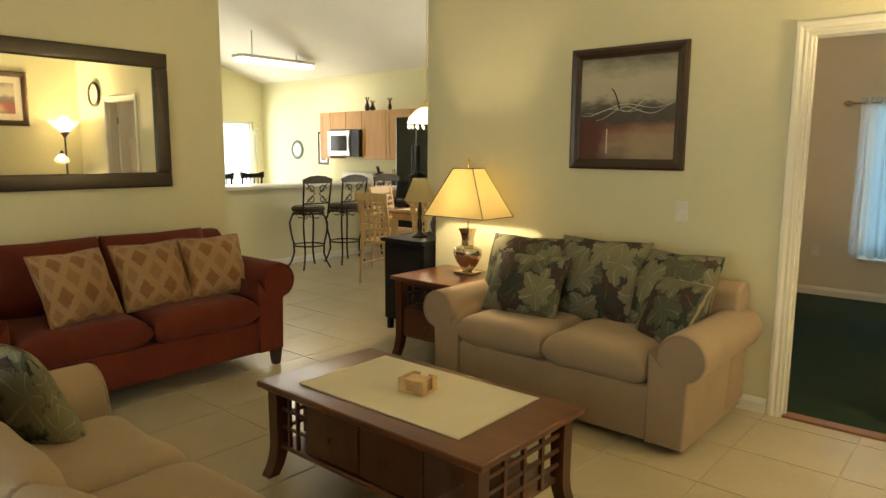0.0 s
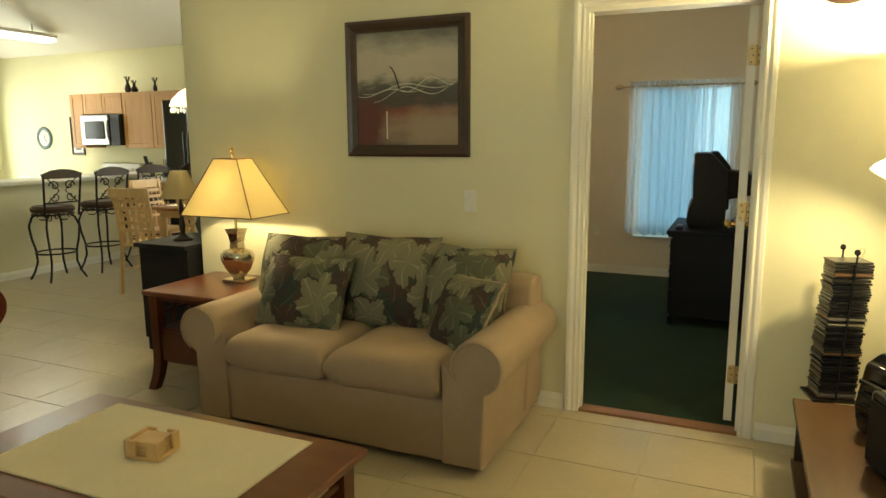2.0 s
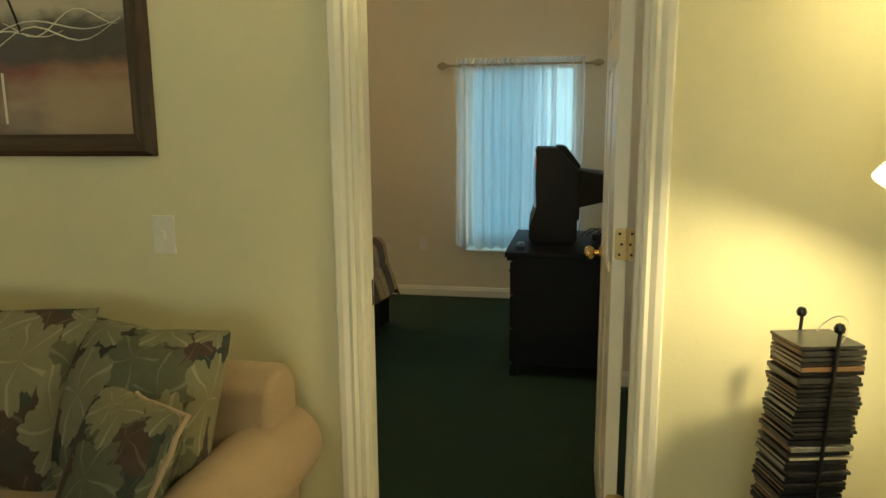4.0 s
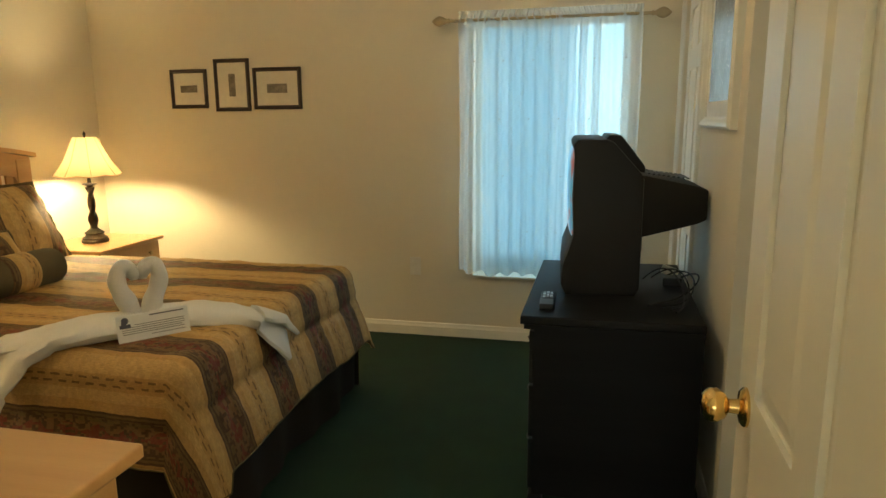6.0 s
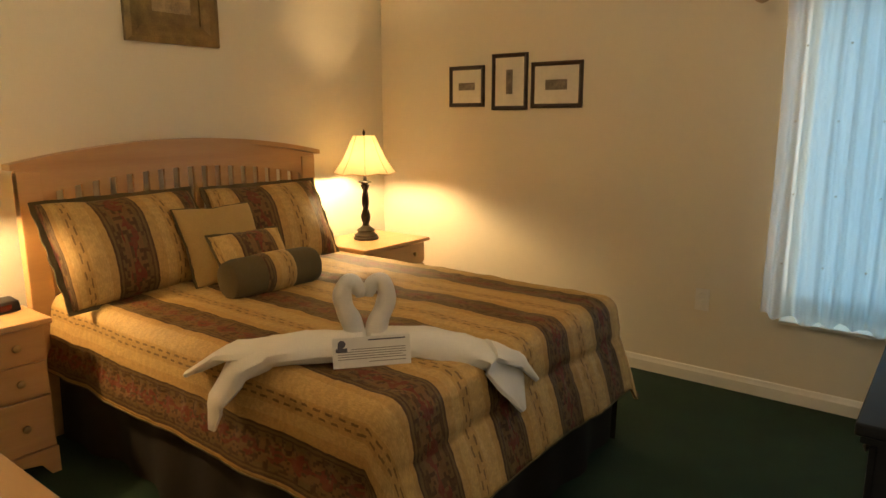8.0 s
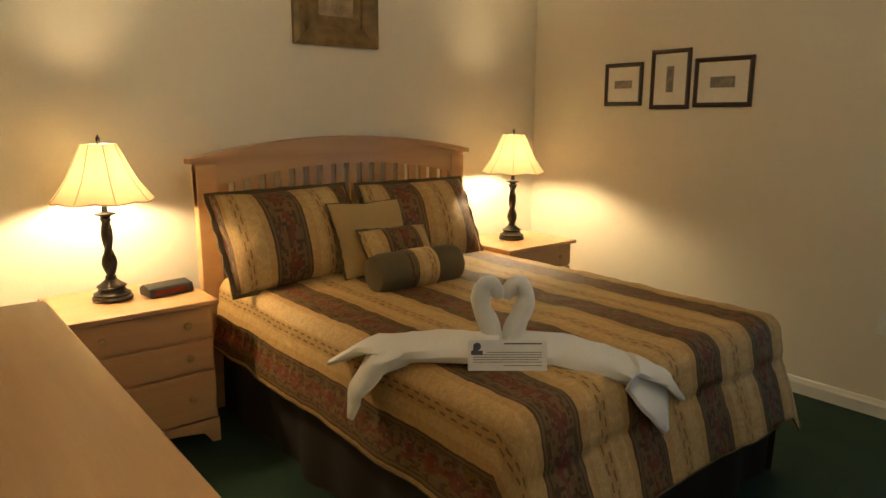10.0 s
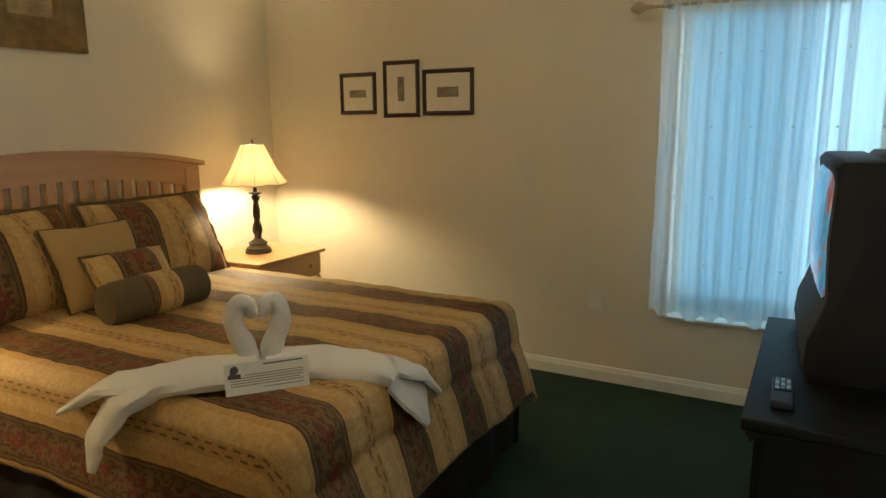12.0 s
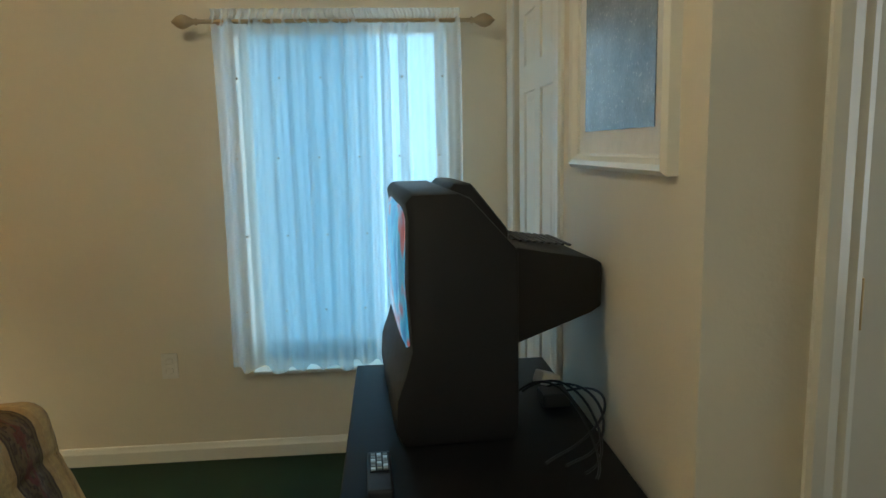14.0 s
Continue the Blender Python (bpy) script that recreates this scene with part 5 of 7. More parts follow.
for a, b in zip(skirt, skirt[1:]):
    bm.faces.new((a[0], b[0], b[1], a[1])).smooth = True
thicken(bm, 0.004)
bed_part("bed_skirt", bm, M_SKIRT, "dark taupe gathered bed skirt", True)
# headboard: two posts, an arched panel with a cap, slats between the posts
HX = -2.70
HY0, HY1 = 1.335, 2.91
for y0, y1 in ((HY0, HY0 + 0.095), (HY1 - 0.095, HY1)):
    bed_part("headboard_post", box(HX - 0.028, HX + 0.028, y0, y1, 0.010, 1.165, 0.006), M_MAPLE)


def arch(y, base, rise):
    t = (y - (HY0 + HY1) / 2) / ((HY1 - HY0) / 2)
    return base + rise * (1 - t * t)


ys = [HY0 + (HY1 - HY0) * k / 28 for k in range(29)]
bm = prism([(y, arch(y, 1.175, 0.085)) for y in ys] + [(y, arch(y, 1.045, 0.10) if HY0 + 0.09 < y < HY1 - 0.09 else 0.98) for y in ys[::-1]], HX - 0.014, HX + 0.022, "yz")
bed_part("headboard_rail", bm, M_MAPLE)
bm = prism([(y, arch(y, 1.197, 0.085)) for y in ys] + [(y, arch(y, 1.173, 0.085)) for y in ys[::-1]], HX - 0.035, HX + 0.045, "yz")
place(bm, Matrix.Translation((0, (HY0 + HY1) / 2, 0)) @ Matrix.Diagonal((1, 1.035, 1, 1)) @ Matrix.Translation((0, -(HY0 + HY1) / 2, 0)))
bed_part("headboard_cap", bm, M_MAPLE)
for k in range(18):
    y = HY0 + 0.13 + (HY1 - HY0 - 0.26) * k / 17
    bed_part("slat", box(HX - 0.008, HX + 0.008, y - 0.024, y + 0.024, 0.60, arch(y, 1.055, 0.10), 0.003, 1), M_MAPLE)
bed_part("headboard_low_rail", box(HX - 0.014, HX + 0.018, HY0 + 0.09, HY1 - 0.09, 0.50, 0.62, 0.004), M_MAPLE)

spread = thing("bedspread", Matrix(), "striped gold and brown woven bedspread over the bed", "bedspread")
cloth_bm, rim = bedspread()
part("cloth", cloth_bm, M_STRIPE, spread)
part("hem_cord", tube(rim[:-3], 0.003, 6), M_OLIVE, spread, "olive corded hem", True)


def sham(px, py, pz, w, h, rz, seed):
    root = thing("pillow_sham", pose(px, py, pz, 62, 0, 90 + rz), "striped pillow sham with a flat olive flange on the bed", "pillow", "pillow shams")
    part("cover", cushion(w, h, 0.24, 2.6, 0.5, 20, lumps=0.022, seed=seed), M_SHAM, root, smooth=True)
    bm = bmesh.new()
    n = 64
    ring = []
    for k in range(n):
        a = 2 * math.pi * k / n
        c, s = math.cos(a), math.sin(a)
        q = max(abs(c), abs(s))
        wv = 0.008 * math.sin(k * 1.7)
        ring.append((bm.verts.new((c / q * w / 2 * 0.97, s / q * h / 2 * 0.97, 0)), bm.verts.new((c / q * (w / 2 + 0.014), s / q * (h / 2 + 0.014), wv))))
    for k in range(n):
        a, b = ring[k], ring[(k + 1) % n]
        bm.faces.new((a[0], a[1], b[1], b[0]))
    thicken(bm, 0.006)
    part("flange", bm, M_OLIVE, root, "olive brown flange", True)


sham(-2.44, 1.68, 0.845, 0.70, 0.45, 4, 0.11)
sham(-2.47, 2.44, 0.835, 0.66, 0.45, -3, 0.14)
pillow("accent_pillow", "square gold satin pillow with dark piping", 0.37, 0.37, 0.15, M_GOLD, pose(-2.26, 1.99, 0.825, 60, 0, 84), 1, M_OLIVE)
pillow("accent_pillow", "small striped pillow with dark piping", 0.36, 0.27, 0.13, M_SHAM, pose(-2.10, 2.03, 0.770, 58, 0, 86), 0.05, M_OLIVE)
bol = thing("bolster", pose(-1.94, 2.00, 0.738, 0, 0, 87), "olive bolster pillow with a striped middle band", "bolster pillow")
prof = [(0.0, -0.225), (0.05, -0.225), (0.074, -0.212), (0.082, -0.18), (0.084, 0), (0.082, 0.18), (0.074, 0.212), (0.05, 0.225), (0.0, 0.225)]
part("cover", place(lathe(prof, 24), pose(0, 0, 0, 0, 90, 0)), M_OLIVE, bol, smooth=True)
bm = place(lathe([(0.0845, -0.07), (0.0865, -0.065), (0.0868, 0.065), (0.0845, 0.07)], 24), pose(0, 0, 0, 0, 90, 0))
uvl = bm.loops.layers.uv.verify()
for f in bm.faces:
    for lo in f.loops:
        a = math.atan2(lo.vert.co.y, lo.vert.co.z)
        lo[uvl].uv = (lo.vert.co.x + 0.15, a * 0.085)
part("band", bm, M_SHAM, bol, "striped band", True)

# towels folded as two swans, necks meeting in a heart, wings spread over the foot of the bed
tw = thing("towel_swans", pose(-1.075, 1.68, 0.655, 0, 0, 50), "white towels folded into two kissing swans on the bed", "folded towel")
for s in (1, -1):
    ctrl = [(0.034, 0.0), (0.031, 0.05), (0.042, 0.10), (0.062, 0.145), (0.069, 0.188), (0.055, 0.224), (0.032, 0.226), (0.018, 0.204), (0.013, 0.176)]
    pts, radii = [], []
    for k in range(len(ctrl) - 1):
        p0, p1, p2, p3 = (ctrl[max(0, min(len(ctrl) - 1, k + q))] for q in (-1, 0, 1, 2))
        for h in range(5):
            t = h / 5
            x, z = (0.5 * (2 * b + (c - a) * t + (2 * a - 5 * b + 4 * c - d) * t * t + (3 * b - a - 3 * c + d) * t ** 3) for a, b, c, d in zip(p0, p1, p2, p3))
            w = (k + t) / (len(ctrl) - 1)
            pts.append((s * x, 0.02, z))
            radii.append((0.037 - 0.017 * w) * (1 + 0.05 * math.sin(w * 31 + s)) * (1 if w < 0.93 else 0.7))
    part("neck", tube(pts, 0.03, 14, radii=radii), M_TOWEL, tw, smooth=True)


def towel_wing(name, pts, widths, flat, seed):
    """A folded length of towel along points, with creases."""
    bm = bmesh.new()
    n = 16
    rings = []
    dense = []
    for i in range(len(pts) - 1):
        for k in range(4):
            t = k / 4
            dense.append((Vector(pts[i]).lerp(Vector(pts[i + 1]), t), widths[i] * (1 - t) + widths[i + 1] * t, flat[i] * (1 - t) + flat[i + 1] * t))
    dense.append((Vector(pts[-1]), widths[-1], flat[-1]))
    for i, (p, w, h) in enumerate(dense):
        t = (dense[min(i + 1, len(dense) - 1)][0] - dense[max(i - 1, 0)][0]).normalized()
        side = t.cross(Vector((0, 0, 1))).normalized()
        up = side.cross(t)
        ring = []
        for k in range(n):
            a = 2 * math.pi * k / n
            c, s = math.cos(a), math.sin(a)
            rr2 = 1 + 0.10 * math.sin(3 * a + i * 0.4 + seed)
            q = p + side * (w * math.copysign(abs(c) ** 0.8, c) * rr2) + up * (h * math.copysign(abs(s) ** 0.8, s) * rr2 + 0.006 * noise.noise(p * 18 + Vector((k, seed, 0))))
            ring.append(bm.verts.new(q))
        rings.append(ring)
    for a, b in zip(rings, rings[1:]):
        for k in range(n):
            bm.faces.new((a[k], a[(k + 1) % n], b[(k + 1) % n], b[k]))
    bm.faces.new(rings[0][::-1])
    bm.faces.new(rings[-1])
    bmesh.ops.recalc_face_normals(bm, faces=bm.faces)
    part(name, bm, M_TOWEL, tw, smooth=True)


W = tw.matrix_world.inverted()


def wp(x, y, z):
    return W @ Vector((x, y, z))


towel_wing("wing", [wp(-1.07, 1.70, 0.690), wp(-0.95, 1.80, 0.688), wp(-0.84, 1.87, 0.670), wp(-0.77, 1.93, 0.640), wp(-0.70, 1.945, 0.560), wp(-0.665, 1.955, 0.480)], [0.075, 0.085, 0.105, 0.115, 0.085, 0.016], [0.036, 0.040, 0.034, 0.026, 0.018, 0.007], 1)
towel_wing("wing", [wp(-0.78, 1.93, 0.66), wp(-0.72, 2.01, 0.62), wp(-0.675, 2.05, 0.55)], [0.07, 0.055, 0.016], [0.024, 0.018, 0.007], 2)
towel_wing("wing", [wp(-1.07, 1.66, 0.690), wp(-1.17, 1.55, 0.690), wp(-1.27, 1.47, 0.678), wp(-1.33, 1.39, 0.64), wp(-1.365, 1.325, 0.545), wp(-1.37, 1.31, 0.455)], [0.075, 0.085, 0.10, 0.105, 0.07, 0.018], [0.036, 0.040, 0.036, 0.028, 0.018, 0.008], 3)
towel_wing("wing", [wp(-1.26, 1.48, 0.680), wp(-1.42, 1.42, 0.660), wp(-1.555, 1.35, 0.575)], [0.085, 0.075, 0.022], [0.032, 0.024, 0.008], 4)

card = thing("welcome_card", pose(-0.97, 1.598, 0.662, -14, 0, 51), "white printed note card propped against the towels", "note card")
part("card", box(-0.115, 0.115, -0.0012, 0, 0, 0.088), M_PAPER, card)
part("small_drawing", place(lathe([(0.0, 0), (0.012, 0.0), (0.006, 0.0012), (0, 0.0012)], 7), pose(-0.088, -0.0014, 0.07, 90, 0, 0)), M_INK, card)
part("small_drawing", box(-0.106, -0.072, -0.0022, -0.0014, 0.046, 0.058), M_INK, card)
part("small_drawing", box(-0.100, -0.085, -0.0022, -0.0014, 0.058, 0.068), M_INK, card)
for z, a, c in ((0.076, -0.01, 0.10), (0.052, -0.06, 0.10), (0.045, -0.10, 0.10), (0.038, -0.10, 0.10), (0.031, -0.10, 0.09), (0.024, -0.10, 0.10), (0.014, -0.01, 0.10)):
    part("text_line", box(a, c, -0.0020, -0.0014, z, z + (0.004 if z > 0.07 else 0.002)), M_INK if z > 0.07 else M_CASES[3], card)


def nightstand(m, label):
    """Front faces +x, back on x = 0."""
    root = thing("nightstand", m, label, "nightstand", "bedside nightstands")
    D, Wd, H = 0.46, 0.54, 0.63
    part("top", box(0, D + 0.025, -Wd / 2 - 0.02, Wd / 2 + 0.02, H - 0.022, H, 0.006, 3), M_MAPLE, root, smooth=True)
    part("carcass", box(0, D - 0.02, -Wd / 2, Wd / 2, 0.10, H - 0.022), M_MAPLE_X, root)
    for i, (z0, z1) in enumerate(((0.475, 0.600), (0.335, 0.462), (0.115, 0.322))):
        dr = part("drawer_front", box(D - 0.02, D, -Wd / 2 + 0.006, Wd / 2 - 0.006, z0, z1, 0.004, 2), M_MAPLE, root)
        for y in (-0.16, 0.16):
            kn = lathe([(0.005, 0), (0.006, 0.010), (0.015, 0.016), (0.014, 0.022), (0.006, 0.025), (0, 0.025)], 14)
            part("drawer_knob", place(kn, pose(D, y, (z0 + z1) / 2, 0, 90, 0)), M_OLDBRASS, dr, "antique brass knob", True)
    ys2 = [(-Wd / 2 + Wd * k / 16) for k in range(17)]
    out = [(y, 0.105) for y in ys2] + [(y, 0.0 if abs(y) > Wd / 2 - 0.05 else 0.035 + 0.035 * math.cos(math.pi * y / Wd)) for y in ys2[::-1]]
    part("plinth", prism(out, D - 0.022, D - 0.002, "yz"), M_MAPLE, root)
    for y in (-Wd / 2, Wd / 2 - 0.018):
        part("side_foot", box(0, D - 0.022, y, y + 0.018, 0, 0.10), M_MAPLE_X, root)
    return root


nightstand(pose(-2.815, 0.985, 0.010), "honey maple nightstand with three drawers near the chest")
nightstand(pose(-2.775, 3.215, 0.010), "honey maple nightstand between the bed and window wall")


def bedside_lamp(m, label):
    root = thing("bedside_lamp", m, label, "table lamp", "bedside lamps")
    part("base", lathe([(0.076, 0), (0.078, 0.012), (0.070, 0.020), (0.072, 0.028), (0.055, 0.038), (0.050, 0.05), (0.058, 0.058), (0.04, 0.070), (0.022, 0.085), (0.020, 0.10)], 24), M_BRONZE, root, smooth=True)

    def rope(a, z):
        return 1 + 0.30 * math.cos(2 * a - z * 58)
    prof = [(0.020 + 0.003 * math.sin(k * 0.13), 0.10 + 0.0042 * k) for k in range(57)]
    part("twisted_stem", lathe(prof, 20, twist=rope), M_BRONZE, root, "barley twist bronze stem", True)
    part("collar", lathe([(0.015, 0.335), (0.020, 0.345), (0.040, 0.352), (0.040, 0.356), (0.012, 0.362), (0.008, 0.40)], 20), M_BRONZE, root, smooth=True)
    part("harp", tube([(0, 0.0, 0.40), (0, 0.045, 0.46), (0, 0.04, 0.56), (0, 0.0, 0.622), (0, -0.04, 0.56), (0, -0.045, 0.46), (0, 0, 0.40)], 0.002, 6), M_BRASS, root)
    bm = bmesh.new()
    n = 48
    prof2 = [(0.192, 0.413), (0.183, 0.420), (0.160, 0.451), (0.132, 0.491), (0.105, 0.546), (0.081, 0.60), (0.066, 0.632)]

    def scallop(a, z):
        return 1 - 0.018 * abs(math.cos(4 * a)) ** 8
    rings = []
    for off in (0, -0.002):
        for r, z in prof2:
            rings.append([bm.verts.new(((r * scallop(2 * math.pi * k / n, z) + off) * math.cos(2 * math.pi * k / n), (r * scallop(2 * math.pi * k / n, z) + off) * math.sin(2 * math.pi * k / n), z - (0.008 * abs(math.cos(4 * 2 * math.pi * k / n)) if z < 0.416 else 0))) for k in range(n)])
    h = len(prof2)
    pairs = [(rings[i], rings[i + 1]) for i in range(h - 1)] + [(rings[h + i + 1], rings[h + i]) for i in range(h - 1)] + [(rings[h - 1], rings[2 * h - 1]), (rings[h], rings[0])]
    for a, b in pairs:
        for k in range(n):
            bm.faces.new((a[k], a[(k + 1) % n], b[(k + 1) % n], b[k]))
    part("shade", bm, M_SHADE_W, root, "cream bell shade with seams, lit", True)
    for k in range(8):
        a = 2 * math.pi * (k + 0.5) / 8 + math.pi / 8
        part("seam", tube([(r * 0.985 * math.cos(a), r * 0.985 * math.sin(a), z) for r, z in prof2], 0.0018, 5), M_PINE, root)
    part("hem", tube([(0.189 * math.cos(2 * math.pi * k / 48), 0.189 * math.sin(2 * math.pi * k / 48), 0.414 - 0.008 * abs(math.cos(8 * math.pi * k / 48))) for k in range(49)], 0.003, 6), M_PINE, root)
    part("bulb", lathe([(0.010, 0.40), (0.024, 0.425), (0.023, 0.445), (0.0, 0.460)], 12), M_BULB, root, "lit bulb", True)
    part("finial", lathe([(0.003, 0.628), (0.008, 0.642), (0.008, 0.654), (0.003, 0.665), (0.0, 0.670)], 10), M_BRONZE, root, smooth=True)
    return root


NLAMP, FLAMP = (-2.60, 0.935), (-2.55, 3.20)
for (x, y), label in ((NLAMP, "twisted bronze lamp with lit cream bell shade near the chest"), (FLAMP, "twisted bronze lamp with lit cream bell shade by the window wall")):
    bedside_lamp(pose(x, y, 0.642), label)
    lamp("POINT", "bedside_light", pose(x, y, 0.642 + 0.484), LAMP_W, WARM, 0.045)

# flush ceiling light over the foot of the bed, unseen, added as room fill
cl = thing("ceiling_light", pose(-0.55, 1.55, BH - 0.06), "assumed round flush ceiling light with a glass bowl, out of view", "ceiling light")
part("rim", lathe([(0.0, 0.0), (0.17, 0.0), (0.175, -0.02), (0.16, -0.035), (0.15, -0.03), (0.0, -0.03)], 28), M_BRASS, cl, smooth=True)
part("bowl", lathe([(0.150, -0.032), (0.146, -0.055), (0.115, -0.095), (0.06, -0.120), (0.0, -0.128)], 28), M_FROST, cl, "frosted glass bowl of the assumed ceiling light, lit from below", True)
# the added fill hangs just below the bowl
lamp("POINT", "ceiling_fill", pose(-0.55, 1.55, BH - 0.06 - 0.20), CEILING_FILL_W, (1.0, 0.80, 0.52), 0.06)

al = thing("alarm_clock", pose(-2.56, 1.14, 0.642, 0, 0, 98), "low black clock radio with a red dial", "alarm clock")
pts = [(-0.055, 0), (0.05, 0), (0.055, 0.035), (0.02, 0.05), (-0.045, 0.04)]
bm = prism(pts, -0.095, 0.095, "yz")
bmesh.ops.bevel(bm, geom=list(bm.edges), offset=0.008, segments=3, profile=0.6, affect="EDGES")
part("body", bm, M_BLACKPL, al, smooth=True)
part("dial_window", box(-0.075, 0.06, -0.058, -0.053, 0.010, 0.032, 0.002, 1), paint("dark_red_window", (0.10, 0.012, 0.010), 0.2, bump=0), al)

# long chest just inside the doorway
ch = thing("drawer_chest", pose(-1.035, WT + 0.01, 0.010), "long honey maple chest of drawers beside the doorway", "chest of drawers")
part("top", box(-0.795, 0.795, 0, 0.455, 0.832, 0.857, 0.006, 3), M_MAPLE_X, ch, smooth=True)
part("carcass", box(-0.765, 0.765, 0, 0.415, 0.09, 0.832), M_MAPLE_X, ch)
for i in range(2):
    for j in range(3):
        x0 = -0.755 + i * 0.757
        dr = part("drawer_front", box(x0, x0 + 0.752, 0.415, 0.435, 0.10 + j * 0.243, 0.335 + j * 0.243, 0.005), M_MAPLE_X, ch)
        for xx in (0.19, 0.56):
            part("drawer_knob", place(lathe([(0.005, 0), (0.006, 0.010), (0.015, 0.016), (0.006, 0.025), (0, 0.025)], 14), pose(x0 + xx, 0.435, 0.22 + j * 0.243, -90, 0, 0)), M_BRONZE, dr, smooth=True)
part("plinth", box(-0.765, 0.765, 0.0, 0.41, 0, 0.09), M_MAPLE_X, ch)

# black dresser and the old television
DX0, DX1, DY0, DY1, DZ = 0.218, 0.80, 1.855, 2.76, 0.722
dd = thing("dresser", pose((DX0 + DX1) / 2, (DY0 + DY1) / 2, 0.010), "black stained wooden dresser under the television", "dresser")
wx, wy = (DX1 - DX0) / 2, (DY1 - DY0) / 2
part("top", box(-wx, wx, -wy, wy, DZ - 0.03, DZ, 0.006, 3), M_BLACKWOOD, dd, smooth=True)
part("top_moulding", box(-wx + 0.012, wx, -wy + 0.012, wy - 0.012, DZ - 0.048, DZ - 0.03), M_BLACKWOOD, dd)
part("carcass", box(-wx + 0.045, wx, -wy + 0.025, wy - 0.025, 0.07, DZ - 0.048), M_BLACKWOOD, dd)
for j in range(3):
    for i in range(2):
        y0 = -wy + 0.035 + i * (wy - 0.033)
        dr = part("drawer_front", box(-wx + 0.028, -wx + 0.045, y0, y0 + wy - 0.04, 0.085 + j * 0.195, 0.27 + j * 0.195, 0.004), M_BLACKWOOD, dd)
        part("drawer_knob", place(lathe([(0.006, 0), (0.006, 0.012), (0.015, 0.018), (0, 0.026)], 12), pose(-wx + 0.028, y0 + wy / 2 - 0.02, 0.18 + j * 0.195, 0, -90, 0)), M_BRONZE, dr)
for x in (-wx + 0.03, wx - 0.06):
    for y in (-wy + 0.02, wy - 0.07):
        part("foot", box(x, x + 0.05, y, y + 0.05, 0, 0.07, 0.006), M_BLACKWOOD, dd)

TZ = 0.010 + DZ
crt = thing("tube_television", pose(0.357, 2.455, TZ, 0, 0, 3.4), "bulky charcoal tube television with a glowing screen", "television")
HW = 0.30  # half width along y
prof = [(-0.028, 0.0), (0.222, 0.0), (0.236, 0.03), (0.236, 0.435), (0.130, 0.552), (0.105, 0.563), (0.004, 0.563), (-0.012, 0.545), (-0.006, 0.505), (-0.010, 0.36), (-0.004, 0.22), (-0.020, 0.165), (-0.040, 0.11), (-0.045, 0.04)]
bm = prism(prof, -HW, HW, "xz")
bmesh.ops.bevel(bm, geom=[e for e in bm.edges if len(e.link_faces) == 2 and e.calc_face_angle(0) > 0.6], offset=0.011, segments=2, profile=0.6, affect="EDGES")
part("cabinet", bm, M_GREYPL, crt, smooth=True)
bm = prism([(0.08, 0.52), (0.125, 0.574), (0.170, 0.572), (0.262, 0.455), (0.262, 0.12), (0.20, 0.10)], -0.10, 0.24, "xz")
bmesh.ops.bevel(bm, geom=list(bm.edges), offset=0.012, segments=2, profile=0.6, affect="EDGES")
part("back_hump", bm, M_GREYPL, crt, smooth=True)
bm = bmesh.new()
rings = []
for x, h0, h1, w in ((0.20, 0.205, 0.442, 0.265), (0.250, 0.212, 0.434, 0.255), (0.450, 0.248, 0.388, 0.165), (0.485, 0.262, 0.372, 0.150)):
    rings.append([bm.verts.new((x, y, z)) for y, z in ((-w, h0), (w, h0), (w, h1), (-w, h1))])
for a, b in zip(rings, rings[1:]):
    for k in range(4):
        bm.faces.new((a[k], a[(k + 1) % 4], b[(k + 1) % 4], b[k]))
bm.faces.new(rings[0][::-1])
bm.faces.new(rings[-1])
bmesh.ops.recalc_face_normals(bm, faces=bm.faces)
bmesh.ops.bevel(bm, geom=list(bm.edges), offset=0.012, segments=2, profile=0.6, affect="EDGES")
part("tube_housing", bm, M_GREYPL, crt, smooth=True)
for k in range(9):
    part("vent_slot", box(0.27 + k * 0.018, 0.278 + k * 0.018, -0.10, 0.10, 0.427 - k * 0.0023, 0.4315 - k * 0.0023), M_BLACKPL, crt)


def screen_material():
    m, nt, b = nodes_of("picture_tube_screen")
    g = coords(nt, "Generated")
    n = noise_node(nt, g, 3.0, 2)
    col = ramp_node(nt, n.outputs[0], ((0.35, (0.05, 0.22, 0.45)), (0.5, (0.12, 0.45, 0.62)), (0.6, (0.45, 0.10, 0.10)), (0.7, (0.55, 0.60, 0.65))))
    b.inputs["Base Color"].default_value, b.inputs["Roughness"].default_value = (0.01, 0.01, 0.012, 1), 0.1
    nt.links.new(col, b.inputs["Emission Color"])
    b.inputs["Emission Strength"].default_value = 0.6
    return m


bm = cushion(0.52, 0.36, 0.06, 5.0, 0.5, 10)
place(bm, Matrix.Translation((0.004, 0, 0.365)) @ pose(0, 0, 0, 90, 0, -90))
part("screen", bm, screen_material(), crt, "lit curved screen", True)

rc = thing("remote_control", pose(0.295, 2.02, TZ, 0, 0, 2), "grey and black remote control on the dresser", "remote control")
part("body", box(-0.025, 0.025, -0.085, 0.085, 0, 0.022, 0.006, 3), M_BLACKPL, rc, smooth=True)
part("keypad", box(-0.020, 0.020, -0.01, 0.075, 0.022, 0.024), M_GREYPL, rc)
for i in range(3):
    for j in range(6):
        part("key", box(-0.017 + i * 0.0125, -0.008 + i * 0.0125, -0.005 + j * 0.0125, 0.003 + j * 0.0125, 0.024, 0.027), M_CASES[3] if (i + j) % 3 else M_STEEL, rc)

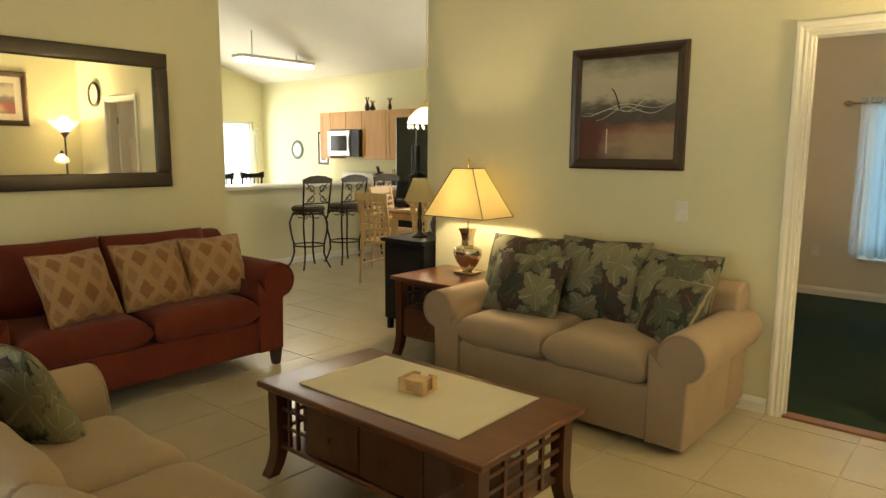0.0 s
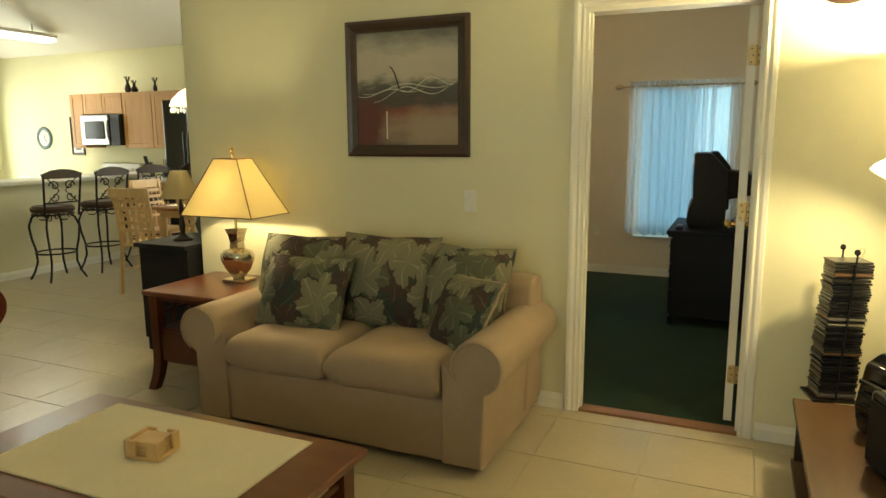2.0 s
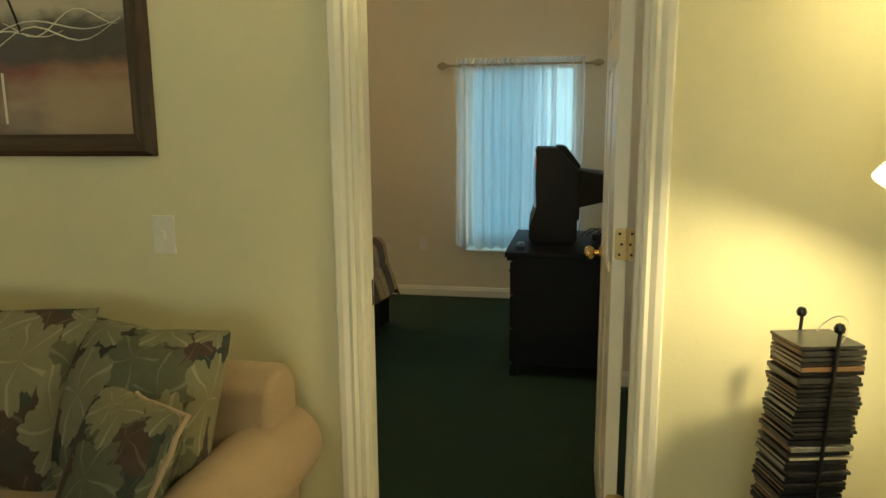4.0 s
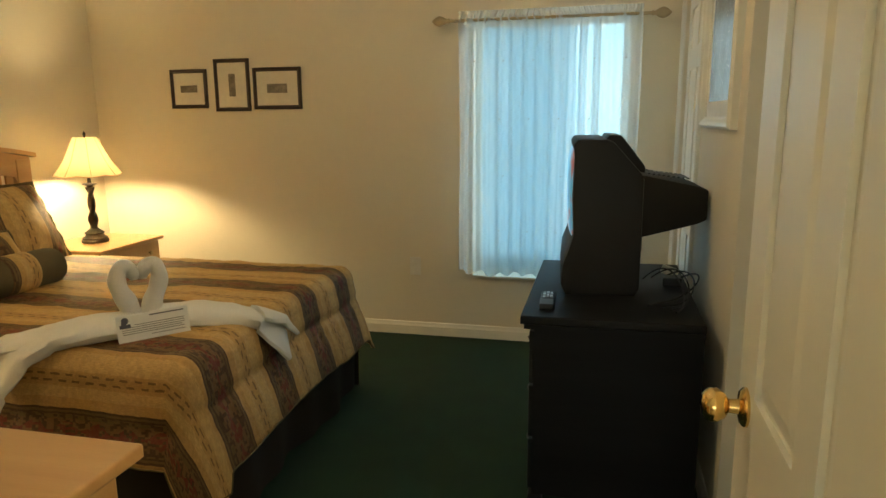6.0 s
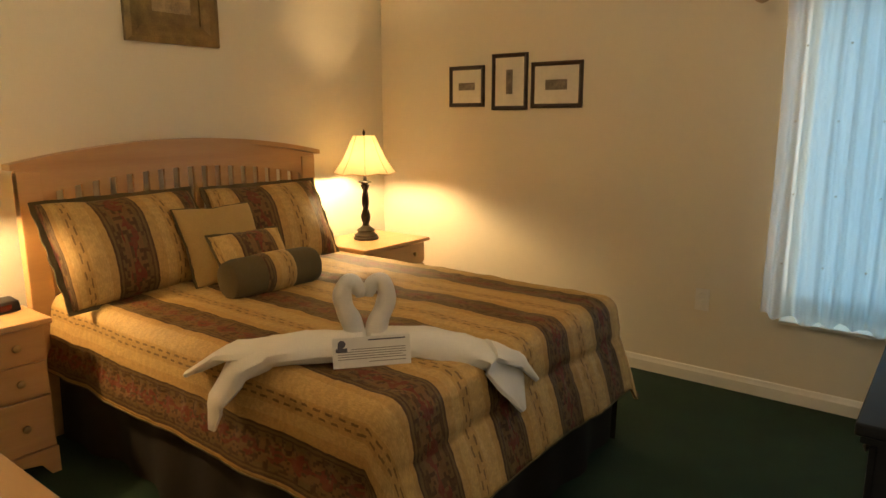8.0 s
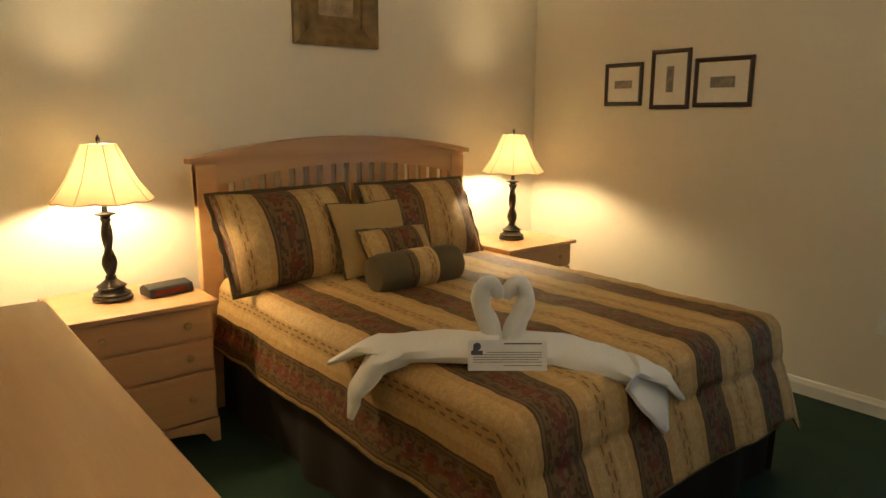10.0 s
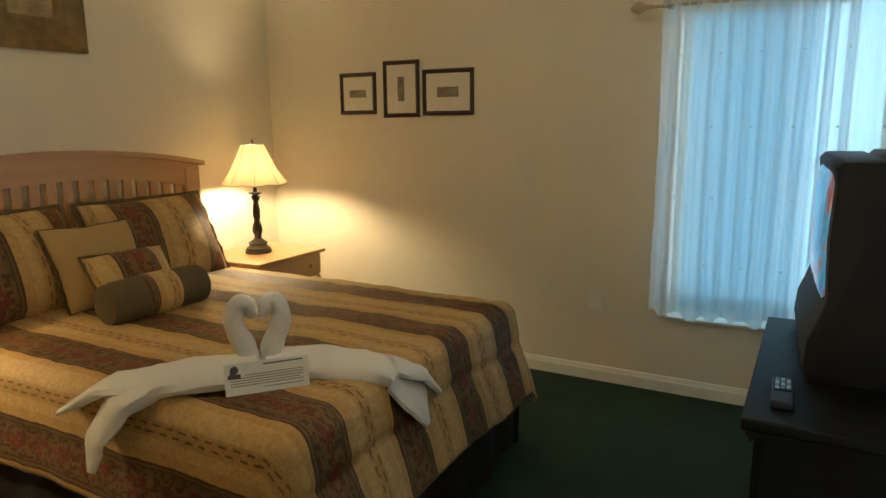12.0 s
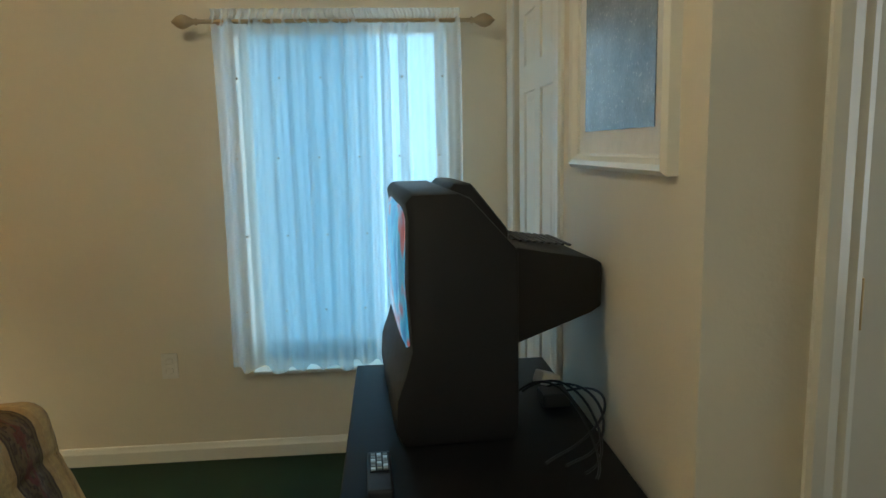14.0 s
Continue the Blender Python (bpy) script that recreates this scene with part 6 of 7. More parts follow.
adp = thing("cable_adapter", pose(0.735, 2.46, TZ), "white and black plug adapter with trailing cables", "adapter")
part("plug", place(box(-0.03, 0.03, -0.02, 0.02, 0, 0.035, 0.006), pose(0, 0, 0.02, 0, 20, 25)), M_WHITEPL, adp)
part("power_brick", box(-0.03, 0.04, -0.12, -0.05, 0, 0.035, 0.006), M_BLACKPL, adp)
rr = random.Random(3)
for k in range(4):
    pts = []
    for i in range(22):
        t = i / 21
        pts.append((-0.10 + 0.20 * math.sin(t * 2.4 + k * 0.25) * (0.6 + 0.1 * k), -0.06 - 0.42 * t + 0.04 * math.sin(5 * t + k), 0.01 + 0.10 * math.sin(math.pi * min(1, t * 1.2)) * (1 - t) + 0.004))
    part("cable", tube(pts, 0.0032, 6), M_BLACKPL, adp, smooth=True)

# window: frame, sash bar, glass, sill, blinds, rod and sheer curtain
win = thing("window_1", pose((WX0 + WX1) / 2, YW, 0), "white framed bedroom window with closed vertical blinds", "window")
tagged(win, kind="structure")
ww, wz0, wz1 = (WX1 - WX0) / 2, WZ0, WZ1
for x0, x1, z0, z1 in ((-ww, -ww + 0.04, wz0, wz1), (ww - 0.04, ww, wz0, wz1), (-ww + 0.04, ww - 0.04, wz0, wz0 + 0.04), (-ww + 0.04, ww - 0.04, wz1 - 0.04, wz1), (-ww + 0.04, ww - 0.04, 1.16, 1.20)):
    part("window_frame", box(x0, x1, 0.12, 0.17, z0, z1, 0.004, 1), M_TRIM, win)
for z0, z1 in ((wz0 + 0.04, 1.16), (1.20, wz1 - 0.04)):
    g = part("pane", box(-ww + 0.04, ww - 0.04, 0.143, 0.147, z0, z1), M_GLASS, win)
    g.visible_shadow = False
part("window_sill", box(-ww, ww, -0.02, 0.12, wz0 - 0.0, wz0 + 0.018, 0.005), M_TRIM, win)
bl = thing("vertical_blinds", pose((WX0 + WX1) / 2, YW + 0.06, 0), "pale fabric vertical blinds, mostly drawn closed", "blinds")
part("head_rail", box(-ww + 0.01, ww - 0.01, -0.02, 0.02, wz1 - 0.05, wz1 - 0.012), M_TRIM, bl)
for k in range(9):
    x = -ww + 0.092 + k * 0.0765
    ang = 16 if k < 7 else 62
    part("slat", place(box(-0.043, 0.043, -0.0006, 0.0006, wz0 + 0.05, wz1 - 0.05), pose(x, 0, 0, 0, 0, ang)), M_BLIND, bl)
rod = thing("curtain_rod", pose(0.145, 3.60, 1.905), "antique ivory curtain rod with leaf finials", "curtain rod")
M_ROD = paint("antique_ivory_metal", (0.42, 0.34, 0.22), 0.45, 0.3, bump=0.3, bscale=120)
part("rod", tube([(-0.55, 0, 0), (0.55, 0, 0)], 0.009, 10), M_ROD, rod)
for s in (-1, 1):
    bm = lathe([(0.009, 0.0), (0.016, 0.006), (0.010, 0.016), (0.026, 0.045), (0.030, 0.062), (0.020, 0.085), (0.0, 0.105)], 14, squash=0.6)
    part("finial", place(bm, pose(s * 0.545, 0, 0, 0, 90 * s, 0)), M_ROD, rod, smooth=True)
    part("bracket", tube([(s * 0.47, 0, -0.004), (s * 0.47, 0.06, -0.02), (s * 0.47, 0.113, -0.03)], 0.007), M_ROD, rod)


def drape(x0, x1, z0, z1, folds, depth, seed, y_ripple=0.0):
    bm = bmesh.new()
    n, mz = folds * 10, 16
    grid = []
    for j in range(mz + 1):
        t = j / mz
        row = []
        for i in range(n + 1):
            s = i / n
            gather = 0.55 + 0.45 * t
            ph = 2 * math.pi * folds * (s + 0.02 * math.sin(9 * s + seed))
            y = depth * gather * (math.sin(ph) * (0.6 + 0.4 * math.sin(5 * s + seed)) + 0.35 * math.sin(2.3 * ph + seed))
            x = x0 + (x1 - x0) * s + 0.006 * math.sin(4 * t + 7 * s)
            z = z1 + (z0 - z1) * t + (0.010 * math.sin(ph) + 0.008 * math.sin(0.37 * ph)) * t
            row.append(bm.verts.new((x, y, z)))
        grid.append(row)
    for j in range(mz):
        for i in range(n):
            bm.faces.new((grid[j][i], grid[j + 1][i], grid[j + 1][i + 1], grid[j][i + 1])).smooth = True
    return bm


cu = thing("sheer_curtain", pose(0.145, 3.60, 0), "white sheer curtain with tiny woven dots over the window", "curtain")
part("panel", drape(-0.50, 0.02, 0.455, 1.915, 5, 0.030, 1.0), M_SHEER, cu)
part("panel", drape(0.01, 0.50, 0.465, 1.915, 6, 0.028, 2.4), M_SHEER, cu)
part("heading", drape(-0.50, 0.50, 1.90, 1.955, 26, 0.013, 0.4), M_SHEER, cu, "gathered heading")
M_DOT = fabric("woven_dot", (0.45, 0.42, 0.36))
for i in range(6):
    for j in range(4):
        x, z = -0.42 + i * 0.165 + 0.02 * (j % 2), 0.72 + j * 0.32
        part("woven_dot", place(lathe([(0.006, 0), (0.004, 0.0015), (0, 0.002)], 6), pose(x, -0.030, z, 90, 0, 0)), M_DOT, cu)
bd = solid("backdrop", box(-3.5, 4.5, 5.6, 5.65, -1, 4.5), M_OUT, "bright hazy daylight outside the bedroom window", "backdrop", "structure")

# small pictures on the window wall
M_SEPIA = paint("sepia_print", (0.22, 0.19, 0.15), 0.6, var=0.6, scale=30, bump=0)
for x, z, w, h, a, c in ((-2.155, 1.566, 0.262, 0.246, 0.060, 0.022), (-1.845, 1.585, 0.245, 0.325, 0.022, 0.070), (-1.535, 1.560, 0.325, 0.256, 0.068, 0.028)):
    framed("small_picture", pose(x, YW, z), w, h, 0.024, 0.018, M_FRAME, M_SEPIA, "small sepia print in a thin dark frame with wide mat", 0.03, M_MATBOARD, (a, c))
# large gilt picture above the bed
M_GILT = paint("dull_gilt", (0.20, 0.135, 0.052), 0.45, 0.35, var=0.45, scale=12, bump=0.5, bscale=60, dist=0.004)
M_DOORART = paint("sepia_doorway_print", (0.30, 0.22, 0.12), 0.5, var=0.6, scale=9, bump=0)
bp = framed("gilt_picture", pose(XL, 2.187, 2.05, 0, 0, 90), 0.506, 0.62, 0.10, 0.035, M_GILT, M_DOORART, "picture in a broad worn gilt frame above the bed", 0.05, M_GILT)
# white framed print on the dresser wall
M_BLUEART = paint("blue_harbour_print", (0.22, 0.27, 0.36), 0.25, var=0.45, scale=8, bump=0)
framed("white_framed_print", pose(XR, 2.262, 1.72, 0, 0, -90), 0.645, 0.78, 0.038, 0.032, M_TRIM, M_BLUEART, "blue harbour print in a white frame with mat", 0.055, M_PAPER)

for x, y, z, rz, lab in ((-0.656, YW, 0.457, 0, "ivory double wall outlet above the baseboard"),):
    o = thing("wall_outlet", pose(x, y, z, 0, 0, rz), lab, "outlet")
    part("plate", box(-0.036, 0.036, -0.006, 0, -0.058, 0.058, 0.003), M_WHITEPL, o)
    for dz in (-0.022, 0.022):
        part("socket", box(-0.015, 0.015, -0.008, -0.006, dz - 0.013, dz + 0.013, 0.003, 1), M_WHITEPL, o)

# ---- dining room and kitchen things ----


def kitchen_unit(name, m, w, d, h, label, doors=1, top=0.0, group="kitchen cabinets"):
    """Back on y = 0, front faces -y; origin at the bottom, middle of the back."""
    root = thing(name, m, label, "cabinet", group)
    part("body", box(-w / 2, w / 2, -d + 0.02, 0, top, h), M_OAK, root)
    dw = w / doors
    for i in range(doors):
        x0, x1 = -w / 2 + i * dw + 0.004, -w / 2 + (i + 1) * dw - 0.004
        dr = part("door", box(x0, x1, -d + 0.006, -d + 0.02, top + 0.004, h - 0.004), M_OAK, root)
        for a, b, c, e in ((x0, x0 + 0.055, top + 0.004, h - 0.004), (x1 - 0.055, x1, top + 0.004, h - 0.004), (x0 + 0.055, x1 - 0.055, top + 0.004, top + 0.062), (x0 + 0.055, x1 - 0.055, h - 0.062, h - 0.004)):
            part("door_rail", box(a, b, -d, -d + 0.006, c, e, 0.002, 1), M_OAK, dr)
    return root


K = 0.33
kitchen_unit("wall_cabinet", pose(-7.89, YW, 1.30), 0.26, K, 0.74, "narrow honey oak wall cabinet beside the microwave")
kitchen_unit("wall_cabinet", pose(-7.385, YW, 1.76), 0.745, K, 0.28, "short honey oak wall cabinet over the microwave", 2)
kitchen_unit("wall_cabinet", pose(-6.74, YW, 1.30), 0.53, K, 0.74, "tall honey oak wall cabinet with one door")
kitchen_unit("wall_cabinet", pose(-6.21, YW, 1.30), 0.53, K, 0.74, "tall honey oak wall cabinet beside the refrigerator")
kitchen_unit("base_cabinet", pose(-6.48, YW, 0.10), 1.06, 0.60, 0.77, "honey oak base cabinet with two doors", 2)
kitchen_unit("base_cabinet", pose(-8.30, YW, 0.10), 1.06, 0.60, 0.77, "honey oak base cabinet beside the range", 2)
solid("kitchen_worktop", box(-6.99, -5.93, YW - 0.63, YW, 0.872, 0.91, 0.006), M_COUNTER, "pale laminate worktop along the kitchen wall", "worktop")
solid("kitchen_worktop", box(-8.85, -7.78, YW - 0.63, YW, 0.872, 0.91, 0.006), M_COUNTER, "pale laminate worktop beside the white range", "worktop")
mw = thing("microwave", pose(-7.385, YW, 1.335), "stainless over-range microwave with a dark window", "microwave")
part("body", box(-0.37, 0.37, -0.37, 0, 0, 0.42, 0.006), M_BLACKPL, mw)
dr = part("door", box(-0.365, 0.16, -0.395, -0.37, 0.01, 0.41, 0.008), M_STEEL, mw)
part("window", box(-0.29, 0.09, -0.399, -0.395, 0.09, 0.33, 0.006), M_GLOSSBLK, dr, "dark glass window")
part("handle", tube([(0.185, -0.40, 0.06), (0.185, -0.43, 0.10), (0.185, -0.44, 0.21), (0.185, -0.43, 0.32), (0.185, -0.40, 0.36)], 0.013), M_STEEL, mw)
part("control_panel", box(0.205, 0.365, -0.39, -0.37, 0.01, 0.41, 0.005), M_BLACKPL, mw)
rg = thing("kitchen_range", pose(-7.385, YW, 0), "white kitchen range with raised control back", "range")
part("body", box(-0.375, 0.375, -0.64, 0, 0, 0.905, 0.006), M_WHITEPL, rg)
part("backguard", box(-0.375, 0.375, -0.10, 0, 0.905, 1.08, 0.02, 3), M_WHITEPL, rg, smooth=True)
part("oven_door", box(-0.35, 0.35, -0.665, -0.64, 0.22, 0.72, 0.008), M_WHITEPL, rg)
part("oven_window", box(-0.22, 0.22, -0.668, -0.665, 0.34, 0.60), M_GLOSSBLK, rg)
for x in (-0.18, 0.18):
    for y in (-0.19, -0.45):
        part("burner", lathe([(0.09, 0.905), (0.09, 0.915), (0.06, 0.917), (0, 0.916)], 18, x, y), M_BLACKMETAL, rg)
for k in range(4):
    part("control_knob", place(lathe([(0.022, 0), (0.018, 0.02), (0, 0.021)], 12), pose(-0.28 + k * 0.07 + (0.35 if k > 1 else 0), -0.10, 1.0, 90, 0, 0)), M_WHITEPL, rg)
fr = thing("refrigerator", pose(-5.45, YW, 0), "tall black refrigerator beside the oak cabinets", "refrigerator")
part("body", box(-0.44, 0.44, -0.66, 0, 0.02, 1.90, 0.01), M_GLOSSBLK, fr)
for x0, x1 in ((-0.435, -0.06), (-0.055, 0.435)):
    d = part("door", box(x0, x1, -0.72, -0.665, 0.10, 1.895, 0.012), M_GLOSSBLK, fr)
    part("handle", tube([((x1 if x0 < -0.1 else x0) + (-0.03 if x0 < -0.1 else 0.03), -0.75, 0.7), ((x1 if x0 < -0.1 else x0) + (-0.03 if x0 < -0.1 else 0.03), -0.75, 1.5)], 0.012), M_BLACKPL, d)

for x, h, r, lab in ((-7.05, 0.20, 0.045, "slim dark figurine on top of the oak cabinet"), (-6.93, 0.15, 0.05, "small grey vase with twigs on the oak cabinet"), (-6.55, 0.17, 0.03, "slim dark bottle on top of the oak cabinet")):
    v = thing("ornament", pose(x, YW - 0.17, 2.04), lab, "ornament", "cabinet ornaments")
    part("body", lathe([(r * 0.6, 0), (r, h * 0.25), (r * 0.7, h * 0.5), (r * 0.35, h * 0.65), (r * 0.45, h * 0.75), (0, h * 0.78)], 12), M_BRONZE, v, smooth=True)
    for k in range(5):
        a = k * 1.3
        part("sprig", tube([(0, 0, h * 0.7), (0.02 * math.cos(a), 0.02 * math.sin(a), h * 0.9), (0.035 * math.cos(a), 0.035 * math.sin(a), h * 1.1)], 0.006, 5), M_BRONZE, v)
kb = thing("knife_block", pose(-6.72, YW - 0.22, 0.91, 0, 0, 20), "dark knife block with black handles on the worktop", "knife block")
part("block", prism([(-0.05, 0), (0.06, 0), (0.03, 0.20), (-0.07, 0.16)], -0.05, 0.05, "xz"), M_ESPRESSO, kb)
for k in range(3):
    part("knife_handle", tube([(-0.02, -0.03 + k * 0.03, 0.18), (-0.045, -0.03 + k * 0.03, 0.28)], 0.010), M_BLACKPL, kb)
for x, hh in ((-6.42, 0.24), (-6.05, 0.30)):
    uh = thing("utensil_jar", pose(x, YW - 0.2, 0.91), "dark jar holding cooking spoons on the worktop", "utensil jar")
    part("jar", lathe([(0.045, 0), (0.055, 0.07), (0.05, 0.13), (0.045, 0.13), (0.045, 0.02), (0, 0.02)], 16), M_BLACKPL, uh, smooth=True)
    for k in range(4):
        part("spoon", tube([(0.01 * k - 0.015, 0, 0.02), (0.03 * k - 0.05, 0.01 * k, hh)], 0.006), M_BLACKPL if k % 2 else M_OAK, uh)

kc = thing("kitchen_clock", pose(-9.05, YW, 1.44), "round blue-grey wall clock with a pale dial", "clock")
part("rim", place(lathe([(0.0, 0), (0.165, 0), (0.17, 0.015), (0.15, 0.03), (0.12, 0.022), (0.118, 0.012), (0, 0.012)], 32), pose(0, 0, 0, 90, 0, 0)), paint("blue_grey_enamel", (0.10, 0.15, 0.15), 0.4), kc, smooth=True)
part("dial", place(lathe([(0.117, 0.013), (0, 0.015)], 32), pose(0, 0, 0, 90, 0, 0)), M_MATBOARD, kc)
for a, l in ((30, 0.06), (140, 0.09)):
    part("hand_pointer", place(box(-0.004, 0.004, -0.018, -0.0155, 0, l), pose(0, 0, 0, 0, a, 0)), M_BLACKPL, kc)
framed("kitchen_picture", pose(-8.33, YW, 1.47), 0.27, 0.56, 0.035, 0.02, M_FRAME, M_SEPIA, "narrow print in a dark frame beside the cabinets", 0.04, M_PAPER)

# bar counter and stools
solid("bar_counter", box(PX - 0.32, PX + 0.17, -1.06, 2.80, 0.97, 1.01, 0.010, 3), M_COUNTER, "long pale bar counter on the half wall", "bar counter", smooth=True)


def bar_stool():
    """Faces +x is its back side: the sitter looks along -x."""
    root = thing("bar_stool", Matrix(), "wrought iron bar stool with scrolled back at the counter", "bar stool", "bar stools")
    part("seat", lathe([(0.0, 0.69), (0.18, 0.69), (0.20, 0.705), (0.205, 0.735), (0.18, 0.76), (0.0, 0.765)], 24), fabric("dark_brown_leather", (0.055, 0.032, 0.022), rough=0.5), root, "dark brown padded seat", True)
    part("seat_ring", tube([(0.19 * math.cos(a), 0.19 * math.sin(a), 0.675) for a in [2 * math.pi * k / 20 for k in range(21)]], 0.010), M_BLACKMETAL, root)
    for k in range(4):
        a = math.pi / 4 + k * math.pi / 2
        c, s = math.cos(a), math.sin(a)
        pts = [(r * c, r * s, z) for r, z in ((0.14, 0.68), (0.20, 0.64), (0.235, 0.55), (0.22, 0.42), (0.19, 0.30), (0.185, 0.18), (0.22, 0.08), (0.265, 0.0))]
        part("leg", tube(pts, 0.011, 8), M_BLACKMETAL, root, smooth=True)
        part("scroll", tube([((0.10 + 0.05 * math.cos(b)) * c, (0.10 + 0.05 * math.cos(b)) * s, 0.64 + 0.03 * math.sin(b)) for b in [0.6 * q for q in range(10)]], 0.006, 6), M_BLACKMETAL, root)
    part("foot_ring", tube([(0.19 * math.cos(a), 0.19 * math.sin(a), 0.28) for a in [2 * math.pi * k / 24 for k in range(25)]], 0.009), M_BLACKMETAL, root, smooth=True)
    for y in (-0.17, 0.17):
        part("back_post", tube([(0.17, y, 0.66), (0.20, y * 1.05, 0.85), (0.24, y * 1.1, 1.09)], 0.011), M_BLACKMETAL, root)
    bm = prism([(-0.19, 1.04), (0.19, 1.04), (0.20, 1.09), (0.10, 1.125), (0, 1.135), (-0.10, 1.125), (-0.20, 1.09)], 0.215, 0.245, "yz")
    part("crest_rail", bm, M_ESPRESSO, root)
    for sy in (-1, 1):
        for zc, rad, dz in ((0.97, 0.055, 1), (0.86, 0.05, -1)):
            pts = []
            for q in range(18):
                b = q * 0.42
                rr2 = rad * (1 - q / 22)
                pts.append((0.215, sy * (0.075 + rr2 * math.cos(b)), zc + dz * rr2 * math.sin(b)))
            part("scroll", tube(pts, 0.006, 6), M_BLACKMETAL, root)
        part("scroll", tube([(0.205, sy * 0.15, 0.80), (0.212, sy * 0.03, 0.92), (0.225, sy * 0.14, 1.04)], 0.006, 6), M_BLACKMETAL, root)
    part("back_cross_bar", tube([(0.195, -0.175, 0.80), (0.195, 0.175, 0.80)], 0.008), M_BLACKMETAL, root)
    return root


stool = bar_stool()
stool.matrix_world = pose(-5.72, 1.30, 0, 0, 0, -8)
copy_thing(stool, pose(-5.70, 1.86, 0, 0, 0, -5))
copy_thing(stool, pose(-5.70, 2.45, 0, 0, 0, -12))
copy_thing(stool, pose(-5.72, 3.0, 0, 0, 0, 8))


def dining_chair():
    """Sitter looks along +y; the lattice back stands at -y."""
    root = thing("dining_chair", Matrix(), "pale wooden dining chair with pierced lattice back", "dining chair", "dining chairs")
    part("seat", box(-0.21, 0.21, -0.20, 0.22, 0.44, 0.475, 0.012, 3), M_PINE, root, smooth=True)
    for x in (-0.18, 0.18):
        part("front_leg", tube([(x, 0.19, 0.0), (x, 0.19, 0.44)], 0.020, 8, radii=[0.015, 0.021]), M_PINE, root)
        part("back_leg", tube([(x, -0.25, 0.0), (x, -0.20, 0.44), (x, -0.22, 0.70), (x, -0.28, 0.99)], 0.018, 8), M_PINE, root, smooth=True)
        part("stretcher", tube([(x, -0.22, 0.22), (x, 0.19, 0.22)], 0.010), M_PINE, root)
    part("crest_rail", box(-0.215, 0.215, -0.295, -0.265, 0.90, 0.99, 0.010), M_PINE, root)
    for k in range(5):
        x = -0.135 + k * 0.0675
        part("lattice_slat", tube([(x, -0.212, 0.475), (x, -0.222, 0.70), (x, -0.275, 0.92)], 0.016, 6, flat=0.4), M_PINE, root)
    for k in range(5):
        z = 0.60 + k * 0.068
        y = -0.216 - max(0, z - 0.70) * 0.25
        part("lattice_bar", box(-0.175, 0.175, y - 0.010, y + 0.010, z - 0.014, z + 0.014), M_PINE, root)
    return root


dc = dining_chair()
dc.matrix_world = pose(-4.36, 1.30, 0, 0, 0, 8)
copy_thing(dc, pose(-4.95, 2.05, 0, 0, 0, -88))
copy_thing(dc, pose(-4.30, 2.95, 0, 0, 0, 180))
copy_thing(dc, pose(-3.62, 1.35, 0, 0, 0, -4))
copy_thing(dc, pose(-3.60, 2.95, 0, 0, 0, 178))
dt = thing("dining_table", pose(-3.98, 2.12, 0), "honey wooden dining table with bowed top", "dining table")
part("tabletop", box(-0.80, 0.80, -0.52, 0.52, 0.72, 0.755, 0.012, 3), wood("table_oak", (0.26, 0.12, 0.045), (0.40, 0.20, 0.08), 0.25, coat=0.3), dt, smooth=True)
part("apron", box(-0.70, 0.70, -0.42, 0.42, 0.64, 0.72), M_PINE, dt)
for x in (-0.68, 0.68):
    for y in (-0.40, 0.40):
        part("leg", lathe([(0.025, 0), (0.035, 0.3), (0.045, 0.55), (0.045, 0.64)], 12, x, y), M_PINE, dt, smooth=True)
fb = thing("fruit_bowl", pose(-3.55, 2.05, 0.755), "dark red glazed bowl on the dining table", "bowl")
part("bowl", lathe([(0.06, 0), (0.10, 0.03), (0.15, 0.11), (0.16, 0.14), (0.15, 0.14), (0.09, 0.04), (0, 0.03)], 20), paint("red_glaze", (0.14, 0.012, 0.012), 0.2), fb, smooth=True)
for x, y in ((-4.4, 1.85), (-3.6, 1.75)):
    solid("place_mat", box(-0.20, 0.20, -0.14, 0.14, 0, 0.004), M_LINEN, "pale woven place mat on the dining table", "place mat", m=pose(x, y, 0.757))

# dark side cabinet with lamp and vase by the corner of the wall
sc = thing("side_cabinet", pose(-2.745, 0.10, 0), "black side cabinet by the corner of the wall", "side cabinet")
part("top", box(-0.24, 0.21, -0.24, 0.30, 0.715, 0.745, 0.006), M_BLACKWOOD, sc)
part("carcass", box(-0.22, 0.20, -0.21, 0.29, 0.09, 0.715), M_BLACKWOOD, sc)
for x in (-0.21, 0.16):
    for y in (-0.20, 0.25):
        part("foot", box(x, x + 0.04, y, y + 0.04, 0, 0.09, 0.004), M_BLACKWOOD, sc)
part("front_panel", box(-0.17, 0.15, -0.216, -0.21, 0.16, 0.66, 0.002, 1), M_BLACKWOOD, sc)
sl = thing("small_lamp", pose(-2.76, 0.08, 0.745), "small unlit bronze lamp with cream cone shade", "table lamp")
part("base", lathe([(0.065, 0), (0.065, 0.012), (0.03, 0.03), (0.016, 0.05)], 20), M_BRONZE, sl, smooth=True)
part("stem", lathe([(0.016, 0.05), (0.022, 0.10), (0.012, 0.16), (0.018, 0.20), (0.010, 0.26), (0.008, 0.30)], 14), M_BRONZE, sl, smooth=True)
part("shade", shade_frustum(28, 0.125, 0.055, 0.29, 0.47), M_SHADE_W, sl, "cream fabric shade, unlit", True)
part("finial", lathe([(0.004, 0.47), (0.008, 0.485), (0, 0.50)], 8), M_BRONZE, sl)
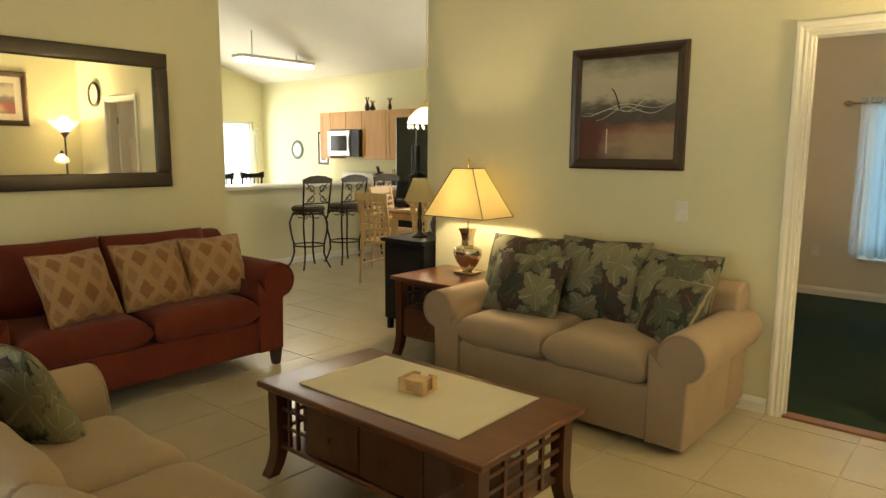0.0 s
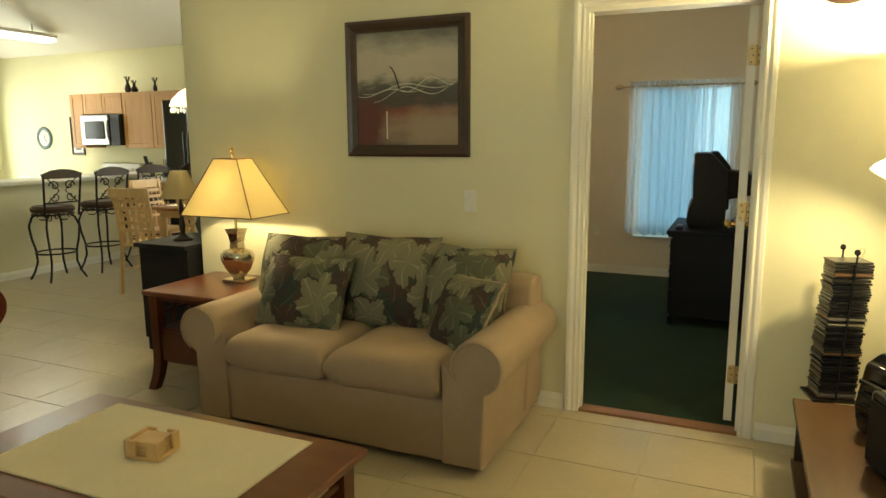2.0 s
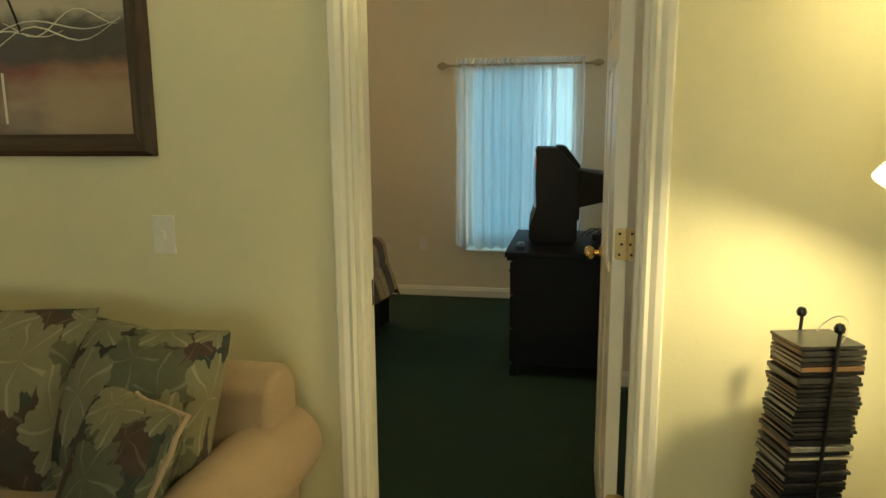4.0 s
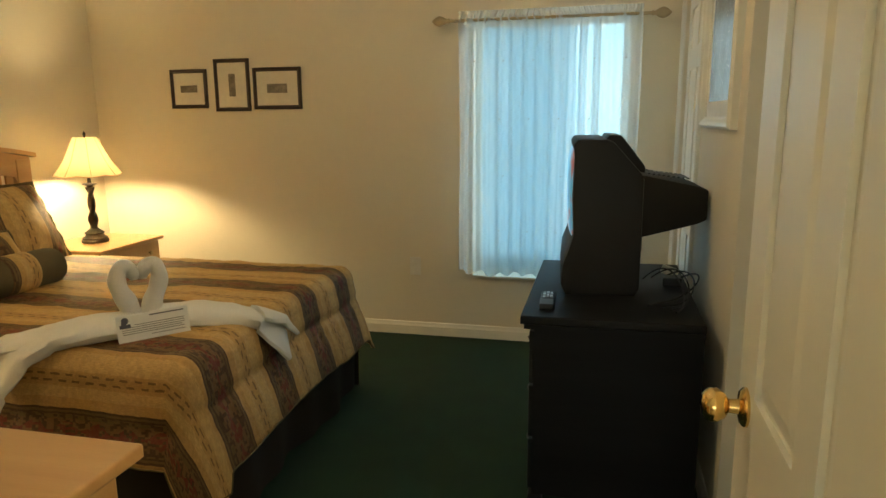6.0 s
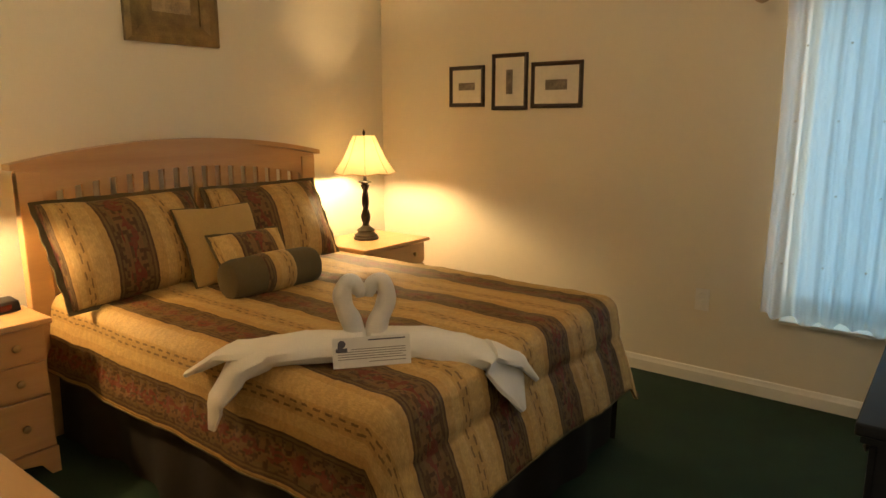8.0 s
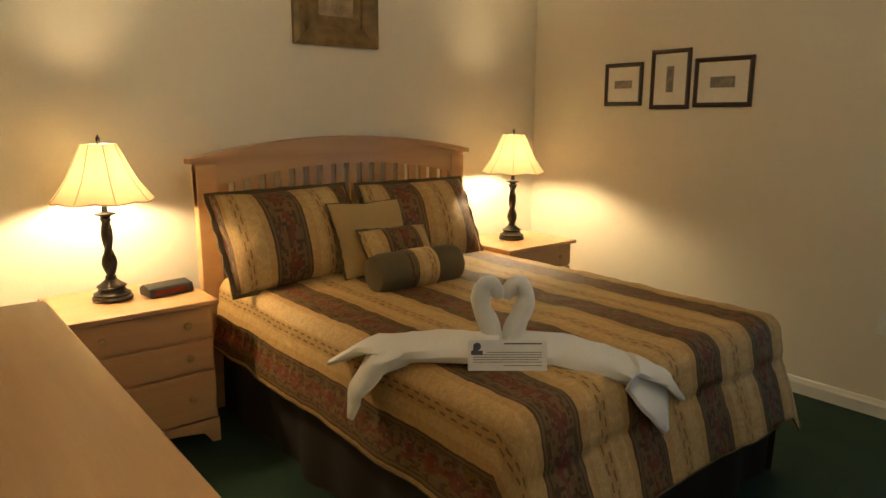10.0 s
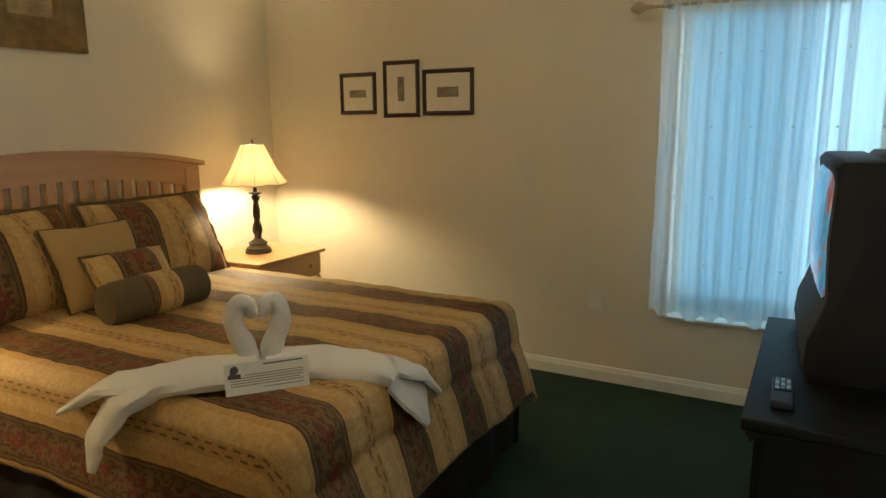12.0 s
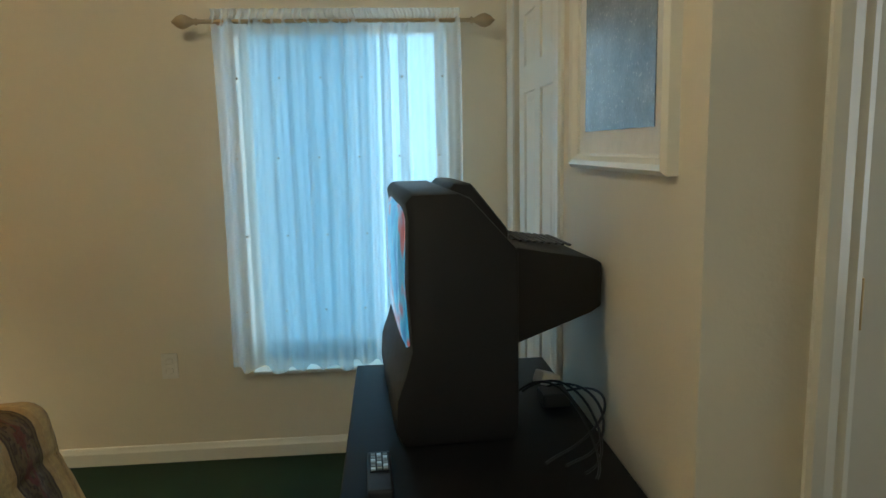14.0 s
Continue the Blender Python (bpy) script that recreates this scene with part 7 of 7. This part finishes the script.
va = thing("clay_vase", pose(-2.65, 0.24, 0.745), "round grey-brown clay vase on the black cabinet", "vase")
part("body", lathe([(0.05, 0), (0.09, 0.04), (0.11, 0.10), (0.09, 0.16), (0.045, 0.20), (0.04, 0.235), (0.05, 0.25), (0.035, 0.25), (0.03, 0.2), (0, 0.19)], 22), paint("grey_clay", (0.13, 0.10, 0.075), 0.6, var=0.3, scale=10), va, smooth=True)

# pendant over the dining table: a ring of glass drops
pn = thing("pendant_lamp", pose(-4.22, 1.78, 0), "lit glass drop pendant hanging over the dining table", "pendant lamp")
part("cord", tube([(0, 0, 1.95), (0, 0, 3.22)], 0.004), M_BRASS, pn)
part("canopy", lathe([(0.06, 3.17), (0.055, 3.20), (0.06, 3.225)], 16), M_BRASS, pn)
part("cap", lathe([(0.01, 1.97), (0.03, 1.95), (0.06, 1.91), (0.05, 1.90)], 16), M_BRASS, pn, smooth=True)
part("dome", lathe([(0.05, 1.91), (0.12, 1.87), (0.19, 1.79), (0.21, 1.73), (0.205, 1.73), (0.185, 1.785), (0.115, 1.862), (0.045, 1.90)], 28, twist=lambda a, z: 1 + 0.05 * math.cos(14 * a)), M_FROST, pn, "scalloped frosted glass dome", True)
for k in range(18):
    a = 2 * math.pi * k / 18
    part("glass_drop", lathe([(0.0, 1.665), (0.012, 1.685), (0.014, 1.70), (0.0, 1.73)], 8, 0.20 * math.cos(a), 0.20 * math.sin(a)), M_FROST, pn, smooth=True)
part("bulb", lathe([(0.012, 1.87), (0.03, 1.82), (0.028, 1.80), (0.0, 1.77)], 12), M_BULB, pn, "lit bulb", True)
lamp("POINT", "pendant_light", pose(-4.22, 1.78, 1.75), 24.0, (1.0, 0.84, 0.56), 0.03)

# fluorescent kitchen ceiling light, hung under the slope
fx = thing("ceiling_light", pose(-7.9, 2.45, 2.70), "long white fluorescent ceiling light in the kitchen", "ceiling light")
part("housing", box(-0.13, 0.13, -0.66, 0.66, 0.055, 0.10, 0.01), M_WHITEPL, fx)
part("diffuser", box(-0.12, 0.12, -0.65, 0.65, 0.0, 0.055, 0.02, 3), M_TUBE, fx, "glowing ribbed diffuser", True)
for y in (-0.4, 0.4):
    part("hanger", tube([(0, y, 0.10), (0, y, 0.10 + 0.28 + max(0, -y) * 0.4 + 0.02)], 0.01), M_WHITEPL, fx)
lamp("AREA", "kitchen_tube_light", pose(-7.9, 2.45, 2.69), 40.0, (1.0, 0.96, 0.86), 0.22, 1.25)

# breakfast nook: window, drapes, chairs, low pendant
nk = thing("window_2", pose(KX, 2.375, 0, 0, 0, 90), "white framed breakfast nook window", "window")
tagged(nk, kind="structure")
for x0, x1, z0, z1 in ((-1.125, -1.075, 0.35, 1.95), (1.075, 1.125, 0.35, 1.95), (-1.075, 1.075, 0.35, 0.40), (-1.075, 1.075, 1.90, 1.95), (-0.025, 0.025, 0.40, 1.90)):
    part("window_frame", box(x0, x1, 0.03, 0.08, z0, z1), M_TRIM, nk)
solid("backdrop", box(KX - 1.6, KX - 1.55, -2, 7, -1, 4.5), M_OUT_NOOK, "bright garden light outside the nook window", "backdrop", "structure")
nc = thing("nook_drapes", pose(KX + 0.08, 2.375, 0, 0, 0, 90), "white translucent drapes at the nook window", "curtain")
part("panel", drape(-1.15, -0.30, 0.06, 1.78, 9, 0.03, 1.0), M_SHEER, nc)
part("panel", drape(0.15, 1.15, 0.06, 1.78, 11, 0.03, 2.0), M_SHEER, nc)
part("rod", tube([(-1.2, 0, 1.80), (1.2, 0, 1.80)], 0.012), M_TRIM, nc)
for x, y, rz in ((-8.9, 1.25, 0), (-8.75, 1.9, 70), (-8.9, 2.5, 90)):
    c = thing("nook_chair", pose(x, y, 0, 0, 0, rz), "black high-backed chair in the breakfast nook", "chair", "nook chairs")
    part("seat", box(-0.2, 0.2, -0.2, 0.2, 0.44, 0.47, 0.01), M_BLACKWOOD, c)
    for a in (-0.18, 0.18):
        part("back_post", tube([(a, -0.19, 0), (a, -0.19, 0.5), (a, -0.23, 1.06)], 0.016), M_BLACKWOOD, c)
        part("front_leg", tube([(a, 0.18, 0), (a, 0.18, 0.44)], 0.016), M_BLACKWOOD, c)
    part("crest_rail", prism([(-0.21, 0.98), (0.21, 0.98), (0.22, 1.08), (0.1, 1.055), (0, 1.05), (-0.1, 1.055), (-0.22, 1.08)], -0.245, -0.215, "xz"), M_BLACKWOOD, c)
    for k in range(4):
        part("spindle", tube([(-0.11 + k * 0.073, -0.19, 0.47), (-0.11 + k * 0.073, -0.23, 0.99)], 0.008), M_BLACKWOOD, c)
np_ = thing("nook_pendant", pose(-9.35, 1.35, 0), "white cone pendant over the breakfast nook", "pendant lamp")
part("cord", tube([(0, 0, 1.82), (0, 0, 3.33)], 0.003), M_WHITEPL, np_)
part("shade", shade_frustum(24, 0.20, 0.05, 1.66, 1.82), M_FROST, np_, "white glass shade", True)

framed("wall_picture", pose(LX, -1.0, 2.05, 0, 0, -90), 0.76, 0.68, 0.07, 0.03, M_FRAME, M_ART, "dark framed picture on the television wall", 0.08, M_MATBOARD)

# back of the living room, out of view: glass doors assumed for the daylight
gd = thing("assumed_door_glass", pose(-0.4, BY, 0), "assumed wide white framed sliding glass doors, out of view", "glass door")
tagged(gd, kind="structure")
for x0, x1, z0, z1 in ((-1.6, -1.54, 0, 2.25), (1.54, 1.6, 0, 2.25), (-0.03, 0.03, 0.06, 2.19), (-1.54, 1.54, 0, 0.06), (-1.54, 1.54, 2.19, 2.25)):
    part("door_frame", box(x0, x1, -0.09, -0.04, z0, z1), M_TRIM, gd)
solid("backdrop", box(-6, 6, BY - 2.0, BY - 1.95, -1, 5), M_OUT_NOOK, "bright garden light outside the assumed glass doors", "backdrop", "structure")

# ---- floor tiles ----
T, GAP = 0.458, 0.005
tile_mesh = None
bmr = bmesh.new()
near = 0
for i in range(-24, 5):
    for j in range(-15, 10):
        x0, y0 = LX - 0.31 + (i - 4) * T + T * 0.0, -0.12 + j * T
        x1, y1 = x0 + T, y0 + T
        cx0, cx1, cy0, cy1 = max(x0, KX), min(x1, LX), max(y0, BY), min(y1, YW)
        if cx1 - cx0 < 0.03 or cy1 - cy0 < 0.03:
            continue
        inside = cy1 > 0.0 and cx1 > -2.40
        if inside:
            if cy0 < 0.0:
                cy1 = 0.0
            elif cx0 < -2.40 and cy0 < 0.45:
                cx1 = -2.40
            else:
                continue
        if cx1 < MX - 0.12 and cy1 < -1.2:
            continue
        whole = abs(cx1 - cx0 - T) < 1e-5 and abs(cy1 - cy0 - T) < 1e-5
        if whole and -4.3 < cx0 and -3.9 < cy0 and near < 290:
            if tile_mesh is None:
                tile_mesh = mesh_of("tile", box(-T / 2 + GAP / 2, T / 2 - GAP / 2, -T / 2 + GAP / 2, T / 2 - GAP / 2, -0.004, 0.0, 0.0015, 1), M_TILE)
            ob = new("tile", tile_mesh)
            ob.parent = FLOOR
            ob.location = ((cx0 + cx1) / 2, (cy0 + cy1) / 2, 0.0)
            near += 1
        else:
            box(cx0 + GAP / 2, cx1 - GAP / 2, cy0 + GAP / 2, cy1 - GAP / 2, -0.004, 0.0, bm=bmr)
rest = new("tile_rest", mesh_of("tile_rest", bmr, M_TILE))
rest.parent = FLOOR
tagged(rest, "cream tiles in the far parts of the floor", kind="stuff")
